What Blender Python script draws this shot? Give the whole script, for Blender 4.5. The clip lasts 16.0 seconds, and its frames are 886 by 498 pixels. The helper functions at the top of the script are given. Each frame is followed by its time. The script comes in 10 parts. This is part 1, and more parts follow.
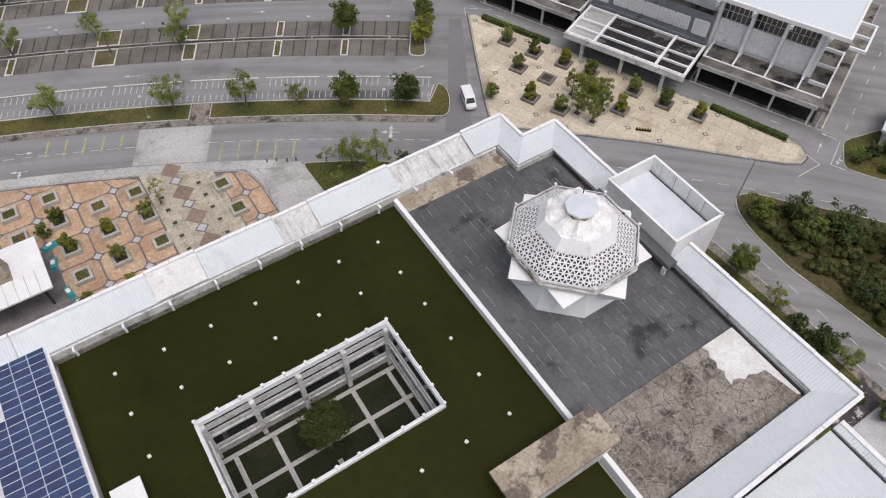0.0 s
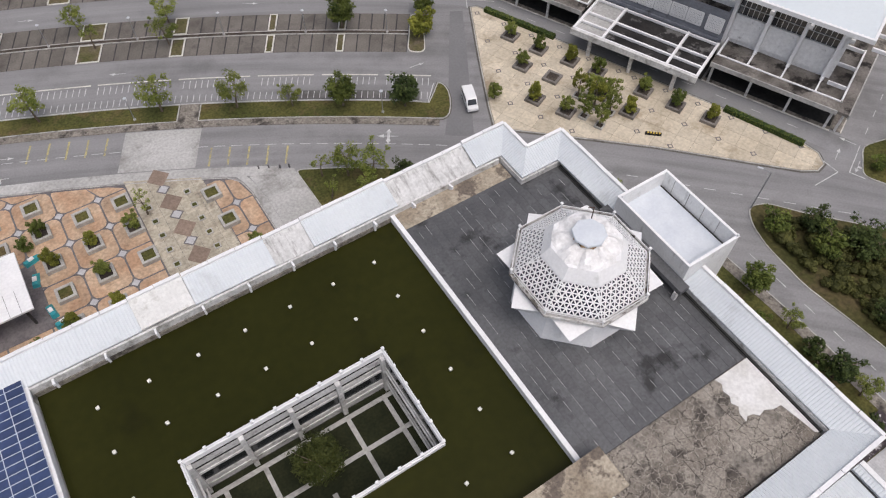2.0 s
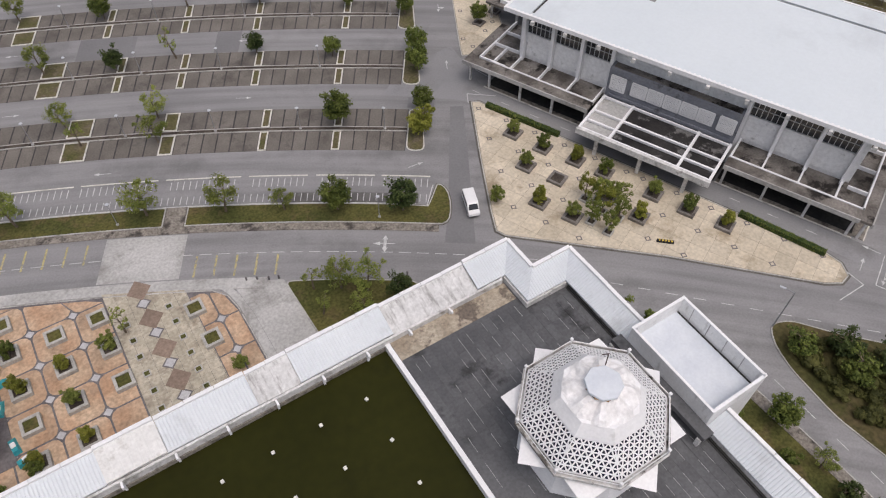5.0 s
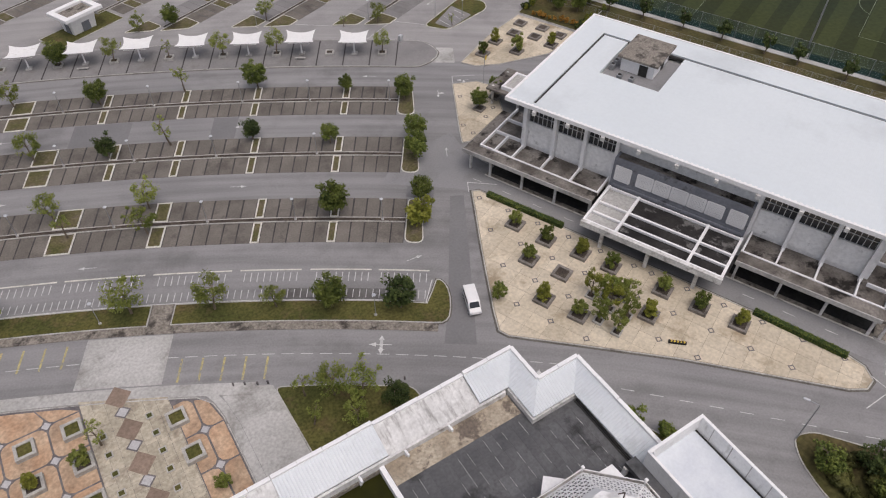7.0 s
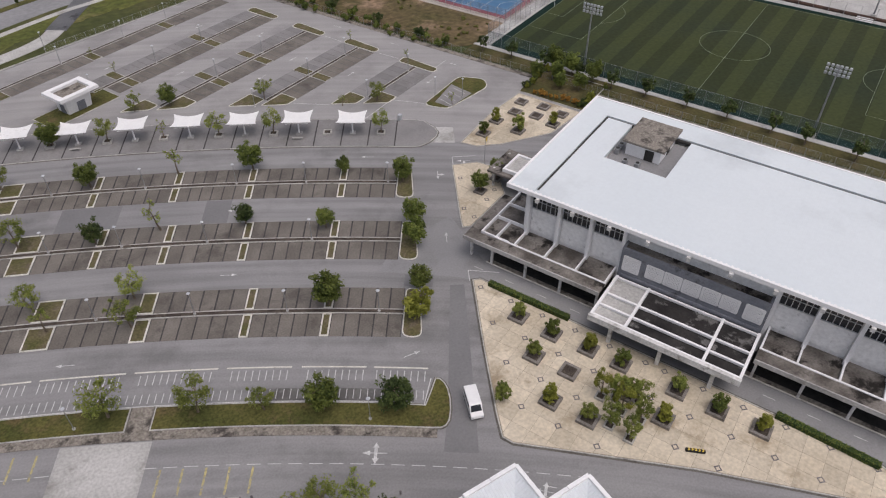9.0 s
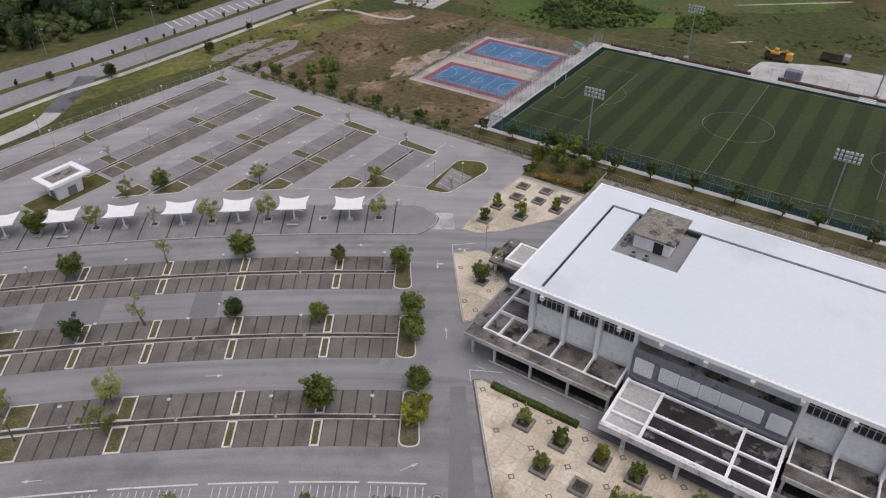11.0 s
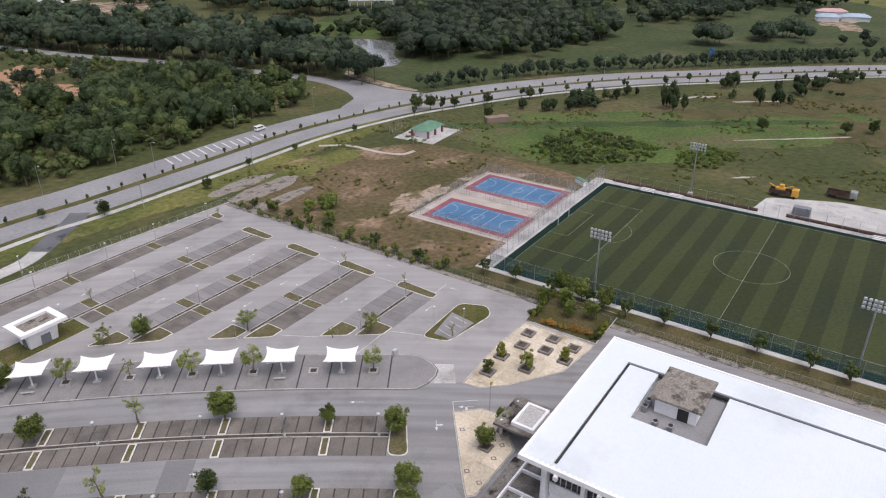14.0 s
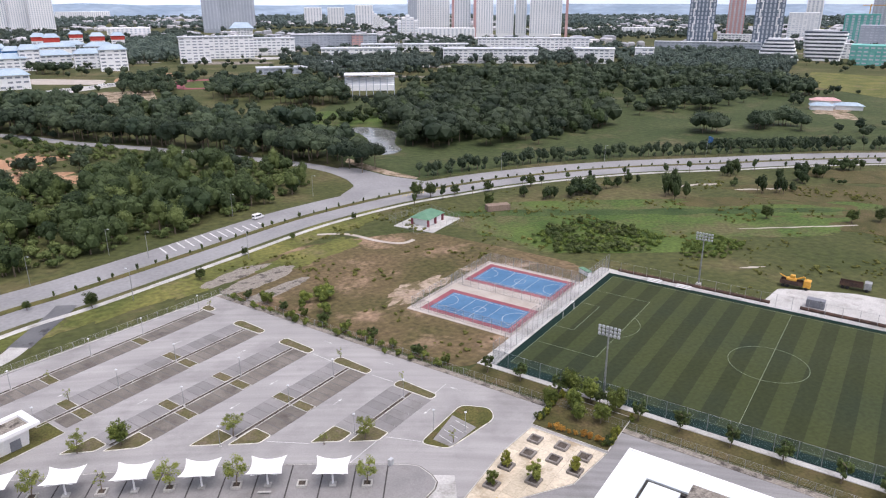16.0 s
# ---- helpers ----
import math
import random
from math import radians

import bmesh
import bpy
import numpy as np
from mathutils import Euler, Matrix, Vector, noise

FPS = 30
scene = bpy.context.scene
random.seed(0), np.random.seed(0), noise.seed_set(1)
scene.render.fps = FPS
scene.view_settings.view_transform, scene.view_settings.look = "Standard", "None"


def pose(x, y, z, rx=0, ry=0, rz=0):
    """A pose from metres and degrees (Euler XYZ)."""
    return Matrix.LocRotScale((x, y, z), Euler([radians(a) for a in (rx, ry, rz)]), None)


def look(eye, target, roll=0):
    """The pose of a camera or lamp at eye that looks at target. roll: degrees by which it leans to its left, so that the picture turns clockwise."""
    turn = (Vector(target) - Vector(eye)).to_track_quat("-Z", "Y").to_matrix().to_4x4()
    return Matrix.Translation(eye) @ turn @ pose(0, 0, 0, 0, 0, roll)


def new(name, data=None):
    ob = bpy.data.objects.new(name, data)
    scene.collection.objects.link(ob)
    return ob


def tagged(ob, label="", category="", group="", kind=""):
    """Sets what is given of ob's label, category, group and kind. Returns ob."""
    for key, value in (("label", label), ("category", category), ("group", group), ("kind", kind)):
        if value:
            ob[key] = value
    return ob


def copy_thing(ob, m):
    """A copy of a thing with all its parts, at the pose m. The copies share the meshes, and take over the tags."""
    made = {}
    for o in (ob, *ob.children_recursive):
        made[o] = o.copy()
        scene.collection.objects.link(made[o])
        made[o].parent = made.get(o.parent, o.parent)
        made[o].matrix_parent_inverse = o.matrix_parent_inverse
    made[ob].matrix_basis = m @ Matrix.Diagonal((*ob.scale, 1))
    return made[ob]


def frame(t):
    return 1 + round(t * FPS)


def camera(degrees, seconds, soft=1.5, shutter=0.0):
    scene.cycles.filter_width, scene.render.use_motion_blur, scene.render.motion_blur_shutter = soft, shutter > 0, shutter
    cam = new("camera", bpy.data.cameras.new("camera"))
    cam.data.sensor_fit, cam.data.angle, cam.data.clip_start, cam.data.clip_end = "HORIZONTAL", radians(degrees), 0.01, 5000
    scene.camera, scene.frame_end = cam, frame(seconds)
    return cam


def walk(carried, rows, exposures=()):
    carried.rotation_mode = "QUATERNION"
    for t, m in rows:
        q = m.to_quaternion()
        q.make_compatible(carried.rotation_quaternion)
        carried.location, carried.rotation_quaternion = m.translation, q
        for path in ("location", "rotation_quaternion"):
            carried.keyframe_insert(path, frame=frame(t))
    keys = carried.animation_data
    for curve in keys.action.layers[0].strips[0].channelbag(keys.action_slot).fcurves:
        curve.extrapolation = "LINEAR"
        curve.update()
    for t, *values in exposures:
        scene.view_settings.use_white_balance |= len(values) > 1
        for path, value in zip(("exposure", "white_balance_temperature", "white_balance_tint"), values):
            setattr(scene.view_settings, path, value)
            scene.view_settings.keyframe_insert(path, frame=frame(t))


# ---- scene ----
cam = camera(64.6, 16.0, soft=1.15)
METRES, EYE, TILT, LEAN, TURN = 63.5, 83.0, -2.3, -2.0, -30.6
ROWS = [
    (0.0, 0.0, 0.0, 0.0, -2.23, -50.3, 1.85),
    (0.5, 0.0019, 0.0307, 0.0011, -2.19, -51.24, 1.85),
    (1.0, 0.0038, 0.062, 0.0027, -2.15, -52.37, 1.84),
    (1.5, 0.0055, 0.0943, 0.0046, -2.13, -52.71, 1.84),
    (2.0, 0.0075, 0.1252, 0.0056, -2.11, -52.69, 1.85),
    (2.5, 0.0085, 0.156, 0.0073, -2.1, -52.69, 1.82),
    (3.0, 0.01, 0.1879, 0.0099, -2.09, -52.58, 1.8),
    (3.5, 0.0125, 0.2192, 0.0121, -2.04, -52.08, 1.82),
    (4.0, 0.0146, 0.2512, 0.0148, -2.01, -51.05, 1.83),
    (6.5, 0.0231, 0.4031, 0.0201, -1.94, -44.88, 1.86),
    (7.0, 0.0247, 0.4345, 0.0206, -1.93, -43.69, 1.86),
    (7.5, 0.0269, 0.4663, 0.0222, -1.92, -42.54, 1.88),
    (8.0, 0.0282, 0.4971, 0.0224, -1.92, -41.33, 1.88),
    (8.5, 0.0314, 0.5283, 0.0228, -1.88, -40.12, 1.91),
    (9.0, 0.0332, 0.56, 0.0249, -1.87, -38.94, 1.94),
    (11.5, 0.0436, 0.7177, 0.034, -1.83, -32.1, 2.05),
    (12.0, 0.0452, 0.7486, 0.0356, -1.83, -30.48, 2.06),
    (12.5, 0.0473, 0.7799, 0.0368, -1.8, -28.86, 2.08),
    (13.0, 0.0489, 0.8105, 0.0384, -1.79, -27.24, 2.08),
    (13.5, 0.0507, 0.8415, 0.0397, -1.76, -25.62, 2.09),
    (14.0, 0.0522, 0.8726, 0.0412, -1.76, -23.97, 2.1),
    (14.5, 0.0539, 0.904, 0.0413, -1.76, -22.29, 2.12),
    (15.0, 0.0555, 0.9347, 0.0428, -1.74, -20.63, 2.12),
    (15.5, 0.0572, 0.9663, 0.0428, -1.72, -18.94, 2.15),
    (16.0, 0.0588, 0.997, 0.0434, -1.71, -17.27, 2.15),
]
walk(cam, [(t, pose(0, 0, EYE, TILT, LEAN, TURN) @ pose(METRES * x, METRES * y, METRES * z, 90 + pitch, roll, yaw)) for t, x, y, z, yaw, pitch, roll in ROWS],
     exposures=[(0.0, 0.05, 6600, 14), (4.0, 0.0, 6650, 15), (7.0, -0.09, 6750, 16), (9.0, -0.11, 6650, 16), (11.5, -0.07, 6450, 17), (13.0, 0.11, 6450, 17), (14.5, 0.44, 6450, 17), (16.0, 0.68, 6400, 18)])

# ---- light ----
world = bpy.data.worlds.new("world")
scene.world = world
world.use_nodes = True
wn, wl = world.node_tree.nodes, world.node_tree.links
sky = wn.new("ShaderNodeTexSky")
sky.sky_type, sky.sun_disc = "NISHITA", False
sky.sun_elevation, sky.sun_rotation = radians(68), radians(155)
sky.air_density, sky.dust_density, sky.ozone_density = 1.0, 4.0, 1.0
soft_sky = wn.new("ShaderNodeHueSaturation")
soft_sky.inputs["Saturation"].default_value = 0.5
wl.new(sky.outputs[0], soft_sky.inputs["Color"])
wl.new(soft_sky.outputs[0], wn["Background"].inputs["Color"])
wn["Background"].inputs["Strength"].default_value = 0.13
sun = new("sun", bpy.data.lights.new("sun", "SUN"))
sun.data.energy, sun.data.angle, sun.data.color = 1.05, radians(34), (1.0, 0.975, 0.95)
sun.matrix_world = look((0, 0, 300), (26, 57, 300 - 160))


# ---- materials ----
def nodes_of(m):
    m.use_nodes = True
    return m.node_tree.nodes, m.node_tree.links, m.node_tree.nodes["Principled BSDF"]


def mat(name, c1, c2, scale=0.3, fine=3.0, rough=0.85, bump=0.15, grain=0.25, metal=0.0, spec=0.3,
        stain=None, stain_scale=0.15, stain_from=0.55, stain_to=0.7, own=0.0, bump_size=0.03, stain_stretch=None):
    """A surface of two colours in soft patches, with fine grain, relief and stains of a shape of their own."""
    m = bpy.data.materials.new(name)
    n, l, p = nodes_of(m)
    geo = n.new("ShaderNodeNewGeometry")
    big = n.new("ShaderNodeTexNoise")
    big.inputs["Scale"].default_value, big.inputs["Detail"].default_value = scale, 5
    l.new(geo.outputs["Position"], big.inputs["Vector"])
    small = n.new("ShaderNodeTexNoise")
    small.inputs["Scale"].default_value, small.inputs["Detail"].default_value = fine, 6
    l.new(geo.outputs["Position"], small.inputs["Vector"])
    rng = n.new("ShaderNodeMapRange")
    rng.inputs["From Min"].default_value, rng.inputs["From Max"].default_value = 0.35, 0.65
    l.new(big.outputs["Fac"], rng.inputs["Value"])
    mix = n.new("ShaderNodeMix")
    mix.data_type = "RGBA"
    mix.inputs["A"].default_value, mix.inputs["B"].default_value = (*c1, 1), (*c2, 1)
    l.new(rng.outputs[0], mix.inputs["Factor"])
    out = mix.outputs["Result"]
    if stain:
        st = n.new("ShaderNodeTexNoise")
        st.inputs["Scale"].default_value, st.inputs["Detail"].default_value = stain_scale, 9
        st.inputs["Roughness"].default_value = 0.65
        if stain_stretch:
            sv = n.new("ShaderNodeVectorMath")
            sv.operation = "MULTIPLY"
            sv.inputs[1].default_value = stain_stretch
            l.new(geo.outputs["Position"], sv.inputs[0])
            l.new(sv.outputs[0], st.inputs["Vector"])
        else:
            l.new(geo.outputs["Position"], st.inputs["Vector"])
        sr = n.new("ShaderNodeMapRange")
        sr.inputs["From Min"].default_value, sr.inputs["From Max"].default_value = stain_from, stain_to
        l.new(st.outputs["Fac"], sr.inputs["Value"])
        m2 = n.new("ShaderNodeMix")
        m2.data_type = "RGBA"
        m2.inputs["B"].default_value = (*stain, 1)
        l.new(out, m2.inputs["A"])
        l.new(sr.outputs[0], m2.inputs["Factor"])
        out = m2.outputs["Result"]
    hsv = n.new("ShaderNodeHueSaturation")
    gr = n.new("ShaderNodeMapRange")
    gr.inputs["From Min"].default_value, gr.inputs["From Max"].default_value = 0.3, 0.7
    gr.inputs["To Min"].default_value, gr.inputs["To Max"].default_value = 1 - grain, 1 + grain
    l.new(small.outputs["Fac"], gr.inputs["Value"])
    value = gr.outputs[0]
    if own:
        info = n.new("ShaderNodeObjectInfo")
        orr = n.new("ShaderNodeMapRange")
        orr.inputs["To Min"].default_value, orr.inputs["To Max"].default_value = 1 - own, 1 + own
        l.new(info.outputs["Random"], orr.inputs["Value"])
        mul = n.new("ShaderNodeMath")
        mul.operation = "MULTIPLY"
        l.new(value, mul.inputs[0])
        l.new(orr.outputs[0], mul.inputs[1])
        value = mul.outputs[0]
    l.new(value, hsv.inputs["Value"])
    l.new(out, hsv.inputs["Color"])
    l.new(hsv.outputs[0], p.inputs["Base Color"])
    p.inputs["Roughness"].default_value, p.inputs["Metallic"].default_value = rough, metal
    p.inputs["Specular IOR Level"].default_value = spec
    if bump:
        bp = n.new("ShaderNodeBump")
        bp.inputs["Strength"].default_value, bp.inputs["Distance"].default_value = bump, bump_size
        l.new(small.outputs["Fac"], bp.inputs["Height"])
        l.new(bp.outputs[0], p.inputs["Normal"])
    return m


def leaf_mat(name, c1, c2, through_light=0.3, patches=0.35, wood=False):
    """Leaves between two greens that let some light through; in a wood each tree has a tone of its own."""
    m = bpy.data.materials.new(name)
    n, l, p = nodes_of(m)
    geo, info = n.new("ShaderNodeNewGeometry"), n.new("ShaderNodeObjectInfo")
    mix = n.new("ShaderNodeMix")
    mix.data_type = "RGBA"
    mix.inputs["A"].default_value, mix.inputs["B"].default_value = (*c1, 1), (*c2, 1)
    tone = n.new("ShaderNodeTexNoise")
    tone.inputs["Scale"].default_value, tone.inputs["Detail"].default_value = patches, 2
    l.new(geo.outputs["Position"], tone.inputs["Vector"])
    spread = n.new("ShaderNodeMapRange")
    spread.inputs["From Min"].default_value, spread.inputs["From Max"].default_value = 0.36, 0.64
    l.new(tone.outputs["Fac"], spread.inputs["Value"])
    both = n.new("ShaderNodeMix")
    both.inputs["Factor"].default_value = 0.45
    l.new(geo.outputs["Random Per Island"], both.inputs["A"])
    l.new(spread.outputs[0], both.inputs["B"])
    factor = both.outputs["Result"]
    if wood:
        own = n.new("ShaderNodeAttribute")
        own.attribute_name = "tone"
        each = n.new("ShaderNodeMix")
        each.inputs["Factor"].default_value = 0.5
        l.new(factor, each.inputs["A"])
        l.new(own.outputs["Fac"], each.inputs["B"])
        factor = each.outputs["Result"]
    l.new(factor, mix.inputs["Factor"])
    hsv = n.new("ShaderNodeHueSaturation")
    rng = n.new("ShaderNodeMapRange")
    rng.inputs["To Min"].default_value, rng.inputs["To Max"].default_value = 0.8, 1.25
    l.new(info.outputs["Random"], rng.inputs["Value"])
    l.new(rng.outputs[0], hsv.inputs["Value"])
    l.new(mix.outputs["Result"], hsv.inputs["Color"])
    l.new(hsv.outputs[0], p.inputs["Base Color"])
    p.inputs["Roughness"].default_value, p.inputs["Specular IOR Level"].default_value = 0.65, 0.2
    tr = n.new("ShaderNodeBsdfTranslucent")
    l.new(hsv.outputs[0], tr.inputs["Color"])
    sh = n.new("ShaderNodeMixShader")
    sh.inputs[0].default_value = through_light
    l.new(p.outputs[0], sh.inputs[1])
    l.new(tr.outputs[0], sh.inputs[2])
    l.new(sh.outputs[0], n["Material Output"].inputs["Surface"])
    return m


def striped(m, direction, period, depth=0.6, share=0.5, dist=0.04):
    """Adds ribs (corrugation) along one direction to a material's relief."""
    n, l = m.node_tree.nodes, m.node_tree.links
    p = n["Principled BSDF"]
    geo = n.new("ShaderNodeNewGeometry")
    dot = n.new("ShaderNodeVectorMath")
    dot.operation = "DOT_PRODUCT"
    dot.inputs[1].default_value = (direction[0] / period, direction[1] / period, 0)
    l.new(geo.outputs["Position"], dot.inputs[0])
    fr = n.new("ShaderNodeMath")
    fr.operation = "PINGPONG"
    fr.inputs[1].default_value = 0.5
    l.new(dot.outputs["Value"], fr.inputs[0])
    rib = n.new("ShaderNodeMapRange")
    rib.inputs["From Min"].default_value, rib.inputs["From Max"].default_value = 0.5 * share - 0.08, 0.5 * share + 0.08
    l.new(fr.outputs[0], rib.inputs["Value"])
    bp = n.new("ShaderNodeBump")
    bp.inputs["Strength"].default_value, bp.inputs["Distance"].default_value = depth, dist
    l.new(rib.outputs[0], bp.inputs["Height"])
    if p.inputs["Normal"].links:
        l.new(p.inputs["Normal"].links[0].from_socket, bp.inputs["Normal"])
    l.new(bp.outputs[0], p.inputs["Normal"])
    return m


AX = radians(23.6)
A_DIR, B_DIR = (math.cos(AX), math.sin(AX)), (-math.sin(AX), math.cos(AX))

M_ASPHALT = mat("asphalt", (0.23, 0.227, 0.229), (0.28, 0.276, 0.277), 0.05, 3.5, 0.75, 0.1, 0.1, spec=0.45, stain=(0.15, 0.148, 0.148), stain_scale=0.05, stain_from=0.5, stain_to=0.72)
M_ASPHALT_PALE = mat("asphalt_pale", (0.285, 0.278, 0.275), (0.34, 0.33, 0.325), 0.05, 3.5, 0.75, 0.1, 0.1, spec=0.45, stain=(0.215, 0.208, 0.205), stain_scale=0.06, stain_from=0.5, stain_to=0.7)
M_BAY = mat("bay_paving", (0.14, 0.126, 0.111), (0.186, 0.169, 0.15), 0.2, 4.0, 0.9, 0.25, 0.2, own=0.1, stain=(0.085, 0.076, 0.067), stain_scale=0.14, stain_from=0.52, stain_to=0.68)
M_BAY_PALE = mat("bay_paving_pale", (0.21, 0.205, 0.205), (0.25, 0.243, 0.24), 0.2, 4.0, 0.95, 0.2, 0.12, own=0.1, stain=(0.14, 0.134, 0.128), stain_scale=0.1, stain_from=0.5, stain_to=0.7)
M_BAYLINE = mat("bay_divider", (0.048, 0.045, 0.045), (0.075, 0.071, 0.07), 0.5, 4.0, 0.95, 0.2, 0.2)
M_LIGHTLINE = mat("paint_white_worn", (0.48, 0.48, 0.48), (0.64, 0.64, 0.63), 1.0, 9.0, 0.7, 0.1, 0.2, stain=(0.28, 0.28, 0.28), stain_scale=1.5, stain_from=0.56, stain_to=0.68)
M_YELLOW = mat("paint_yellow_worn", (0.36, 0.31, 0.16), (0.52, 0.44, 0.2), 0.8, 6.0, 0.75, 0.1, 0.3, stain=(0.24, 0.235, 0.225), stain_scale=1.2, stain_from=0.5, stain_to=0.6)
M_BAYLINE_PALE = mat("bay_divider_pale", (0.115, 0.11, 0.108), (0.15, 0.145, 0.142), 0.5, 4.0, 0.95, 0.2, 0.2)
M_KERB = mat("kerb_concrete", (0.36, 0.35, 0.33), (0.5, 0.49, 0.46), 0.4, 5.0, 0.9, 0.3, 0.25, stain=(0.16, 0.15, 0.14), stain_scale=0.5)
M_KERB_PALE = mat("kerb_painted", (0.55, 0.535, 0.48), (0.68, 0.665, 0.61), 0.5, 6.0, 0.85, 0.2, 0.2, stain=(0.28, 0.26, 0.22), stain_scale=0.6, stain_from=0.55)
M_SOIL = mat("median_soil", (0.05, 0.04, 0.033), (0.1, 0.083, 0.068), 0.5, 4.0, 0.95, 0.4, 0.35)
M_ISLAND = mat("island_grass", (0.085, 0.085, 0.03), (0.13, 0.11, 0.06), 0.35, 3.0, 0.95, 0.6, 0.35, stain=(0.15, 0.12, 0.09), stain_scale=0.5, stain_from=0.5, bump_size=0.08)
M_GRASS = mat("grass", (0.06, 0.066, 0.017), (0.108, 0.1, 0.03), 0.15, 2.5, 0.95, 0.7, 0.4, stain=(0.12, 0.088, 0.042), stain_scale=0.22, stain_from=0.52, stain_to=0.68, bump_size=0.1)
M_FIELDGRASS = mat("rough_grass", (0.048, 0.06, 0.017), (0.084, 0.086, 0.031), 0.02, 0.4, 0.95, 0.9, 0.32, stain=(0.12, 0.098, 0.05), stain_scale=0.02, stain_from=0.52, stain_to=0.68, bump_size=0.3)
M_WASTE = mat("waste_ground", (0.066, 0.063, 0.021), (0.135, 0.097, 0.052), 0.03, 0.6, 0.95, 0.8, 0.4, stain=(0.245, 0.17, 0.112), stain_scale=0.045, stain_from=0.52, stain_to=0.62, bump_size=0.2)
M_DRY = mat("dry_grass", (0.077, 0.092, 0.022), (0.15, 0.146, 0.041), 0.05, 0.6, 0.95, 0.8, 0.35, stain=(0.16, 0.13, 0.07), stain_scale=0.06, stain_from=0.54, bump_size=0.12)
M_VERGE = mat("rough_verge", (0.055, 0.055, 0.017), (0.1, 0.083, 0.034), 0.1, 1.5, 0.95, 0.8, 0.35, stain=(0.1, 0.075, 0.04), stain_scale=0.2, stain_from=0.52, bump_size=0.12)
M_RED_SOIL = mat("laterite_soil", (0.34, 0.19, 0.11), (0.42, 0.27, 0.17), 0.05, 0.5, 0.95, 0.8, 0.25, stain=(0.1, 0.1, 0.045), stain_scale=0.05, stain_from=0.52, stain_to=0.62)
M_CONC = mat("concrete", (0.38, 0.375, 0.36), (0.5, 0.495, 0.48), 0.12, 2.5, 0.9, 0.2, 0.17, stain=(0.27, 0.262, 0.245), stain_scale=0.16, stain_from=0.52, stain_to=0.68)
M_CONC_DIRTY = mat("concrete_weathered", (0.2, 0.18, 0.155), (0.34, 0.31, 0.27), 0.35, 3.0, 0.95, 0.6, 0.35, stain=(0.07, 0.062, 0.055), stain_scale=0.35, stain_from=0.48, stain_to=0.62)
M_CONC_TAN = mat("concrete_tan", (0.29, 0.24, 0.18), (0.43, 0.375, 0.295), 0.3, 3.0, 0.95, 0.6, 0.25, stain=(0.16, 0.132, 0.108), stain_scale=0.35, stain_from=0.52, stain_to=0.58)
M_DECK = mat("roof_tile_dark", (0.075, 0.077, 0.081), (0.125, 0.127, 0.132), 0.1, 3.0, 0.6, 0.1, 0.16, own=0.11, spec=0.4, stain=(0.032, 0.032, 0.033), stain_scale=0.16, stain_from=0.57, stain_to=0.66)
M_JOINT_PALE = mat("tile_joint", (0.28, 0.28, 0.28), (0.46, 0.46, 0.46), 0.5, 4.0, 0.9, 0, 0.3)
M_RUBBLE = mat("broken_screed", (0.17, 0.148, 0.125), (0.31, 0.28, 0.24), 0.22, 4.0, 0.95, 1.0, 0.3, own=0.12, stain=(0.075, 0.066, 0.058), stain_scale=0.28, stain_from=0.53, stain_to=0.64, bump_size=0.1)
def cracked(m, scale, dark, share=0.06):
    """Adds a net of cracks of uneven width to a material."""
    n, l = m.node_tree.nodes, m.node_tree.links
    p = n["Principled BSDF"]
    geo, warp = n.new("ShaderNodeNewGeometry"), n.new("ShaderNodeTexNoise")
    warp.inputs["Scale"].default_value = 1.2
    l.new(geo.outputs["Position"], warp.inputs["Vector"])
    add = n.new("ShaderNodeVectorMath")
    l.new(geo.outputs["Position"], add.inputs[0])
    warp.inputs["Detail"].default_value = 4
    l.new(warp.outputs["Color"], add.inputs[1])
    vo = n.new("ShaderNodeTexVoronoi")
    vo.feature = "DISTANCE_TO_EDGE"
    vo.inputs["Scale"].default_value = scale
    l.new(add.outputs[0], vo.inputs["Vector"])
    rng = n.new("ShaderNodeMapRange")
    rng.inputs["From Min"].default_value, rng.inputs["From Max"].default_value = share, 0.0
    l.new(vo.outputs["Distance"], rng.inputs["Value"])
    mix = n.new("ShaderNodeMix")
    mix.data_type = "RGBA"
    mix.inputs["B"].default_value = (*dark, 1)
    l.new(rng.outputs[0], mix.inputs["Factor"])
    l.new(p.inputs["Base Color"].links[0].from_socket, mix.inputs["A"])
    l.new(mix.outputs["Result"], p.inputs["Base Color"])
    return m


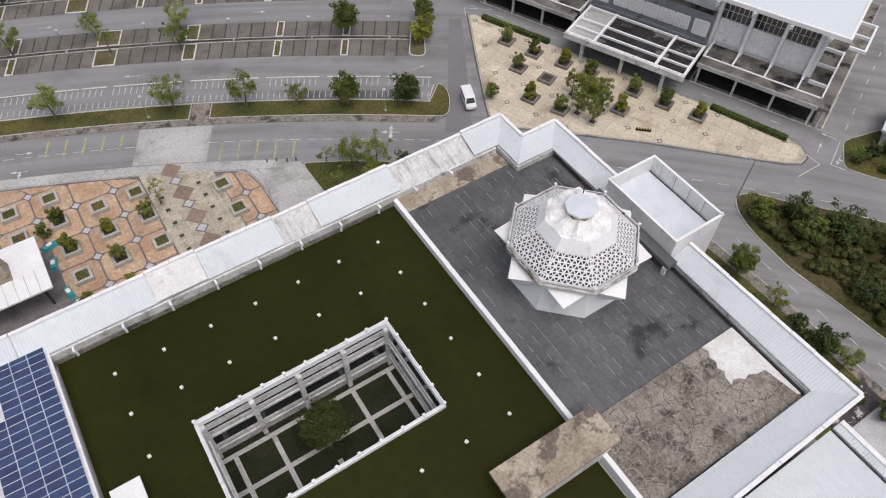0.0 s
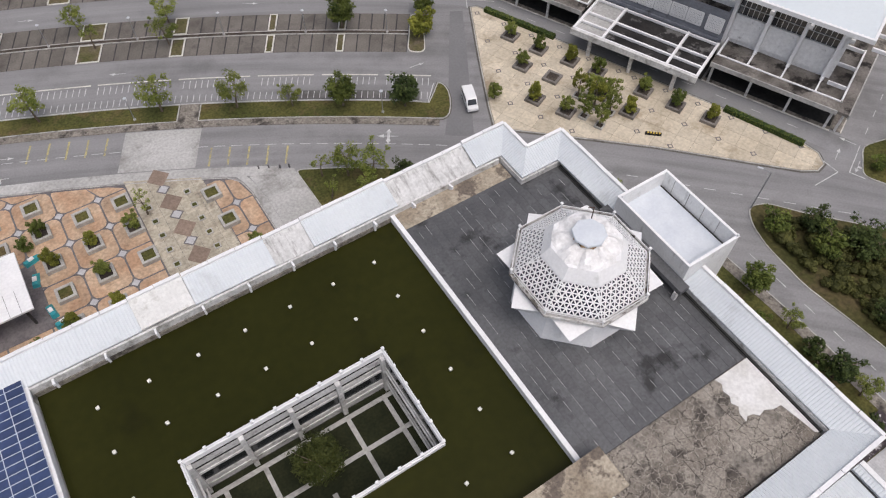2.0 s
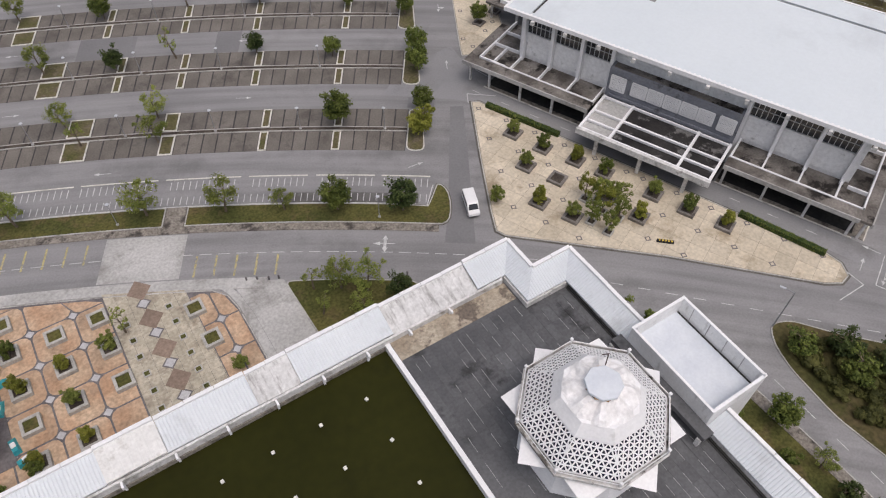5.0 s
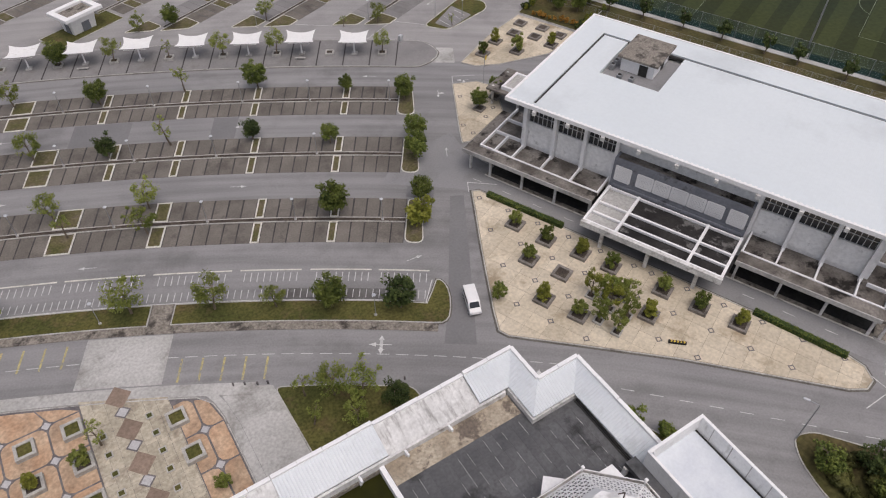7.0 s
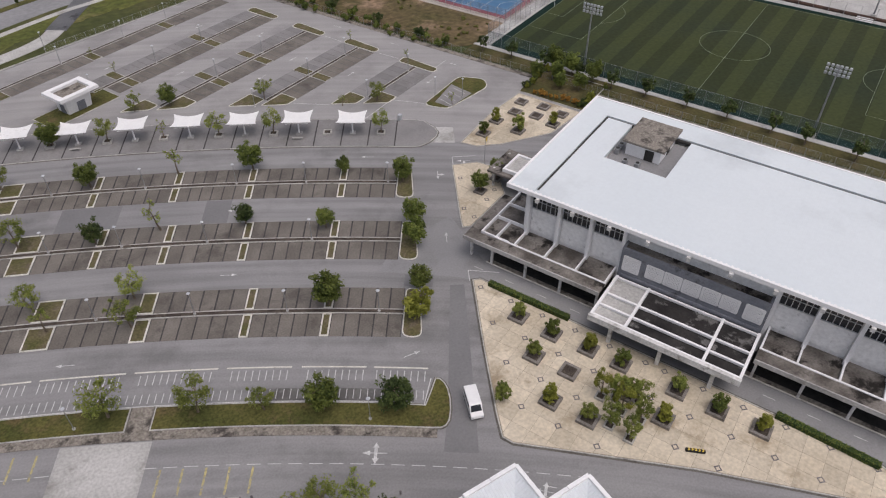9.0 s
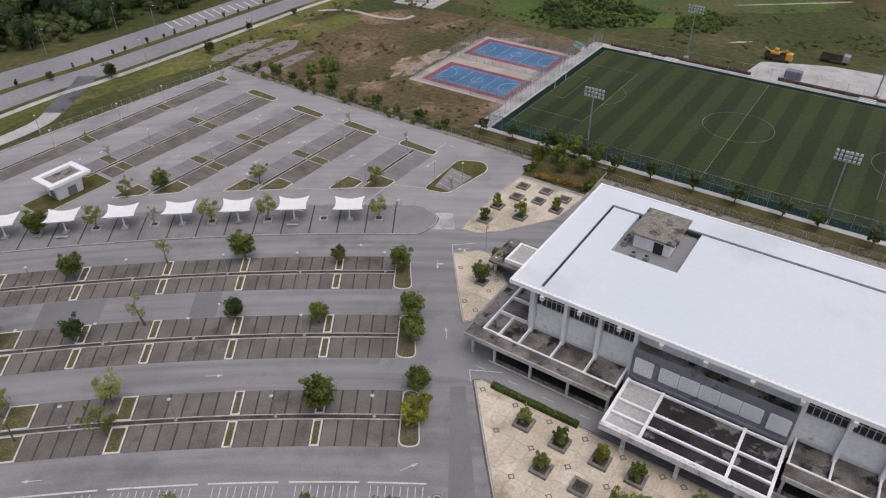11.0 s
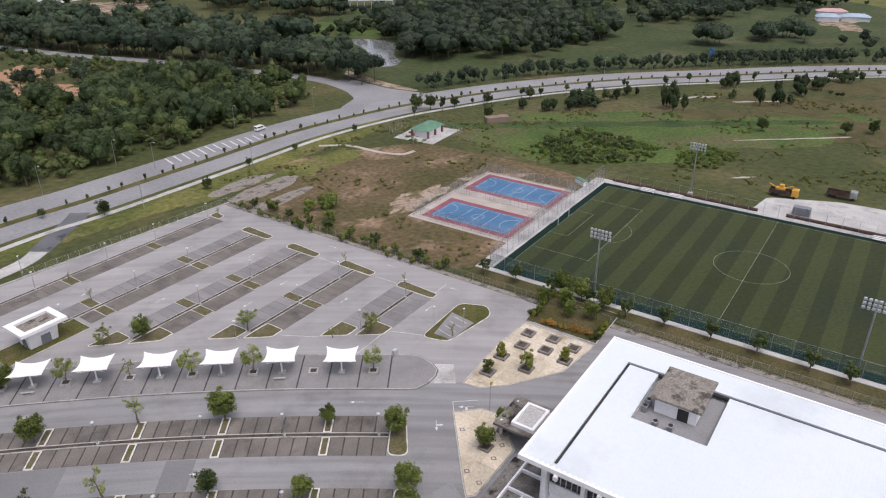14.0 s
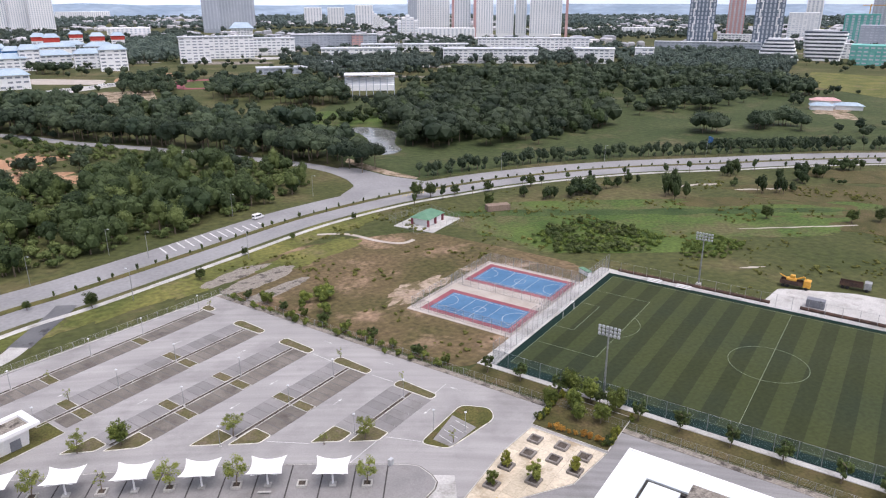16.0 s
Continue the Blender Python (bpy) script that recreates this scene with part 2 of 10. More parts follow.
def worn_lanes(m, low=0.8, high=1.12):
    """Adds long streaks of wear that follow the curved roads, and small pale and dark specks."""
    n, l = m.node_tree.nodes, m.node_tree.links
    p = n["Principled BSDF"]
    geo = n.new("ShaderNodeNewGeometry")
    off = n.new("ShaderNodeVectorMath")
    off.operation = "SUBTRACT"
    off.inputs[1].default_value = (-136.0, -184.0, 0)
    l.new(geo.outputs["Position"], off.inputs[0])
    far = n.new("ShaderNodeVectorMath")
    far.operation = "LENGTH"
    l.new(off.outputs[0], far.inputs[0])
    xyz = n.new("ShaderNodeSeparateXYZ")
    l.new(off.outputs[0], xyz.inputs[0])
    ang = n.new("ShaderNodeMath")
    ang.operation = "ARCTAN2"
    l.new(xyz.outputs["Y"], ang.inputs[0])
    l.new(xyz.outputs["X"], ang.inputs[1])
    com = n.new("ShaderNodeCombineXYZ")
    l.new(far.outputs["Value"], com.inputs["X"])
    wide = n.new("ShaderNodeMath")
    wide.operation = "MULTIPLY"
    wide.inputs[1].default_value = 18.0
    l.new(ang.outputs[0], wide.inputs[0])
    l.new(wide.outputs[0], com.inputs["Y"])
    ns = n.new("ShaderNodeTexNoise")
    ns.inputs["Scale"].default_value, ns.inputs["Detail"].default_value = 0.55, 4
    l.new(com.outputs[0], ns.inputs["Vector"])
    rng = n.new("ShaderNodeMapRange")
    rng.inputs["From Min"].default_value, rng.inputs["From Max"].default_value = 0.32, 0.68
    rng.inputs["To Min"].default_value, rng.inputs["To Max"].default_value = low, high
    l.new(ns.outputs["Fac"], rng.inputs["Value"])
    hsv = n.new("ShaderNodeHueSaturation")
    l.new(rng.outputs[0], hsv.inputs["Value"])
    l.new(p.inputs["Base Color"].links[0].from_socket, hsv.inputs["Color"])
    l.new(hsv.outputs[0], p.inputs["Base Color"])
    return m


worn_lanes(M_ASPHALT)
worn_lanes(M_ASPHALT_PALE, 0.88, 1.08)
M_GUTTER = mat("dirty_gutter", (0.1, 0.092, 0.08), (0.16, 0.15, 0.135), 0.4, 4.0, 0.95, 0.1, 0.25, stain=(0.07, 0.06, 0.05), stain_scale=0.4)
cracked(M_RUBBLE, 0.5, (0.055, 0.048, 0.042), 0.03)
cracked(M_RUBBLE, 1.1, (0.4, 0.365, 0.315), 0.035)
M_WHITE = mat("white_paint", (0.78, 0.78, 0.785), (0.85, 0.85, 0.85), 0.3, 3.0, 0.6, 0.1, 0.05, stain=(0.6, 0.59, 0.57), stain_scale=0.4, stain_from=0.62, stain_to=0.85)
M_WHITE_DIRTY = mat("white_paint_streaked", (0.55, 0.545, 0.53), (0.7, 0.695, 0.68), 0.4, 3.0, 0.75, 0.2, 0.15, stain=(0.27, 0.255, 0.235), stain_scale=0.7, stain_from=0.52, stain_to=0.7)
M_ROOF_N = striped(mat("metal_roof_sheet", (0.61, 0.65, 0.68), (0.67, 0.71, 0.735), 0.1, 2.0, 0.4, 0, 0.03, spec=0.4, stain=(0.53, 0.56, 0.58), stain_scale=0.15, stain_from=0.6), (1, 0), 0.38, 0.8, 0.25, 0.05)
M_ROOF_E = striped(mat("metal_roof_sheet_east", (0.61, 0.65, 0.68), (0.67, 0.71, 0.735), 0.1, 2.0, 0.4, 0, 0.03, spec=0.4, stain=(0.53, 0.56, 0.58), stain_scale=0.15, stain_from=0.6), (0, 1), 0.38, 0.8, 0.25, 0.05)
M_ROOF_HALL = striped(mat("hall_roof_sheet", (0.645, 0.7, 0.725), (0.69, 0.74, 0.76), 0.03, 1.5, 0.45, 0, 0.02, spec=0.35, stain=(0.58, 0.625, 0.645), stain_scale=0.05, stain_from=0.55, stain_stretch=(1, 1, 1)), B_DIR, 0.6, 0.3, 0.3, 0.04)
M_TENT = mat("membrane_white", (0.78, 0.78, 0.77), (0.83, 0.83, 0.82), 0.6, 3.0, 0.5, 0, 0.05, stain=(0.66, 0.65, 0.62), stain_scale=0.6, stain_from=0.6)
M_GREY = mat("slate_cladding", (0.165, 0.175, 0.2), (0.215, 0.225, 0.25), 0.4, 3.0, 0.7, 0.1, 0.12, stain=(0.07, 0.07, 0.075), stain_scale=0.4, stain_from=0.56)
M_PANEL = mat("hall_wall_panel", (0.8, 0.8, 0.795), (0.86, 0.86, 0.855), 0.4, 1.8, 0.8, 0.6, 0.1, stain=(0.5, 0.5, 0.49), stain_scale=0.6, stain_from=0.6, bump_size=0.08)
M_GLASS = mat("dark_glass", (0.02, 0.024, 0.03), (0.03, 0.034, 0.04), 0.5, 2.0, 0.08, 0, 0.05, spec=0.6)
# Near-black for dark parts; also puts shade into floors and walls below canopies.
M_DARK = mat("dark_parts_and_shade", (0.03, 0.03, 0.03), (0.05, 0.048, 0.045), 0.3, 2.0, 0.9, 0.2, 0.2)
M_STEEL = mat("galvanised_steel", (0.3, 0.31, 0.32), (0.4, 0.41, 0.42), 0.8, 5.0, 0.45, 0, 0.1, metal=0.6)
M_BARK = mat("bark", (0.12, 0.095, 0.07), (0.2, 0.16, 0.12), 2.0, 9.0, 0.95, 0.6, 0.3)
M_WATER = mat("algae_water", (0.021, 0.0222, 0.0045), (0.0275, 0.0285, 0.006), 0.05, 0.8, 0.3, 0.03, 0.1, spec=0.08, stain=(0.017, 0.017, 0.0045), stain_scale=0.08)
M_POND = mat("pond_water", (0.16, 0.17, 0.16), (0.24, 0.25, 0.25), 0.05, 0.5, 0.1, 0.02, 0.05, spec=0.6)
M_TURF_A = mat("turf_light", (0.042, 0.053, 0.017), (0.053, 0.064, 0.023), 0.05, 1.0, 0.7, 0.2, 0.2, spec=0.16, stain=(0.027, 0.04, 0.018), stain_scale=0.025, stain_from=0.45, stain_to=0.75)
M_TURF_B = mat("turf_dark", (0.028, 0.036, 0.012), (0.036, 0.044, 0.017), 0.05, 1.0, 0.7, 0.2, 0.2, spec=0.16, stain=(0.016, 0.027, 0.015), stain_scale=0.025, stain_from=0.45, stain_to=0.75)
M_TURF_EDGE = mat("turf_edge", (0.01, 0.024, 0.021), (0.014, 0.03, 0.025), 0.06, 1.0, 0.95, 0.2, 0.14, spec=0.08)
M_COURT_BLUE = mat("court_blue", (0.05, 0.135, 0.255), (0.085, 0.19, 0.32), 0.12, 1.0, 0.8, 0, 0.1)
M_COURT_RED = mat("court_red", (0.21, 0.055, 0.075), (0.29, 0.1, 0.115), 0.12, 1.0, 0.8, 0, 0.1)
M_SOLAR = mat("solar_cells", (0.03, 0.05, 0.12), (0.045, 0.07, 0.16), 0.6, 3.0, 0.3, 0, 0.08, spec=0.6, own=0.15)
M_ALU = mat("aluminium", (0.55, 0.57, 0.6), (0.62, 0.64, 0.66), 0.5, 3.0, 0.4, 0, 0.05, metal=0.5)
M_BEIGE = mat("beige_paving", (0.51, 0.445, 0.34), (0.63, 0.56, 0.445), 0.1, 2.2, 0.9, 0.25, 0.14, own=0.09, stain=(0.34, 0.275, 0.19), stain_scale=0.12, stain_from=0.53, stain_to=0.66)
M_BEIGE_DULL = mat("dull_paving", (0.4, 0.36, 0.28), (0.5, 0.455, 0.365), 0.2, 2.5, 0.9, 0.25, 0.2, own=0.07, stain=(0.23, 0.19, 0.145), stain_scale=0.3, stain_from=0.5, stain_to=0.7)
M_BEIGE_JOINT = mat("paving_joint", (0.27, 0.235, 0.18), (0.38, 0.335, 0.26), 0.3, 3.0, 0.95, 0, 0.2)
M_BROWN = mat("brown_paving", (0.22, 0.165, 0.13), (0.28, 0.21, 0.165), 0.3, 3.0, 0.9, 0.2, 0.2, own=0.08)
M_ORANGE = mat("orange_paving", (0.43, 0.275, 0.175), (0.54, 0.4, 0.28), 0.25, 2.5, 0.9, 0.3, 0.22, own=0.12, stain=(0.34, 0.245, 0.17), stain_scale=0.35, stain_from=0.5)
M_BAND = mat("dark_band_paving", (0.13, 0.12, 0.125), (0.19, 0.175, 0.175), 0.4, 3.0, 0.9, 0.2, 0.2)
M_PALE_STONE = mat("pale_stone", (0.42, 0.42, 0.43), (0.52, 0.52, 0.53), 0.5, 4.0, 0.85, 0.1, 0.12)
M_PLANTER = mat("planter_concrete", (0.36, 0.35, 0.33), (0.47, 0.46, 0.43), 0.8, 5.0, 0.9, 0.3, 0.2)
M_PLANTER_DARK = mat("planter_weathered", (0.17, 0.155, 0.14), (0.26, 0.24, 0.22), 0.8, 5.0, 0.9, 0.3, 0.25, stain=(0.09, 0.08, 0.07), stain_scale=0.9)
M_TEAL = mat("teal_paint", (0.03, 0.28, 0.32), (0.05, 0.36, 0.4), 0.8, 5.0, 0.5, 0, 0.1)
M_GREEN_ROOF = mat("green_roof", (0.09, 0.2, 0.13), (0.13, 0.25, 0.17), 0.4, 4.0, 0.7, 0.1, 0.1)
M_RED = mat("red_paint", (0.5, 0.06, 0.05), (0.58, 0.09, 0.07), 0.4, 4.0, 0.7, 0, 0.1)
M_TYRE = mat("rubber", (0.018, 0.018, 0.018), (0.025, 0.025, 0.025), 2.0, 9.0, 0.85, 0, 0.1)
M_ORANGE_MACHINE = mat("machine_yellow", (0.55, 0.28, 0.04), (0.62, 0.34, 0.06), 1.0, 6.0, 0.5, 0, 0.15)
M_RUST = mat("rust_pipe", (0.05, 0.035, 0.03), (0.1, 0.06, 0.045), 0.5, 4.0, 0.9, 0.3, 0.3)
M_CARWHITE = mat("car_white", (0.78, 0.78, 0.78), (0.8, 0.8, 0.8), 1.0, 4.0, 0.25, 0, 0.02, spec=0.5)
# Blue distance haze is painted into the base colour of the far hills.
M_HILL_HAZE = mat("hazed_far_woods", (0.18, 0.245, 0.32), (0.27, 0.34, 0.42), 0.003, 0.02, 1.0, 0, 0.15)
M_TOWER = mat("tower_wall", (0.8, 0.81, 0.83), (0.86, 0.87, 0.885), 0.02, 0.4, 0.8, 0, 0.05, own=0.05)
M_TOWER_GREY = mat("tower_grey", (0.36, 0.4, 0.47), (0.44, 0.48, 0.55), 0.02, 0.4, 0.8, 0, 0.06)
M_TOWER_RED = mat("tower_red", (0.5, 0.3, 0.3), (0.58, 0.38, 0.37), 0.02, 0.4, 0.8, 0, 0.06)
# Glass of far buildings, lightened so that distance haze sits in its colour.
M_TOWER_GLASS = mat("tower_glass_haze", (0.46, 0.5, 0.57), (0.54, 0.58, 0.64), 0.05, 0.4, 0.5, 0, 0.1)
M_PANE = mat("window_pane_haze", (0.2, 0.23, 0.28), (0.28, 0.31, 0.36), 0.05, 0.4, 0.4, 0, 0.1)
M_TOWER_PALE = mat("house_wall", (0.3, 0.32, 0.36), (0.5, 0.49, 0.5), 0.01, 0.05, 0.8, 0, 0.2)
M_TOWER_DARK = mat("tower_dark", (0.13, 0.165, 0.22), (0.17, 0.21, 0.27), 0.02, 0.4, 0.5, 0, 0.08)
M_PANE_DARK = mat("pane_dark", (0.07, 0.085, 0.11), (0.11, 0.125, 0.15), 0.05, 0.4, 0.3, 0, 0.1)
M_PARKLAWN = mat("park_lawn", (0.034, 0.053, 0.015), (0.058, 0.074, 0.026), 0.02, 0.3, 0.95, 0.9, 0.32, stain=(0.1, 0.09, 0.045), stain_scale=0.03, stain_from=0.55, stain_to=0.68, bump_size=0.3)
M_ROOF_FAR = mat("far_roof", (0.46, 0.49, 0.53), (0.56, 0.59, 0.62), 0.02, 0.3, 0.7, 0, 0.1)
M_SCAFFOLD = mat("scaffold_net", (0.12, 0.4, 0.36), (0.2, 0.48, 0.44), 0.1, 0.8, 0.9, 0, 0.15)
M_BLUE_ROOF = mat("blue_roof", (0.3, 0.39, 0.47), (0.38, 0.47, 0.55), 0.05, 0.5, 0.7, 0, 0.1)
L_MID = leaf_mat("leaf_mid", (0.032, 0.054, 0.012), (0.19, 0.225, 0.05), 0.14)
L_DARK = leaf_mat("leaf_dark", (0.014, 0.028, 0.009), (0.1, 0.132, 0.038), 0.12)
L_LIGHT = leaf_mat("leaf_light", (0.1, 0.135, 0.028), (0.3, 0.33, 0.085))
L_YELLOW = leaf_mat("leaf_yellow", (0.12, 0.14, 0.022), (0.34, 0.34, 0.065))
L_COURT = leaf_mat("leaf_olive", (0.02, 0.03, 0.008), (0.1, 0.115, 0.028), 0.12)
L_BLOOM = leaf_mat("leaf_orange", (0.3, 0.14, 0.03), (0.4, 0.24, 0.05))
L_FOREST = leaf_mat("leaf_forest", (0.009, 0.022, 0.009), (0.07, 0.098, 0.036), 0.1, 0.07, wood=True)
# Leaves of distant woods: grey-blue haze is mixed into both greens.
L_DISTANT_HAZE = leaf_mat("leaf_distant_haze", (0.04, 0.062, 0.054), (0.1, 0.13, 0.105), 0.1, 0.03, wood=True)
L_SCRUB = leaf_mat("leaf_scrub", (0.03, 0.036, 0.011), (0.13, 0.13, 0.04), 0.2, 0.5, wood=True)
L_SHRUB = leaf_mat("leaf_shrub", (0.028, 0.05, 0.014), (0.135, 0.168, 0.056), 0.12, 0.1, wood=True)
L_WEED = leaf_mat("leaf_weed", (0.1, 0.115, 0.03), (0.22, 0.215, 0.065), 0.25, 0.2, wood=True)
L_FRESH = leaf_mat("leaf_fresh", (0.045, 0.08, 0.016), (0.17, 0.215, 0.052), 0.2, 0.2, wood=True)
L_WOODS = leaf_mat("leaf_woods", (0.009, 0.021, 0.013), (0.066, 0.09, 0.048), 0.08, 0.05, wood=True)


# ---- mesh helpers ----
def part(name, bm, material, parent=None, label="", smooth=False):
    """Links a bmesh as one mesh object, under a thing or a part."""
    me = bpy.data.meshes.new(name)
    bm.normal_update()
    bm.to_mesh(me)
    bm.free()
    if smooth:
        for f in me.polygons:
            f.use_smooth = True
    me.materials.append(material)
    ob = new(name, me)
    if parent:
        ob.parent = parent
    if label:
        ob["label"] = label
    return ob


def piece(name, me, parent, m):
    """A piece that shares its mesh with its like."""
    ob = new(name, me)
    ob.parent = parent
    ob.matrix_basis = m
    return ob


def mesh_of(name, bm, material):
    me = bpy.data.meshes.new(name)
    bm.normal_update()
    bm.to_mesh(me)
    bm.free()
    me.materials.append(material)
    return me


def box(bm, x0, x1, y0, y1, z0, z1, m=None, bevel=0.0):
    vs = [bm.verts.new((x, y, z)) for z in (z0, z1) for x, y in ((x0, y0), (x1, y0), (x1, y1), (x0, y1))]
    fs = [bm.faces.new([vs[i] for i in f]) for f in ((3, 2, 1, 0), (4, 5, 6, 7), (0, 1, 5, 4), (1, 2, 6, 5), (2, 3, 7, 6), (3, 0, 4, 7))]
    if bevel:
        es = {e for f in fs for e in f.edges}
        got = bmesh.ops.bevel(bm, geom=list(es), offset=bevel, segments=1, affect="EDGES", profile=0.5)
        vs = list({v for f in got["faces"] for v in f.verts})
    if m is not None:
        bmesh.ops.transform(bm, matrix=m, verts=vs)
    return bm


def prism(bm, pts, z0, z1, m=None):
    """An upright slab over an outline that runs counter-clockwise."""
    lo = [bm.verts.new((x, y, z0)) for x, y in pts]
    hi = [bm.verts.new((x, y, z1)) for x, y in pts]
    bm.faces.new(lo[::-1])
    bm.faces.new(hi)
    for i in range(len(pts)):
        j = (i + 1) % len(pts)
        bm.faces.new((lo[i], lo[j], hi[j], hi[i]))
    if m is not None:
        bmesh.ops.transform(bm, matrix=m, verts=lo + hi)
    return bm


def tube(bm, p0, p1, r0, r1=None, sides=8, caps=True):
    r1 = r0 if r1 is None else r1
    p0, p1 = Vector(p0), Vector(p1)
    q = (p1 - p0).to_track_quat("Z", "Y")
    rings = []
    for p, r in ((p0, r0), (p1, r1)):
        rings.append([bm.verts.new(p + q @ Vector((r * math.cos(a), r * math.sin(a), 0))) for a in (2 * math.pi * k / sides for k in range(sides))])
    for k in range(sides):
        j = (k + 1) % sides
        bm.faces.new((rings[0][k], rings[0][j], rings[1][j], rings[1][k]))
    if caps:
        bm.faces.new(rings[0][::-1])
        bm.faces.new(rings[1])
    return bm


def loft(bm, rings, cap_lo=True, cap_hi=True):
    vv = [[bm.verts.new(p) for p in ring] for ring in rings]
    for a, b in zip(vv, vv[1:]):
        for k in range(len(a)):
            j = (k + 1) % len(a)
            bm.faces.new((a[k], a[j], b[j], b[k]))
    if cap_lo:
        bm.faces.new(vv[0][::-1])
    if cap_hi:
        bm.faces.new(vv[-1])
    return bm


CX, CY = -136.0, -184.0


def polar(r, th):
    a = radians(th)
    return CX + r * math.cos(a), CY + r * math.sin(a)


def arc_at(r, th, z=0.0):
    """The pose at a place on the car park's arcs: x points along the radius."""
    x, y = polar(r, th)
    return pose(x, y, z, 0, 0, th)


def ring_pts(r0, r1, t0, t1, n=None):
    n = n or max(2, int(abs(t1 - t0) / 0.6) + 2)
    outer = [polar(r1, t0 + (t1 - t0) * k / (n - 1)) for k in range(n)]
    inner = [polar(r0, t1 + (t0 - t1) * k / (n - 1)) for k in range(n)]
    return outer + inner


def arc_slab(bm, r0, r1, t0, t1, z0, z1):
    return prism(bm, ring_pts(r0, r1, t0, t1), z0, z1)


def offset_poly(pts, d):
    """The outline drawn in by d metres."""
    out = []
    for i in range(len(pts)):
        p0, p1, p2 = Vector(pts[i - 1]), Vector(pts[i]), Vector(pts[(i + 1) % len(pts)])
        e0, e1 = (p1 - p0).normalized(), (p2 - p1).normalized()
        n0, n1 = Vector((-e0.y, e0.x)), Vector((-e1.y, e1.x))
        b = (n0 + n1)
        b = b / max(0.4, b.length_squared / 2)
        out.append(tuple(p1 + b * d))
    return out


def round_poly(pts, r, n=4):
    """The outline with its corners rounded."""
    out = []
    for i in range(len(pts)):
        p0, p1, p2 = Vector(pts[i - 1]), Vector(pts[i]), Vector(pts[(i + 1) % len(pts)])
        d0, d1 = p0 - p1, p2 - p1
        k = min(r, d0.length * 0.45, d1.length * 0.45)
        a, b = p1 + d0.normalized() * k, p1 + d1.normalized() * k
        for s in range(n + 1):
            t = s / n
            out.append(tuple(a * (1 - t) ** 2 + p1 * 2 * t * (1 - t) + b * t * t))
    return out


def kerbed(name, pts, fill, label, kerb=M_KERB, width=0.18, top=0.14, lower=0.03, category="traffic island", kind="structure", parent=None, gutter=0.0):
    """A raised bed: a kerb that runs round it and its filling, with a dirty gutter before it where asked."""
    bm = bmesh.new()
    inner = offset_poly(pts, width)
    n = len(pts)
    lo, hi = [bm.verts.new((*p, -0.05)) for p in pts], [bm.verts.new((*p, top)) for p in pts]
    hi2, lo2 = [bm.verts.new((*p, top)) for p in inner], [bm.verts.new((*p, -0.05)) for p in inner]
    for i in range(n):
        j = (i + 1) % n
        for a, b in ((lo, hi), (hi, hi2), (hi2, lo2)):
            bm.faces.new((a[i], a[j], b[j], b[i]))
    if parent is None:
        top_ob = tagged(new(name), label, category, kind=kind)
    else:
        top_ob = parent
    part("kerb", bm, kerb, top_ob)
    if gutter:
        bm = bmesh.new()
        edge = [[bm.verts.new((*p, 0.0095)) for p in q] for q in (offset_poly(pts, -gutter), pts)]
        for i in range(n):
            j = (i + 1) % n
            bm.faces.new((edge[0][i], edge[0][j], edge[1][j], edge[1][i]))
        part("gutter", bm, M_GUTTER, top_ob)
    bm = bmesh.new()
    prism(bm, inner, -0.04, top - lower)
    part("planting_bed" if fill in (M_GRASS, M_SOIL) else "surface", bm, fill, top_ob)
    return top_ob


AB = Matrix.Rotation(AX, 4, "Z")


def ab(a, b):
    return a * A_DIR[0] + b * B_DIR[0], a * A_DIR[1] + b * B_DIR[1]


# an added wall glows as pale haze behind the hills, where sky and land meet
haze = bpy.data.materials.new("horizon_haze_glow")
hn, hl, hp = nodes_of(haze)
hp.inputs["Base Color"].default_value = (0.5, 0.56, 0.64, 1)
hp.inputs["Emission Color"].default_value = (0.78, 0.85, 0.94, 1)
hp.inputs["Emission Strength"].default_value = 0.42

# ---- ground, roads and car parks ----
bm = bmesh.new()
rings = []
for r in (1, 150, 300, 500, 800, 1200, 1800, 2600, 3600, 4700):
    rings.append([(80 + r * math.cos(2 * math.pi * k / 64), 120 + r * math.sin(2 * math.pi * k / 64), -0.1) for k in range(64)])
loft(bm, rings, cap_lo=False, cap_hi=False)
bmesh.ops.recalc_face_normals(bm, faces=bm.faces)
tagged(part("ground", bm, M_FIELDGRASS), "uneven green and dry grass ground reaching to the horizon", "ground", kind="structure")

bm = bmesh.new()
prism(bm, [(-130, -70), (160, -70), (172, 40), ab(176.5, -5), ab(176.5, 198.5), (25, 231.5), (-60, 200), (-130, 150)], -0.3, 0.0)
tagged(part("road", bm, M_ASPHALT), "worn grey asphalt of campus roads and parking aisles", "road", kind="structure")


def paint_bar(bm, m, length, width, z=0.012):
    """A painted bar along x, as a thin sheet on the road."""
    return box(bm, -length / 2, length / 2, -width / 2, width / 2, 0.001, z, m)


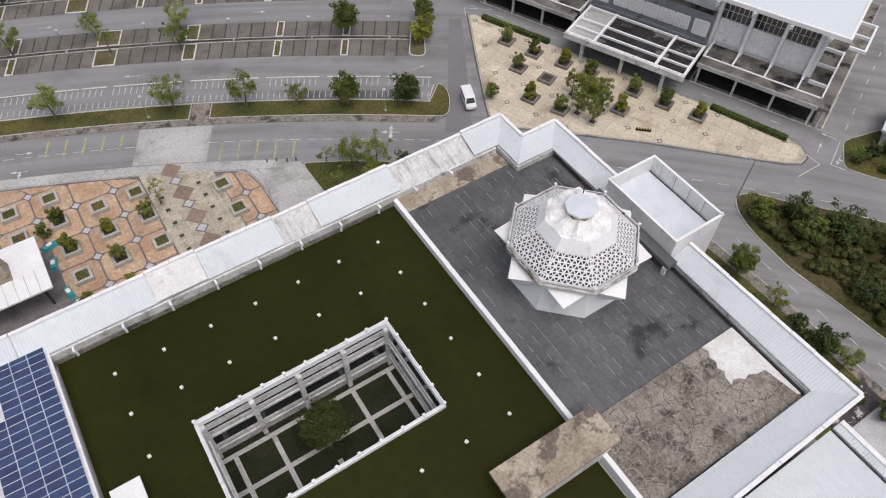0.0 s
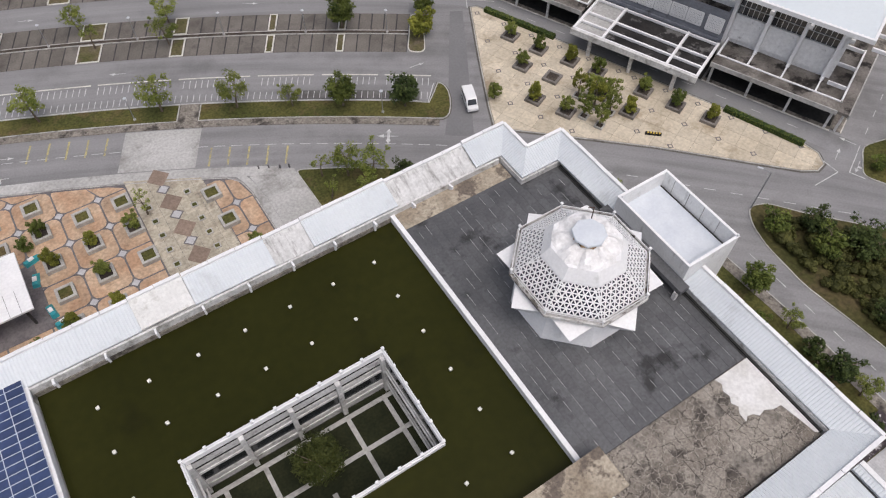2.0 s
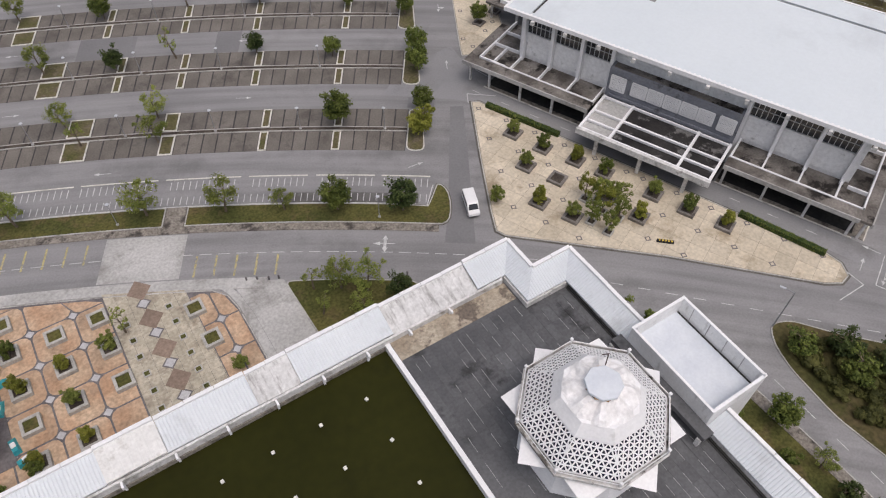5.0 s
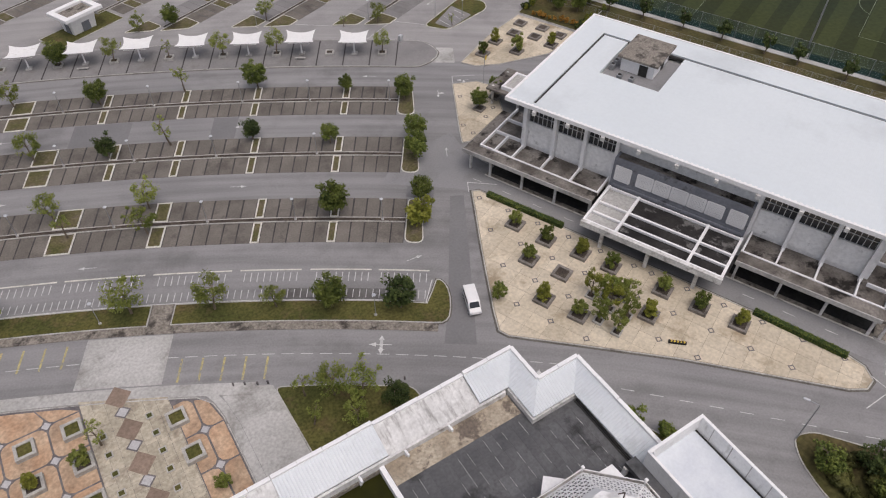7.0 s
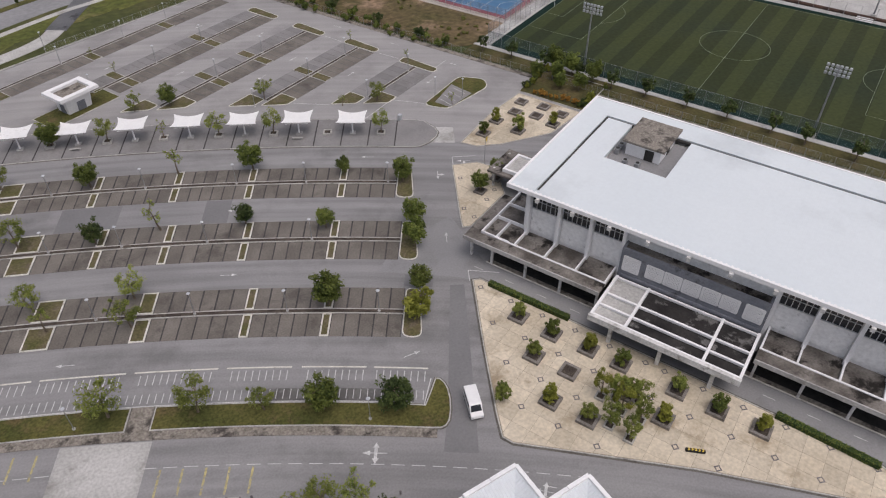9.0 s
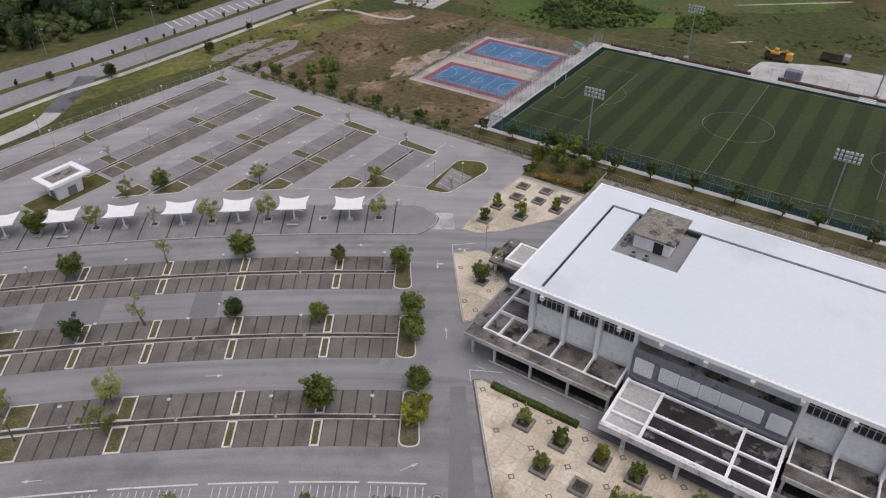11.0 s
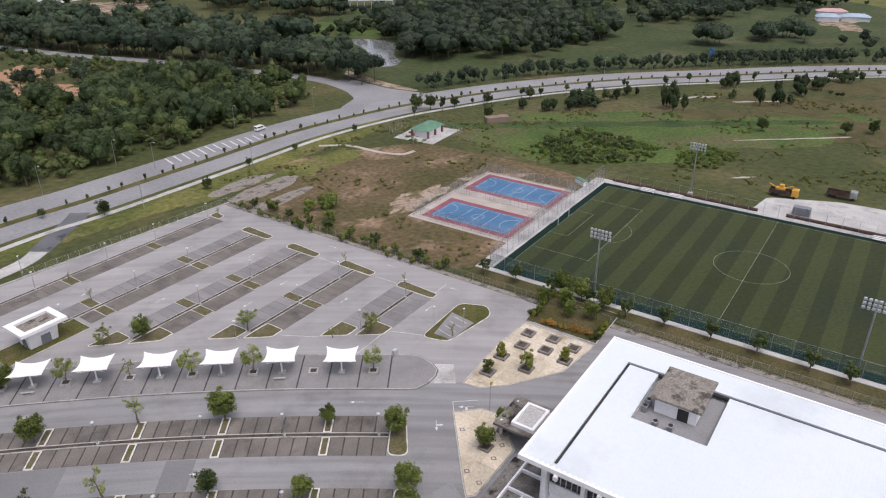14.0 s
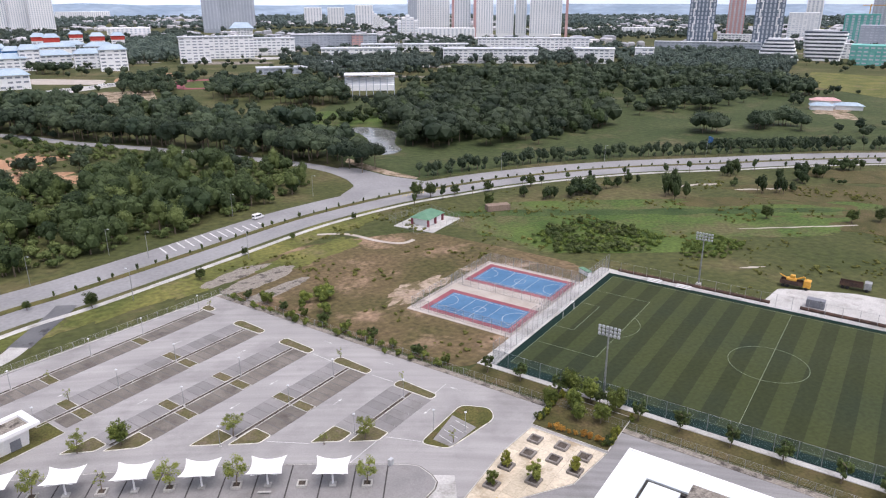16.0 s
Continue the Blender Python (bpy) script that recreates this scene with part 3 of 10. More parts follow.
def arrow_mesh(kind="straight", length=4.6):
    bm = bmesh.new()
    w = 0.16
    head = 1.5
    box(bm, -length / 2, length / 2 - head, -w / 2, w / 2, 0.002, 0.012)
    prism(bm, [(length / 2 - head, -0.5), (length / 2, 0), (length / 2 - head, 0.5)], 0.002, 0.012)
    if kind == "turn":
        box(bm, -0.5, 0.1, w / 2, 1.1, 0.002, 0.012)
        prism(bm, [(-0.8, 1.1), (0.4, 1.1), (-0.2, 2.2)], 0.002, 0.012)
    if kind == "cross":
        box(bm, -0.5, 0.1, -1.1, -w / 2, 0.002, 0.012)
        prism(bm, [(0.4, -1.1), (-0.8, -1.1), (-0.2, -2.2)], 0.002, 0.012)
        box(bm, -0.5, 0.1, w / 2, 1.1, 0.002, 0.012)
        prism(bm, [(-0.8, 1.1), (0.4, 1.1), (-0.2, 2.2)], 0.002, 0.012)
    return mesh_of("road_arrow", bm, M_LIGHTLINE)


ARROW = {k: arrow_mesh(k) for k in ("straight", "turn", "cross")}


def road_arrow(x, y, turn, kind="straight", size=0.62):
    ob = new("road_arrow", ARROW[kind])
    ob.matrix_basis = pose(x, y, 0.002, 0, 0, turn) @ Matrix.Scale(size, 4)
    return tagged(ob, "white painted direction arrow on the asphalt", "road marking", "road arrows", "structure")


BAY_W = 2.36
bm = bmesh.new()
box(bm, -2.35, 2.35, -1.05, 1.05, 0.0, 0.03)
BAY = mesh_of("parking_bay", bm, M_BAY)
bm = bmesh.new()
box(bm, -2.35, 2.35, -1.12, 1.12, 0.0, 0.03)
BAY_PALE = mesh_of("parking_bay", bm, M_BAY_PALE)


def arc_row(radius, half, t0, t1, islands, wide, mid=()):
    """One curved double row of bays with a soil median, kerbs and planted islands."""
    row = tagged(new("parking_row"), "curved double row of brown paved parking bays with a kerbed median", "parking row", "curved parking rows", "structure")
    bm = bmesh.new()
    arc_slab(bm, radius - half, radius - 0.55, t0, t1, -0.02, 0.012)
    part("bay_divider", bm, M_BAYLINE, row)
    bm = bmesh.new()
    arc_slab(bm, radius + 0.55, radius + half, t0, t1, -0.02, 0.012)
    part("bay_divider", bm, M_BAYLINE, row)
    bm = bmesh.new()
    arc_slab(bm, radius - 0.38, radius + 0.38, t0, t1, -0.02, 0.1)
    part("median_strip", bm, M_SOIL, row)
    for s in (-1, 1):
        bm = bmesh.new()
        arc_slab(bm, radius + s * 0.47 - 0.09, radius + s * 0.47 + 0.09, t0, t1, -0.02, 0.16)
        part("kerb", bm, M_KERB, row)
    depth = half - 0.62
    edges = sorted((i - math.degrees((2.1 if i in wide else 1.25 if i in mid else 0.75) / radius), i + math.degrees((2.1 if i in wide else 1.25 if i in mid else 0.75) / radius)) for i in islands)
    gaps = list(zip([t0] + [e[1] for e in edges], [e[0] for e in edges] + [t1]))
    for g0, g1 in gaps:
        count = max(1, round(radians(g1 - g0) * radius / BAY_W))
        step = (g1 - g0) / count
        for k in range(count):
            for s in (-1, 1):
                piece("parking_bay", BAY, row, arc_at(radius + s * (0.62 + depth / 2), g0 + (k + 0.5) * step) @ Matrix.Diagonal((depth / 4.7, radians(step) * radius / BAY_W, 1, 1)))
    for i in islands:
        w = 2.1 if i in wide else 1.25 if i in mid else 0.75
        d = math.degrees(w / radius)
        for s in (-1, 1):
            lo, hi = sorted((radius + s * 0.6, radius + s * half))
            pts = [polar(lo, i - d), polar(hi, i - d), polar(hi, i + d), polar(lo, i + d)]
            kerbed("traffic_island", pts, M_ISLAND, "narrow grassed island with a pale painted kerb between parking bays", M_KERB_PALE, 0.26)
    return row


ROWS_OF_BAYS = ((343.6, 5.5, 55.75, 72.5), (361.7, 5.4, 56.05, 72.5), (379.6, 5.1, 56.35, 72.5))
arc_row(*ROWS_OF_BAYS[0], (65.36, 62.75, 59.96, 57.81, 68.2, 70.6), (65.36,), (62.75,))
arc_row(*ROWS_OF_BAYS[1], (66.64, 64.64, 62.75, 60.51, 57.99, 69.0, 71.2), (66.64,))
arc_row(*ROWS_OF_BAYS[2], (67.85, 65.35, 62.99, 60.77, 57.99, 70.2), (67.85,))
for r, h, t0, t1 in ROWS_OF_BAYS:
    kerbed("traffic_island", round_poly([polar(r - h, t0 - 0.02), polar(r + h, t0 - 0.02), polar(r + h, t0 - 0.42), polar(r - h, t0 - 0.58)][::-1], 1.6), M_ISLAND,
           "rounded grassed island with a kerb closing a parking row", M_KERB_PALE)

# the long grass strip between the car park and the road
for t0, t1 in ((55.2, 61.75), (62.35, 73)):
    pts = ring_pts(321.4, 325.5, t0, t1)
    if t0 == 55.2:
        n = len(pts) // 2
        pts = pts[1:n] + pts[n:-1] + [polar(*q) for q in ((321.4, 54.75), (321.5, 54.5), (322.0, 54.38), (322.9, 54.31), (324.6, 54.29), (326.6, 54.32), (328.4, 54.4), (329.5, 54.5), (330.2, 54.63), (330.2, 54.75), (327.6, 54.85), (325.3, 54.96))]
    kerbed("grass_verge", pts, M_GRASS, "long curved grass verge with a concrete kerb beside the road", category="grass verge", gutter=0.2)
bm = bmesh.new()
arc_slab(bm, 319.9, 321.35, 54.6, 73, -0.05, 0.1)
tagged(part("pavement", bm, M_CONC_DIRTY), "narrow weathered footway along the road kerb", "pavement", kind="structure")
bm = bmesh.new()
arc_slab(bm, 321.4, 325.5, 61.78, 62.32, -0.05, 0.09)
tagged(part("pavement", bm, M_CONC_DIRTY), "short paved crossing path through the grass verge", "pavement", kind="structure")

# motorcycle bays: two combs of white strokes
bm = bmesh.new()
box(bm, -0.95, 0.95, -0.06, 0.06, 0.002, 0.012)
STROKE = mesh_of("painted_stroke", bm, M_LIGHTLINE)
comb = tagged(new("motorcycle_bays"), "rows of short white painted strokes marking motorcycle bays", "road marking", kind="structure")
step = 0.179
GAPS = ((56.36, 56.56), (58.25, 58.5), (60.18, 60.41), (62.54, 62.76), (64.9, 65.1))
for r in (330.45, 327.0):
    for k in range(76):
        th = 55.02 + k * step
        if r > 330 and any(a - 0.02 < th < b + 0.02 for a, b in GAPS):
            continue
        piece("painted_stroke", STROKE, comb, arc_at(r, th) @ Matrix.Scale(1.0 if r > 330 else 0.9, 4))
for t0, t1 in ((54.95, 56.36), (56.56, 58.25), (58.5, 60.18), (60.41, 62.54), (62.76, 64.9), (65.1, 70)):
    bm = bmesh.new()
    arc_slab(bm, 331.85, 332.1, t0, t1, 0.001, 0.05)
    part("edge_line", bm, M_KERB_PALE, comb)
bm = bmesh.new()
arc_slab(bm, 325.62, 325.76, 55.3, 70, 0.001, 0.012)
part("edge_line", bm, M_LIGHTLINE, comb)

# the walk with the sail canopies
walk_pts = ring_pts(392.6, 404.0, 56.0, 73)
n = len(walk_pts) // 2
walk_pts = [polar(401, 55.35), polar(403.5, 55.7)] + walk_pts[:n] + walk_pts[n:] + [polar(392.9, 55.75), polar(394.6, 55.45), polar(397, 55.25), polar(399, 55.2)]
kerbed("pavement", walk_pts, M_BAY_PALE, "grey concrete walkway with a kerb under white sail canopies", category="pavement", top=0.14, lower=0.004, gutter=0.25)
bm = bmesh.new()
box(bm, -5.4, 5.4, -0.14, 0.14, 0.0, 0.012)
GROOVE = mesh_of("paving_band", bm, M_BAYLINE)
bands = tagged(new("paving_bands"), "dark paving bands across the concrete walkway", "pavement", kind="structure")
for k in range(20):
    piece("paving_band", GROOVE, bands, arc_at(398.3, 56.55 + k * 0.853, 0.137))

# concrete slab and yellow bars on the curved road
bm = bmesh.new()
arc_slab(bm, 311.0, 319.7, 61.6, 63.8, -0.05, 0.012)
tagged(part("road_slab", bm, M_CONC), "pale concrete slab set across the asphalt road", "road", kind="structure")
yellow = tagged(new("yellow_bars"), "worn yellow painted bars across one lane", "road marking", kind="structure")
bm = bmesh.new()
box(bm, -2.0, 2.0, -0.15, 0.15, 0.002, 0.012)
YBAR = mesh_of("painted_bar", bm, M_YELLOW)
for k, th in enumerate((59.0, 59.56, 60.12, 60.68, 61.22)):
    piece("painted_bar", YBAR, yellow, arc_at(313.2, th))
for k in range(5):
    piece("painted_bar", YBAR, yellow, arc_at(316.9, 64.28 + k * 0.545))
lane = tagged(new("lane_dashes"), "white dashed lane line along the curved road", "road marking", kind="structure")
bm = bmesh.new()
box(bm, -0.05, 0.05, -0.9, 0.9, 0.002, 0.012)
DASH = mesh_of("lane_dash", bm, M_LIGHTLINE)
for k in range(48):
    th = 51 + k * 0.5
    if 61.5 < th < 63.9:
        continue
    piece("lane_dash", DASH, lane, arc_at(315.5, th))

for r, th, turn, kind in ((334.5, 64.4, 90, "straight"), (352.7, 60.75, -90, "straight"), (370.9, 61.06, 90, "straight"), (388.7, 57.35, 90, "straight"), (353.0, 55.45, -90, "turn"),
                          (352.2, 67.5, -90, "straight"), (334.7, 55.4, -60, "straight"), (316.5, 67.1, -90, "straight"), (312.2, 67.1, 90, "turn"), (388.6, 66.0, -90, "straight"), (370.9, 68.0, 90, "straight")):
    x, y = polar(r, th)
    road_arrow(x, y, th + turn, kind)
road_arrow(*polar(317.2, 56.1), 56.6 + 90, "cross", 0.75)

# ---- the straight-rowed car park in the north, laid out along the sports hall's lines ----
lot = tagged(new("car_park"), "grey asphalt car park with straight paved parking rows and medians", "car park", kind="structure")
lot.matrix_basis = AB
bm = bmesh.new()
prism(bm, [polar(404.3, 56.4 + k * 1.2) for k in range(14)] + [(-60, 199.6), (25, 231.2), ab(176.4, 198.0), ab(176.4, 75), ab(150, 78), (93.0, 138.2)], -0.1, 0.006)
tagged(part("car_park_surface", bm, M_ASPHALT_PALE), "pale grey asphalt of the north car park", "road", kind="structure")


def straight_row(b, starts, a1, islands):
    """A straight row; starts gives where the bays begin on the near (-1) and far (1) side."""
    for s, a0 in starts:
        bm = bmesh.new()
        lo, hi = sorted((b + s * 0.55, b + s * 5.5))
        box(bm, a0, a1, lo, hi, -0.02, 0.012)
        part("bay_divider", bm, M_BAYLINE_PALE, lot)
        cuts = sorted([(i - 1.35, i + 1.35) for i in islands if a0 + 2 < i < a1 - 2])
        for g0, g1 in zip([a0] + [c[1] for c in cuts], [c[0] for c in cuts] + [a1]):
            n = max(1, round((g1 - g0) / 2.4))
            for k in range(n):
                piece("parking_bay", BAY_PALE if s > 0 or b < 125 else BAY, lot, pose(g0 + (k + 0.5) * (g1 - g0) / n, b + s * 3.02, 0, 0, 0, 90) @ Matrix.Diagonal((1.05, (g1 - g0) / n / 2.34, 1, 1)))
        for c in cuts:
            kerbed("traffic_island", [ab(c[0], lo), ab(c[1], lo), ab(c[1], hi), ab(c[0], hi)], M_ISLAND, "small grassed island with a kerb between parking bays", M_KERB, 0.18)
    a0 = min(q[1] for q in starts)
    bm = bmesh.new()
    box(bm, a0, a1, b - 0.35, b + 0.35, -0.02, 0.1)
    part("median_strip", bm, M_SOIL, lot)
    for s in (-1, 1):
        bm = bmesh.new()
        box(bm, a0, a1, b + s * 0.45 - 0.09, b + s * 0.45 + 0.09, -0.02, 0.16)
        part("kerb", bm, M_KERB, lot)


straight_row(193.8, ((-1, 70.0),), 167.0, (145.2, 121.4, 96))
straight_row(173.9, ((-1, 113.0), (1, 109.5)), 165.2, (144.6, 117.9))
HEADS = ((155.3, 107.0, 117.2, 164.4, (144.9, 130.3)), (136.6, 123.0, 131.5, 164.6, (146.4,)), (117.4, 137.3, 145.6, 164.0, ()))
for b, au, al, a1, isl in HEADS:
    straight_row(b, ((-1, al + 3.5), (1, au + 7.5)), a1, isl)
    am = (au + al) / 2
    kerbed("traffic_island", round_poly([ab(au, b + 5.5), ab(am - 0.4, b + 0.62), ab(au + 7.4, b + 0.62), ab(au + 7.4, b + 5.5)], 0.7), M_ISLAND, "triangular grassed island with a kerb heading a parking row", M_KERB_PALE)
    kerbed("traffic_island", round_poly([ab(am + 0.3, b - 0.62), ab(al, b - 5.5), ab(al + 3.4, b - 5.5), ab(al + 3.4, b - 0.62)], 0.7), M_ISLAND, "triangular grassed island with a kerb heading a parking row", M_KERB_PALE)
for b, a0 in ((173.9, 165.2), (155.3, 164.4), (136.6, 164.6), (117.4, 164.0), (193.0, 167.0)):
    h = 5.6 if b < 190 else 2.2
    kerbed("traffic_island", round_poly([ab(a0 + 0.1, b - h), ab(a0 + 2.6, b - h), ab(a0 + 3.4, b + h), ab(a0 + 0.1, b + h)], 1.7), M_ISLAND,
           "rounded grassed island with a kerb ending a parking row", M_KERB_PALE)
kerbed("traffic_island", round_poly([ab(151.0, 98.6), ab(165.5, 96.4), ab(168.6, 99.3), ab(166.0, 105.4), ab(149.4, 104.6)], 1.9), M_GRASS,
       "long rounded grassed island with bicycle stands and a kerb", M_KERB_PALE)
for a, b, t in ((150, 182.3, 180), (120, 182, 180), (128, 164.5, 0), (156, 164.5, 0), (150, 146.5, 180), (138, 146, 180), (152, 128.6, 0), (160, 110, 180), (171, 110, 90), (172, 130, 90), (172, 150, -90)):
    x, y = ab(a, b)
    road_arrow(x, y, t + 23.6)
# kerb and verge round the lot's north side
bm = bmesh.new()
prism(bm, [(25, 231.7), (83.4, 252.6), (83.2, 253.0), (24.9, 232.1)], -0.1, 0.16)
prism(bm, [(-60, 200), (25, 231.7), (24.9, 232.1), (-60.2, 200.4)], -0.1, 0.16)
tagged(part("kerb", bm, M_KERB), "long concrete kerb along the car park edge", "kerb", kind="structure")

# ---- paved plazas ----
tri = [(71.2, 100.2), (64.5, 87.5), (58.6, 75.8), (56.9, 72.0), (57.6, 70.4), (65.5, 63.3), (75.8, 54.0), (91.9, 37.6), (94.2, 36.2), (96.2, 36.6), (97.4, 38.8), (97.0, 41.5), (91.8, 54.5), (79.3, 83.8), (72.6, 99.6)]
plaza = kerbed("plaza", tri, M_BEIGE_JOINT, "triangular beige stone plaza with planters and a concrete kerb", category="plaza", top=0.14, lower=0.03, gutter=0.3)


def inside(p, pts):
    x, y = p
    hit = False
    for i in range(len(pts)):
        (x0, y0), (x1, y1) = pts[i - 1], pts[i]
        if (y0 > y) != (y1 > y) and x < (x1 - x0) * (y - y0) / (y1 - y0) + x0:
            hit = not hit
    return hit


def clip_poly(pts, x0, x1, y0, y1):
    for axis, lim, sign in ((0, x0, 1), (0, x1, -1), (1, y0, 1), (1, y1, -1)):
        out = []
        for i in range(len(pts)):
            p, q = pts[i - 1], pts[i]
            dp, dq = sign * (p[axis] - lim), sign * (q[axis] - lim)
            if (dp >= 0) != (dq >= 0):
                t = dp / (dp - dq)
                out.append((p[0] + t * (q[0] - p[0]), p[1] + t * (q[1] - p[1])))
            if dq >= 0:
                out.append(q)
        pts = out
        if len(pts) < 3:
            return []
    return pts


def paving(parent, outline, size, turn, material, gap=0.05, z0=0.1, z1=0.135, off=(0, 0), name="paving_slab"):
    """Lays square slabs within an outline, cut along its edge."""
    rot = Matrix.Rotation(-radians(turn), 2)
    loc = [tuple(rot @ Vector(p)) for p in offset_poly(outline, 0.3)]
    xs, ys = [p[0] for p in loc], [p[1] for p in loc]
    i0, i1 = int((min(xs) - off[0]) // size), int((max(xs) - off[0]) // size)
    j0, j1 = int((min(ys) - off[1]) // size), int((max(ys) - off[1]) // size)
    whole = None
    back = Matrix.Rotation(radians(turn), 4, "Z")
    for i in range(i0, i1 + 1):
        for j in range(j0, j1 + 1):
            x0, y0 = off[0] + i * size, off[1] + j * size
            got = clip_poly(loc, x0 + gap / 2, x0 + size - gap / 2, y0 + gap / 2, y0 + size - gap / 2)
            if len(got) < 3:
                continue
            bm = bmesh.new()
            cx, cy = x0 + size / 2, y0 + size / 2
            prism(bm, [(p[0] - cx, p[1] - cy) for p in got], z0, z1)
            if len(got) == 4 and abs(abs(got[0][0] - got[2][0]) - size + gap) < 0.02 and abs(abs(got[0][1] - got[2][1]) - size + gap) < 0.02:
                if whole is None:
                    whole = mesh_of(name, bm, material)
                else:
                    bm.free()
                me = whole
            else:
                me = mesh_of(name, bm, material)
            piece(name, me, parent, back @ pose(cx, cy, 0))


paving(plaza, tri, 2.935, 23.6, M_BEIGE, 0.05, 0.1, 0.135, (86.9, 37.6))
bm = bmesh.new()
for x0, x1, y0, y1 in ((-0.42, 0.42, -0.42, 0.42),):
    box(bm, x0, x1, y0, y1, 0.128, 0.146)
DIAMOND = mesh_of("inlay", bm, M_BAND)
bm = bmesh.new()
box(bm, -0.24, 0.24, -0.24, 0.24, 0.13, 0.152)
DIAMOND_IN = mesh_of("inlay", bm, M_BEIGE)
for i in range(-2, 6):
    for j in range(-8, 6):
        a, b = 86.9 + 5.87 * i, (37.6 if j >= -1 else 40.45) + 5.87 * j
        if inside(ab(a, b), offset_poly(tri, 0.8)):
            piece("inlay", DIAMOND, plaza, AB @ pose(a, b, 0, 0, 0, 45))
            piece("inlay", DIAMOND_IN, plaza, AB @ pose(a, b, 0, 0, 0, 45))

p2 = [(87.2, 131.2), (78.6, 115.0), (77.6, 112.8), (79.2, 112.2), (90.6, 117.0), (94.5, 125.5), (92.3, 129.2)][::1]
plaza2 = kerbed("plaza", p2, M_BEIGE_JOINT, "small beige paved plaza with planters beside the sports hall", category="plaza")
paving(plaza2, p2, 3.1, 23.6, M_BEIGE)
for x, y in ((81.0, 117.4), (86.0, 126.2), (89.5, 119.2), (81.2, 114.2), (86.4, 117.4)):
    piece("inlay", DIAMOND, plaza2, pose(x, y, 0, 0, 0, 68.6))
    piece("inlay", DIAMOND_IN, plaza2, pose(x, y, 0, 0, 0, 68.6))
p3 = [(93.4, 137.3), (95.5, 134.2), (100.5, 132.0), (112.6, 129.6), (124.3, 133.0), (117.6, 148.2), (106.5, 144.3)]
plaza3 = kerbed("plaza", p3, M_BEIGE_JOINT, "beige paved plaza with square planters at the car park corner", category="plaza")
paving(plaza3, p3, 3.1, 23.6, M_BEIGE)
kerbed("garden_bed", [(118.2, 148.9), (124.8, 133.4), (137.8, 139.2), (130.5, 155.8)], M_VERGE, "planted garden corner with shrubs and a kerb", category="garden bed")

# orange plaza with the cell pattern
op_n = [polar(308.6, th) for th in [60.62] + [60.9 + 0.8 * k for k in range(13)]]
op = [(17.6, 76.0), (17.5, 80.1), (17.0, 82.8)] + op_n + [(-34, 62.9), (17.5, 62.9), (17.6, 70)]
oplaza = kerbed("plaza", op, M_BAND, "patterned plaza of orange, beige and dark paving with planters", category="plaza", top=0.13, lower=0.03)
bm = bmesh.new()
arc_slab(bm, 308.7, 310.7, 59.2, 72, -0.05, 0.12)
tagged(part("pavement", bm, M_CONC), "pale concrete footway along the road", "pavement", kind="structure")
bm = bmesh.new()
c, q = 5.86 / 2 - 0.13, 0.95
CELL_PTS = []
for sx, sy in ((1, 1), (-1, 1), (-1, -1), (1, -1)):
    pp = [(c, c - q), (c - 0.35 * q, c - 0.35 * q), (c - q, c)] if sx * sy > 0 else [(c - q, c), (c - 0.35 * q, c - 0.35 * q), (c, c - q)]
    CELL_PTS += [(sx * x, sy * y) for x, y in pp]
ol = offset_poly(op, 0.4)


def cell(cx, cy, lim):
    """One orange cell; cells at the road are cut along the curved kerb."""
    pts = clip_poly([(cx + x, cy + y) for x, y in CELL_PTS], lim[0], lim[1], 63.4, 200)
    keep = []
    for x, y in pts:
        r = math.hypot(x - CX, y - CY)
        f = min(1.0, 308.1 / r)
        keep.append((CX + (x - CX) * f, CY + (y - CY) * f))
    area = sum(a[0] * b[1] - b[0] * a[1] for a, b in zip(keep, keep[1:] + keep[:1])) / 2 if keep else 0
    if area < 2.0:
        return
    bm = bmesh.new()
    prism(bm, keep, 0.1, 0.128)
    part("paving_cell", bm, M_ORANGE, oplaza)


for i in range(-5, 6):
    for j in range(-1, 9):
        cx, cy = -11.7 + 5.86 * i, 64.9 + 5.86 * j
        if cx < 2.5:
            cell(cx, cy, (-60, 1.25))
        elif cx > 8:
            cell(cx, cy, (12.15, 17.2))
bm = bmesh.new()
box(bm, -0.45, 0.45, -0.45, 0.45, 0.1, 0.128, Matrix.Rotation(radians(45), 4, "Z"))
KNOT = mesh_of("paving_knot", bm, M_PALE_STONE)
for i in range(-3, 7):
    for j in range(0, 8):
        x, y = -14.63 + 5.86 * i, 67.83 + 5.86 * j
        if inside((x, y), ol) and not 1.3 < x < 12.0:
            piece("paving_knot", KNOT, oplaza, pose(x, y, 0))
strip = [(1.2, 63.4), (12.3, 63.4), (12.3, 87.3), (1.2, 93.3)]
paving(oplaza, strip, 1.5, 0, M_BEIGE_DULL, 0.03, 0.1, 0.128, (1.4, 63.3))
bm = bmesh.new()
prism(bm, [(0, -2.0), (1.8, 0), (0, 2.0), (-1.8, 0)], 0.126, 0.136)
BIGDIA = mesh_of("paving_diamond", bm, M_BROWN)
bm = bmesh.new()
prism(bm, [(0, -0.85), (0.85, 0), (0, 0.85), (-0.85, 0)], 0.126, 0.136)
SMALLDIA = mesh_of("paving_diamond", bm, M_PALE_STONE)
bm = bmesh.new()
prism(bm, [(0, -1.15), (1.15, 0), (0, 1.15), (-1.15, 0)], 0.122, 0.132)
RIMDIA = mesh_of("paving_diamond", bm, M_BAND)
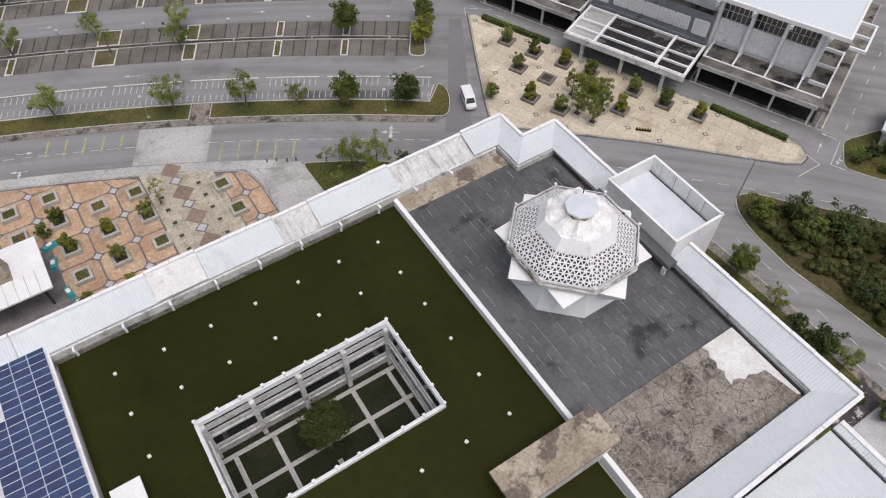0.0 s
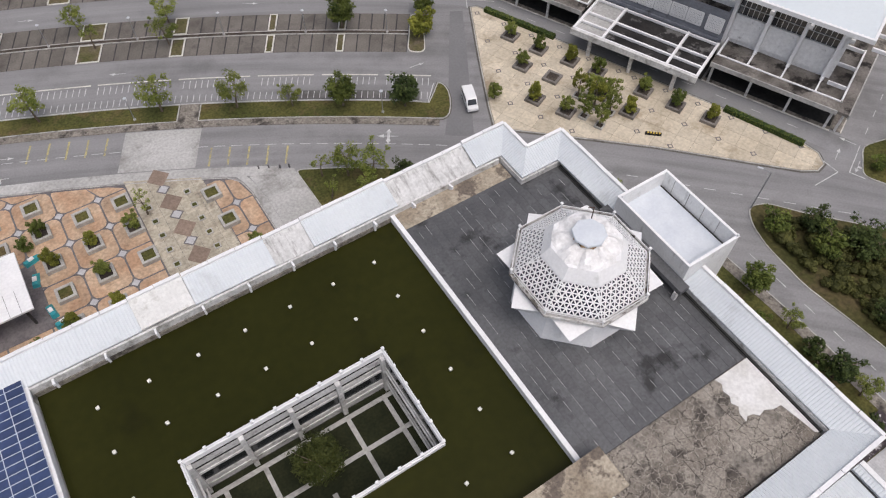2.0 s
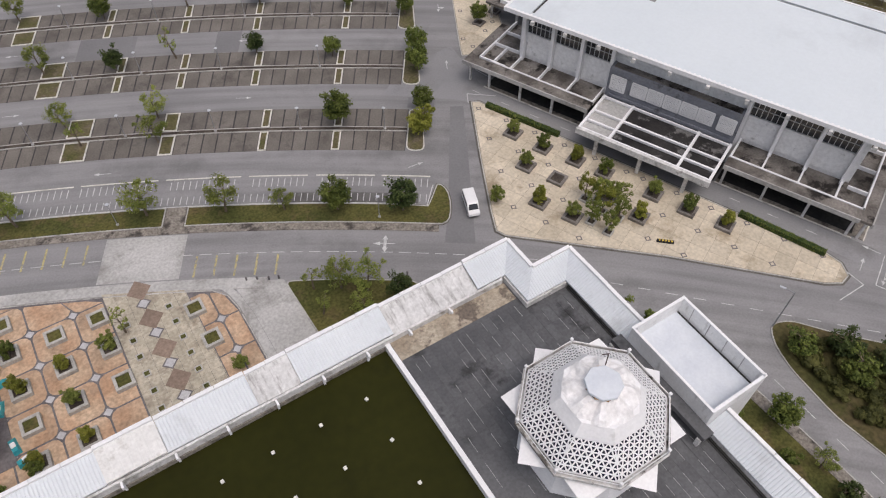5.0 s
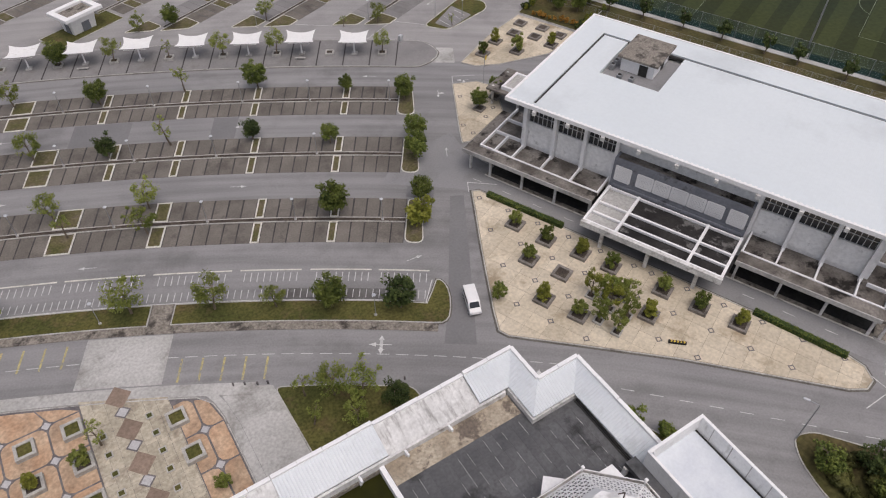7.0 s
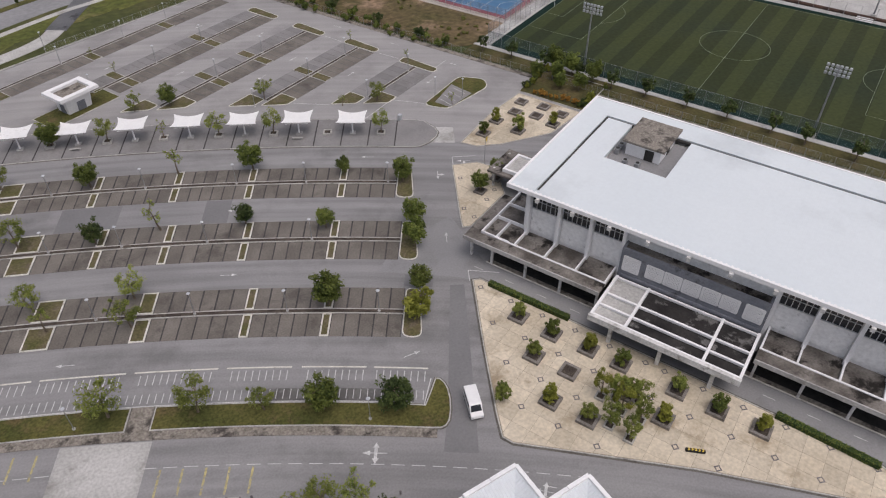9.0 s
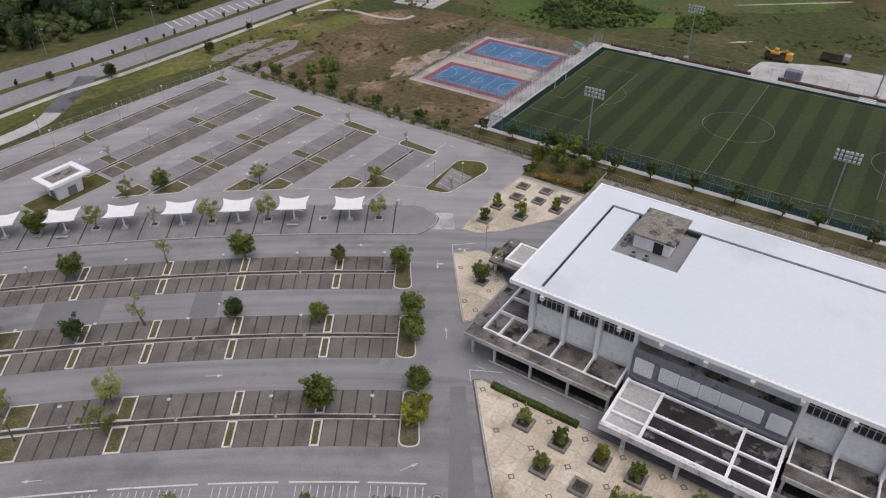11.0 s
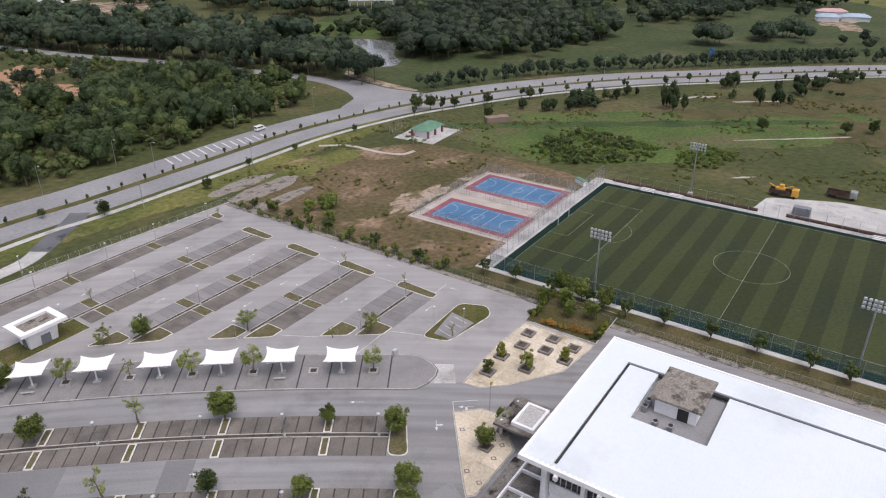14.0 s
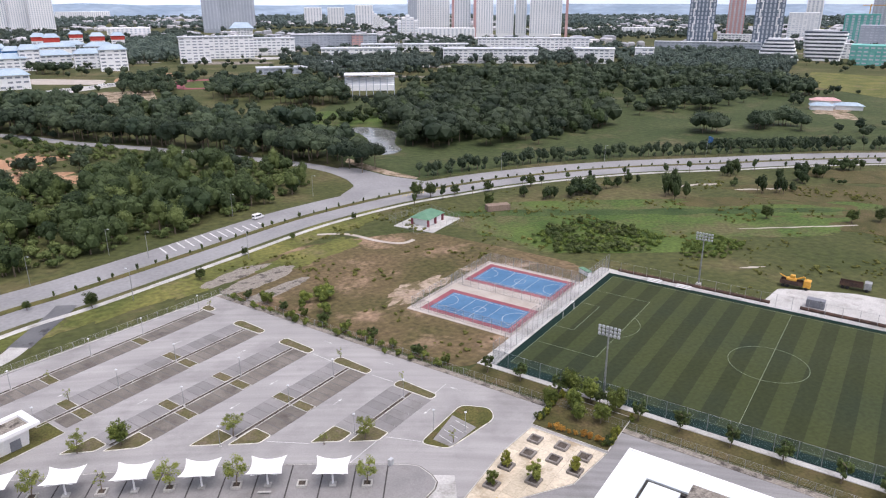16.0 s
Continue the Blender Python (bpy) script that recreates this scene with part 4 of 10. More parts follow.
for k in range(5):
    if k < 4:
        piece("paving_diamond", RIMDIA, oplaza, pose(6.2, 87.95 - 5.72 * k, 0))
    piece("paving_diamond", BIGDIA, oplaza, pose(6.3, 90.6 - 5.72 * k, 0))
    piece("paving_diamond", SMALLDIA, oplaza, pose(6.2, 87.95 - 5.72 * k, 0))

# concrete pad, grass island and verge round the courtyard building
bm = bmesh.new()
prism(bm, [(18.95, 62.9), (25.0, 62.9), (25.0, 81.2), (18.2, 85.0), (18.5, 82.2), (18.95, 78.0)], -0.05, 0.05)
tagged(part("pavement", bm, M_CONC), "pale stained concrete driveway pad", "pavement", kind="structure")
bm = bmesh.new()
prism(bm, [(17.65, 62.9), (18.9, 62.9), (18.9, 78.0), (18.45, 82.1), (17.6, 85.0), (16.3, 84.9), (17.1, 82.9), (17.6, 80.1), (17.65, 76.0)], -0.05, 0.125)
tagged(part("pavement", bm, M_CONC), "curved pale concrete footway round the plaza corner", "pavement", kind="structure")
bm = bmesh.new()
tube(bm, (0, 0, 0), (0, 0, 0.6), 0.14, 0.12, sides=10)
tube(bm, (0, 0, 0.6), (0, 0, 0.78), 0.17, 0.08, sides=10)
BOLLARD = mesh_of("bollard", bm, M_BAND)
for x, y in ((20.3, 84.0), (21.7, 83.3), (23.2, 82.4), (24.5, 81.8), (40.9, 72.2)):
    ob = new("bollard", BOLLARD)
    ob.matrix_basis = pose(x, y, 0.0)
    tagged(ob, "short dark bollard at the edge of the driveway", "bollard", "driveway bollards")
kerbed("grass_island", round_poly([(25.2, 62.9), (41, 62.9), (41.5, 70.5), (31.5, 77.2), (24.9, 80.9)], 1.4), M_GRASS, "grass island with small trees and a concrete kerb", category="grass verge")
kerbed("grass_verge", round_poly([(57.2, -30), (71.0, -30), (70.6, 0), (70.6, 10), (70.7, 17), (70.5, 24), (70.0, 32), (67.8, 41), (64.0, 49), (61, 54.5), (57.2, 58)], 1.0), M_GRASS,
       "planted verge with bushes between the building and the road", category="grass verge")
bm = bmesh.new()
prism(bm, [(69.0, -30), (70.75, -30), (70.4, 0), (70.4, 10), (70.5, 17), (70.3, 24), (69.8, 32), (68.6, 37), (67.1, 36.4), (68.2, 32), (68.6, 24), (68.8, 17), (68.8, 10), (68.8, 0)], 0.05, 0.15)
tagged(part("pavement", bm, M_CONC_DIRTY), "narrow weathered footway beside the east road", "pavement", kind="structure")
kerbed("woodland_edge", round_poly([(79.5, 37.2), (77.4, 34.6), (76.2, 30.6), (75.5, 22.9), (76.4, 15.2), (77.0, 7.4), (82, -30), (150, -30), (150, -14), (112, -2), (99, 15.5), (91, 26), (86.2, 31.2), (82.4, 36.2)], 1.5), M_VERGE,
       "grassy woodland ground with a kerb along the road", category="grass verge")
kerbed("traffic_island", round_poly([(99.2, 31.8), (101.5, 27.5), (116, 10), (150, 5), (150, 20), (118, 33), (104.5, 36)], 1.5), M_GRASS, "grassed corner island with shrubs and a kerb", category="grass verge")

M_ASPHALT_DARK = mat("asphalt_dark", (0.175, 0.174, 0.178), (0.205, 0.204, 0.207), 0.1, 2.5, 0.9, 0.06, 0.08)
M_ASPHALT_MID = mat("asphalt_mid", (0.235, 0.235, 0.24), (0.28, 0.278, 0.282), 0.06, 3.5, 0.75, 0.1, 0.1, spec=0.45, stain=(0.18, 0.178, 0.178), stain_scale=0.08, stain_from=0.5, stain_to=0.7)
bm = bmesh.new()
prism(bm, [ab(106.3, -16), ab(110.5, -16), ab(110.5, 64), ab(118, 76), ab(106, 80), ab(98, 78), ab(104.5, 66), ab(106.3, 60)], -0.05, 0.005)
tagged(part("road", bm, M_ASPHALT_MID), "paler asphalt lane along the sports hall", "road", kind="structure")
# repairs and markings on the straight road
for pts, m_, lab in (([(48.9, 74.4), (52.8, 71.7), (56.0, 77.0), (63.4, 89.6), (69.4, 100), (67.3, 101.2), (60.5, 91), (52.5, 79.0)], M_ASPHALT_DARK, "darker asphalt repair patch on the straight road"),
                     ([(86.5, 141.8), (92.5, 138.0), (95.6, 143.6), (89.5, 147.6)], M_CONC, "pale worn concrete patch at the junction")):
    bm = bmesh.new()
    prism(bm, pts, -0.05, 0.009)
    tagged(part("road_patch", bm, m_), lab, "road", kind="structure")


M_ASPHALT_STAINED = mat("asphalt_stained", (0.1, 0.096, 0.092), (0.16, 0.155, 0.15), 0.3, 3.0, 0.85, 0.1, 0.15, stain=(0.2, 0.196, 0.195), stain_scale=0.25, stain_from=0.5, stain_to=0.62)
for r0, r1, t0, t1, m_, lab in ((325.8, 328.0, 55.25, 59.4, M_ASPHALT_STAINED, "dark stained asphalt strip under the motorcycle bays"), (367.2, 374.3, 61.2, 61.95, M_ASPHALT_DARK, "square asphalt repair in a parking aisle"),
                                (367.2, 374.3, 64.4, 66.1, M_ASPHALT_DARK, "square asphalt repair in a parking aisle"), (349.6, 352.6, 55.0, 55.8, M_ASPHALT_DARK, "small asphalt repair at the aisle's mouth")):
    bm = bmesh.new()
    arc_slab(bm, r0, r1, t0, t1, -0.05, 0.0085)
    tagged(part("road_patch", bm, m_), lab, "road", kind="structure")


def paint_line(p0, p1, width=0.14):
    d = Vector(p1) - Vector(p0)
    bm = bmesh.new()
    box(bm, 0, d.length, -width / 2, width / 2, 0.008, 0.016, pose(*p0, 0, 0, 0, math.degrees(math.atan2(d.y, d.x))))
    tagged(part("painted_line", bm, M_LIGHTLINE), "white painted line on the asphalt", "road marking", "painted road lines", "structure")


for p0, p1 in (((88.9, 133.7), (93.2, 131.5)), ((88.9, 133.7), (86.4, 129.2)), ((77.5, 107.8), (82.0, 109.9)), ((77.5, 107.8), (78.6, 103.6)), ((70.7, 100.3), (72.0, 102.6)), ((72.0, 102.6), (76.2, 99.2)),
               (polar(404.4, 57.6), ab(171.6, 113)), (polar(330.1, 54.86), polar(325.4, 54.98)), (ab(165.3, 129.8), ab(165.6, 123.9)), (ab(165.3, 148.8), ab(165.0, 142.7)),
               (ab(147.5, 111.6), ab(150.2, 104.8)), (ab(133.0, 130.4), ab(137.2, 122.8)), (ab(97.6, -5.0), ab(102.4, -7.2)), (ab(102.4, -7.2), ab(104.6, -2.0)), ((102.6, 35.4), (98.2, 33.4)), ((98.2, 33.4), (99.2, 31.2))):
    paint_line(p0, p1)
for x, y, t, k in ((82.8, 129.7, -120, "turn"), (73.6, 112.1, 61, "straight"), (80.4, 107.8, 200, "turn"), (80.7, 111.5, 20, "straight"), (90.1, 131.2, 150, "turn"), (56.8, 62.5, 135, "cross"), (100.2, 33.4, 205, "turn"), (99.8, 37.0, 25, "straight"), (93.9, 40.2, -60, "turn"), (103.5, 38.0, 110, "straight"), (86, 103.5, -65, "straight")):
    road_arrow(x, y, t, k)
# lane dashes along the hall road and the curved road south of the plaza
for k in range(11):
    a, b = 108.5, 64 - 6.2 * k
    piece("lane_dash", DASH, lane, AB @ pose(a, b, 0.004))
for k in range(14):
    u = k / 13
    x, y = 54 + 36 * u, 66 - 37 * u
    piece("lane_dash", DASH, lane, pose(x + 1, y - 0.5, 0, 0, 0, 46))
for k in range(9):
    piece("lane_dash", DASH, lane, pose(73.2, 30 - 5.0 * k, 0, 0, 0, -1))
for k in range(8):
    piece("lane_dash", DASH, lane, pose(103.6 + 4.45 * k, 35.9 + 1.93 * k, 0.004, 0, 0, -66.4))

# ---- the courtyard building with the roof pool ----
court = tagged(new("courtyard_building"), "white flat-roofed building with a green roof pool and a courtyard", "building")


def wallbox(name, mat_, *b):
    bm = bmesh.new()
    box(bm, *b)
    return part(name, bm, mat_, court)


# outer walls and the solid body under the roof, with the courtyard left open
for b in ((-60, 50.2, 58.2, 61.6, 0, 10.6), (47.4, 50.2, 53.0, 58.1, 0, 10.6), (50.3, 56.4, 53.0, 56.2, 0, 10.6), (54.1, 56.4, 3.9, 52.9, 0, 10.6), (30.2, 54.0, 3.9, 6.9, 0, 10.6)):
    wallbox("wall", M_WHITE_DIRTY, *b)
for b in ((-60, -5.4, -30, 58.1, 0, 8.2), (18.9, 47.3, 7.0, 58.1, 0, 8.2), (47.3, 54.0, 7.0, 52.9, 0, 8.2), (-5.3, 18.8, 41.5, 58.1, 0, 8.2), (-5.3, 18.8, -30, 28.7, 0, 8.2)):
    bm = bmesh.new()
    box(bm, *b)
    part("wall", bm, M_WHITE_DIRTY, court)
# roof pool: four sheets of water round the courtyard
bm = bmesh.new()
for x0, x1, y0, y1 in ((-16.5, -5.6, -30, 58.0), (19.1, 29.5, 7.3, 58.0), (-5.6, 19.1, 41.8, 58.0), (-5.6, 19.1, -30, 28.4), (19.1, 29.5, -30, 7.2)):
    vs = [bm.verts.new(p) for p in ((x0, y0, 8.85), (x1, y0, 8.85), (x1, y1, 8.85), (x0, y1, 8.85))]
    bm.faces.new(vs)
bmesh.ops.remove_doubles(bm, verts=bm.verts, dist=0.001)
part("pool_water", bm, M_WATER, court, "dark green still water of the roof pool")
wallbox("pool_rim", M_WHITE, 29.5, 30.1, 18.75, 58.2, 8.2, 10.0)
wallbox("pool_rim", M_WHITE, 29.9, 30.5, -30, 14.2, 8.2, 10.0)
wallbox("pool_rim", M_WHITE, -17.0, -16.75, -30, 56.9, 8.2, 10.6)
wallbox("pool_rim", M_WHITE, -16.98, -16.45, -30, 58.6, 10.6, 10.95)
wallbox("pool_rim", M_CONC_DIRTY, -16.5, 29.5, 57.65, 58.0, 8.2, 9.5)


# sloping edge roofs, one panel after another
def edge_roof(outer0, outer1, inner0, inner1, zo, zi, material, thick=0.18, fascia=True, name="roof_panel", label=""):
    bm = bmesh.new()
    o0, o1, i0, i1 = (Vector((*p, 0)) for p in (outer0, outer1, inner0, inner1))
    pts = []
    for p, z in ((o0, zo), (o1, zo), (i1, zi), (i0, zi)):
        pts.append((p.x, p.y, z))
    hi = [bm.verts.new(p) for p in pts]
    lo = [bm.verts.new((x, y, z - thick)) for x, y, z in pts]
    bm.faces.new(hi)
    bm.faces.new(lo[::-1])
    for k in range(4):
        j = (k + 1) % 4
        bm.faces.new((lo[k], lo[j], hi[j], hi[k]))
    bmesh.ops.recalc_face_normals(bm, faces=bm.faces)
    ob = part(name, bm, material, court, label)
    if fascia:
        d = (o1 - o0).normalized()
        out = (o0 - i0)
        out = (out - d * out.dot(d)).normalized()
        length = (o1 - o0).length
        n = max(1, round(length / 3.4))
        m = Matrix.Translation(o0) @ Matrix(((d.x, out.x, 0, 0), (d.y, out.y, 0, 0), (0, 0, 1, 0), (0, 0, 0, 1)))
        for k in range(n):
            bm = bmesh.new()
            box(bm, k * length / n + 0.03, (k + 1) * length / n - 0.03, -0.25, 0.22, zo - 0.35, zo + 0.24 + (0.05 if k % 2 else 0.0), m)
            bmesh.ops.recalc_face_normals(bm, faces=bm.faces)
            part("coping", bm, M_WHITE, court)
    return ob


YO, YI, ZO, ZI = 61.9, 58.1, 12.3, 10.95
M_ROOF_PALE = striped(mat("roof_pale_tile", (0.66, 0.66, 0.64), (0.74, 0.74, 0.72), 0.5, 3.0, 0.7, 0.1, 0.08, stain=(0.5, 0.49, 0.46), stain_scale=0.6), (1, 0), 1.0, 0.5, 0.92)
M_ROOF_DIRTY = striped(mat("roof_streaked", (0.52, 0.52, 0.51), (0.68, 0.68, 0.67), 0.6, 3.0, 0.8, 0.2, 0.12, stain=(0.2, 0.19, 0.18), stain_scale=0.5, stain_from=0.5, stain_to=0.72, stain_stretch=(3.2, 0.6, 0.6)), (1, 0), 0.8, 0.3)
for k, (x0, x1, m_, dz) in enumerate(((-60, -32, M_ROOF_N, 0.0), (-32, -19.5, M_ROOF_N, 0), (-19.5, -3.5, M_ROOF_N, 0.0), (-3.5, 3.0, M_ROOF_PALE, 0.22), (3.0, 13.5, M_ROOF_N, 0.0), (13.5, 18.7, M_ROOF_DIRTY, -0.2),
                                      (18.7, 31.0, M_ROOF_N, 0.0), (31.0, 43.4, M_ROOF_DIRTY, -0.35))):
    edge_roof((x0, YO), (x1 - 0.05, YO), (x0, YI), (x1 - 0.05, YI), ZO + dz, ZI + dz, m_)
edge_roof((43.4, YO), (50.6, YO), (43.4, YI), (47.6, YI), ZO, ZI, M_ROOF_N)
edge_roof((50.6, YO), (50.6, 56.5), (47.6, YI), (47.6, 53.2), ZO, ZI, M_ROOF_E)
edge_roof((50.6, 56.5), (56.7, 56.5), (47.6, 53.2), (53.7, 53.2), ZO, ZI, M_ROOF_N)
edge_roof((56.7, 56.5), (56.8, 41.85), (53.7, 53.2), (53.9, 41.85), ZO, ZI, M_ROOF_E)
edge_roof((56.8, 29.05), (57.4, 3.4), (54.0, 29.05), (54.2, 7.0), ZO, ZI, M_ROOF_E)
edge_roof((57.4, 3.4), (30.2, 3.0), (54.2, 7.0), (30.2, 6.8), ZO, ZI, M_ROOF_N)
wallbox("pool_rim", M_WHITE, -17.0, 30.5, -30.4, -30.0, 8.2, 10.0)
# inner eaves wall with short brackets
for k in range(17):
    x = -14.0 + 5.86 * k
    if x < 44:
        bm = bmesh.new()
        box(bm, x - 0.13, x + 0.13, 57.4, 58.0, 9.0, 10.7)
        box(bm, x - 0.13, x + 0.13, 56.9, 57.4, 10.4, 10.85)
        part("bracket", bm, M_WHITE, court)
bm = bmesh.new()
box(bm, -19, 47, 57.75, 58.05, 9.6, 10.72)
part("wall", bm, M_WHITE_DIRTY, court)
# Gutter in near-black: the shade along the roof's inner edge is in its colour.
bm = bmesh.new()
box(bm, 53.8, 54.05, 7.3, 52.8, 9.0, 10.05)
part("gutter_wall", bm, M_DARK, court)

bm = bmesh.new()
box(bm, 53.55, 53.79, 7.3, 52.8, 9.0, 9.82)
part("gutter", bm, M_DARK, court)
# tiled deck: dark slabs in long courses
bm = bmesh.new()
box(bm, 30.2, 53.8, 18.05, 57.7, 8.3, 9.75)
part("roof_deck", bm, M_DECK, court)
bm = bmesh.new()
box(bm, -1.19, 1.19, -0.555, 0.555, 0.0, 0.045)
DECK_TILE = mesh_of("deck_tile", bm, M_DECK)
bm = bmesh.new()
box(bm, -0.95, 0.95, -0.026, 0.026, 0.0, 0.05)
DECK_DASH = mesh_of("tile_joint", bm, M_JOINT_PALE)
rnd = random.Random(5)
for i in range(19):
    x = 30.82 + 1.235 * i
    for j in range(15):
        y = 19.27 + 2.42 * j
        if y > 53.6 or (x > 46.6 and y > 52.0):
            continue
        piece("deck_tile", DECK_TILE, court, pose(x, y, 9.74 + rnd.uniform(-0.006, 0.006), 0, 0, 90))
        if rnd.random() < 0.62:
            piece("tile_joint", DECK_DASH, court, pose(x + 0.585, y + rnd.uniform(-0.5, 0.5), 9.74, 0, 0, 90) @ Matrix.Diagonal((rnd.uniform(0.5, 1.1), 1, 1, 1)))
M_PATCH = mat("patch_coat", (0.62, 0.61, 0.58), (0.76, 0.755, 0.74), 0.3, 2.5, 0.8, 0.3, 0.1, stain=(0.42, 0.4, 0.36), stain_scale=0.4, stain_from=0.56, stain_to=0.75)
# broken screed strip and the rubble roof
bm = bmesh.new()
box(bm, 30.2, 47.2, 54.9, 57.8, 8.4, 9.8)
part("screed", bm, M_CONC_TAN, court, "tan broken roof screed")
bm = bmesh.new()
box(bm, 30.6, 53.7, 7.1, 18.0, 8.4, 9.8)
part("screed", bm, M_CONC_DIRTY, court, "weathered broken screed")
rnd = random.Random(9)
NX, NY = 11, 6
net = [[(30.75 + 22.8 * i / NX + (rnd.uniform(-0.65, 0.65) if 0 < i < NX else 0), 7.2 + 10.7 * j / NY + (rnd.uniform(-0.6, 0.6) if 0 < j < NY else 0)) for j in range(NY + 1)] for i in range(NX + 1)]
for i in range(NX):
    for j in range(NY):
        cell = offset_poly([net[i][j], net[i + 1][j], net[i + 1][j + 1], net[i][j + 1]], rnd.uniform(0.01, 0.04))
        cx_, cy_ = sum(p[0] for p in cell) / 4, sum(p[1] for p in cell) / 4
        if rnd.random() < 0.05:
            continue
        bm = bmesh.new()
        prism(bm, [(x - cx_, y - cy_) for x, y in cell], -0.05, rnd.uniform(0.02, 0.09))
        ob = part("screed_slab", bm, M_RUBBLE, court)
        ob.matrix_basis = pose(cx_, cy_, 9.8, rnd.uniform(-1, 1), rnd.uniform(-1, 1), 0)
bm = bmesh.new()
prism(bm, [(47.9, 12.5), (48.5, 12.9), (49.2, 12.7), (49.7, 12.2), (50.6, 12.4), (51.5, 11.9), (52.6, 11.8), (53.0, 9.6), (53.3, 7.7), (53.7, 7.4), (53.7, 17.9), (48.6, 17.9), (48.9, 17.1), (48.4, 16.4), (48.6, 15.6), (48.1, 14.9), (48.5, 14.2), (48.0, 13.6)], 9.0, 9.93)
part("screed_patch", bm, M_PATCH, court, "white newly coated patch of roof")
# the concrete lid beside the pool
lid = [(18.1, 14.0), (31.8, 14.0), (31.8, 18.75), (18.1, 18.75)]
bm = bmesh.new()
prism(bm, lid, 11.7, 12.1)
part("stair_roof", bm, M_CONC_TAN, court, "tan weathered concrete roof slab")
for b in ((19, 31, 14.2, 14.5, 8.5, 11.7), (19, 31, 17.9, 18.2, 8.5, 11.7), (30.7, 31, 14.5, 17.9, 8.5, 11.7), (19, 19.3, 14.5, 17.9, 8.5, 11.7)):
    wallbox("stair_wall", M_WHITE_DIRTY, *b)

# A green close to black for the courtyard floor.
M_COURTGRASS = mat("dark_court_grass", (0.014, 0.017, 0.007), (0.024, 0.027, 0.011), 0.4, 3.0, 0.95, 0.5, 0.3)
# the courtyard: rim, rails with posts, galleries, floor
ox0, ox1, oy0, oy1 = -5.3, 18.8, 28.7, 41.4
for b in ((ox0 - 0.3, ox1 + 0.3, oy1, oy1 + 0.4, 8.2, 9.45), (ox0 - 0.3, ox1 + 0.3, oy0 - 0.4, oy0, 8.2, 9.45), (ox0 - 0.4, ox0, oy0, oy1, 8.2, 9.45), (ox1, ox1 + 0.4, oy0, oy1, 8.2, 9.45)):
    wallbox("courtyard_rim", M_WHITE, *b)
for z in (9.6, 9.85):
    for a, b in (((ox0 - 0.2, oy1 + 0.2), (ox1 + 0.2, oy1 + 0.2)), ((ox0 - 0.2, oy0 - 0.2), (ox1 + 0.2, oy0 - 0.2)), ((ox0 - 0.2, oy0 - 0.2), (ox0 - 0.2, oy1 + 0.2)), ((ox1 + 0.2, oy0 - 0.2), (ox1 + 0.2, oy1 + 0.2))):
        bm = bmesh.new()
        tube(bm, (*a, z), (*b, z), 0.06, sides=6)
        part("handrail", bm, M_WHITE, court)
bm = bmesh.new()
box(bm, -0.14, 0.14, -0.14, 0.14, 0, 0.62, bevel=0.03)
box(bm, -0.19, 0.19, -0.19, 0.19, 0.62, 0.76, bevel=0.04)
POST = mesh_of("rail_post", bm, M_WHITE)
for k in range(10):
    x = ox0 - 0.2 + k * (ox1 - ox0 + 0.4) / 9
    for y in (oy0 - 0.2, oy1 + 0.2):
        piece("rail_post", POST, court, pose(x, y, 9.3))
for k in range(1, 5):
    y = oy0 - 0.2 + k * (oy1 - oy0 + 0.4) / 5
    for x in (ox0 - 0.2, ox1 + 0.2):
        piece("rail_post", POST, court, pose(x, y, 9.3))
for z in (5.6, 1.9):
    bm = bmesh.new()
    box(bm, ox0, ox1, oy1 - 0.25, oy1, z - 0.4, z)
    box(bm, ox0, ox1, oy1 - 0.12, oy1, z, z + 0.9)
    box(bm, ox1 - 0.25, ox1, oy0, oy1, z - 0.4, z)
    box(bm, ox1 - 0.12, ox1, oy0, oy1, z, z + 0.9)
    box(bm, ox0, ox0 + 0.25, oy0, oy1, z - 0.4, z)
    part("gallery", bm, M_WHITE_DIRTY, court)
    bm = bmesh.new()
    box(bm, ox0, ox1, oy1 - 0.02, oy1 + 0.01, z + 1.0, z + 3.0)
    box(bm, ox1 - 0.02, ox1 + 0.01, oy0, oy1, z + 1.0, z + 3.0)
    part("window_band", bm, M_GLASS, court)
for k in range(5):
    x = ox0 + 0.2 + k * (ox1 - ox0 - 0.4) / 4
    bm = bmesh.new()
    box(bm, x - 0.3, x + 0.3, oy1 - 0.6, oy1 - 0.02, 0, 8.6)
    part("column", bm, M_WHITE_DIRTY, court)
wallbox("wall", M_WHITE_DIRTY, ox0, ox1, oy1 - 0.03, oy1, 7.0, 8.3)
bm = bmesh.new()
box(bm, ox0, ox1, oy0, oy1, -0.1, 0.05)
part("courtyard_floor", bm, M_COURTGRASS, court, "very dark green courtyard floor")
for b in ((ox0, ox1, 35.2, 35.8), (ox0, ox1, 40.0, 40.6), (-3.9, -3.3, oy0, 40.4), (1.1, 1.7, oy0, 40.4), (12.2, 12.8, oy0, 40.4), (17.4, 18.0, oy0, 40.4), (6.6, 7.2, oy0, 33)):
    bm = bmesh.new()
    box(bm, *b, 0.05, 0.085 if b[1] - b[0] > 5 else 0.095)
    part("paved_strip", bm, M_CONC, court)

shed_ = tagged(new("pump_box"), "small white flat-roofed pump box in the roof pool", "pump box")
bm = bmesh.new()
box(bm, -15.4, -12.6, 36.2, 38.6, 8.4, 10.1)
part("wall", bm, M_WHITE_DIRTY, shed_)
bm = bmesh.new()
box(bm, -15.6, -12.4, 36.0, 38.8, 10.1, 10.25, bevel=0.03)
part("roof", bm, M_WHITE, shed_)
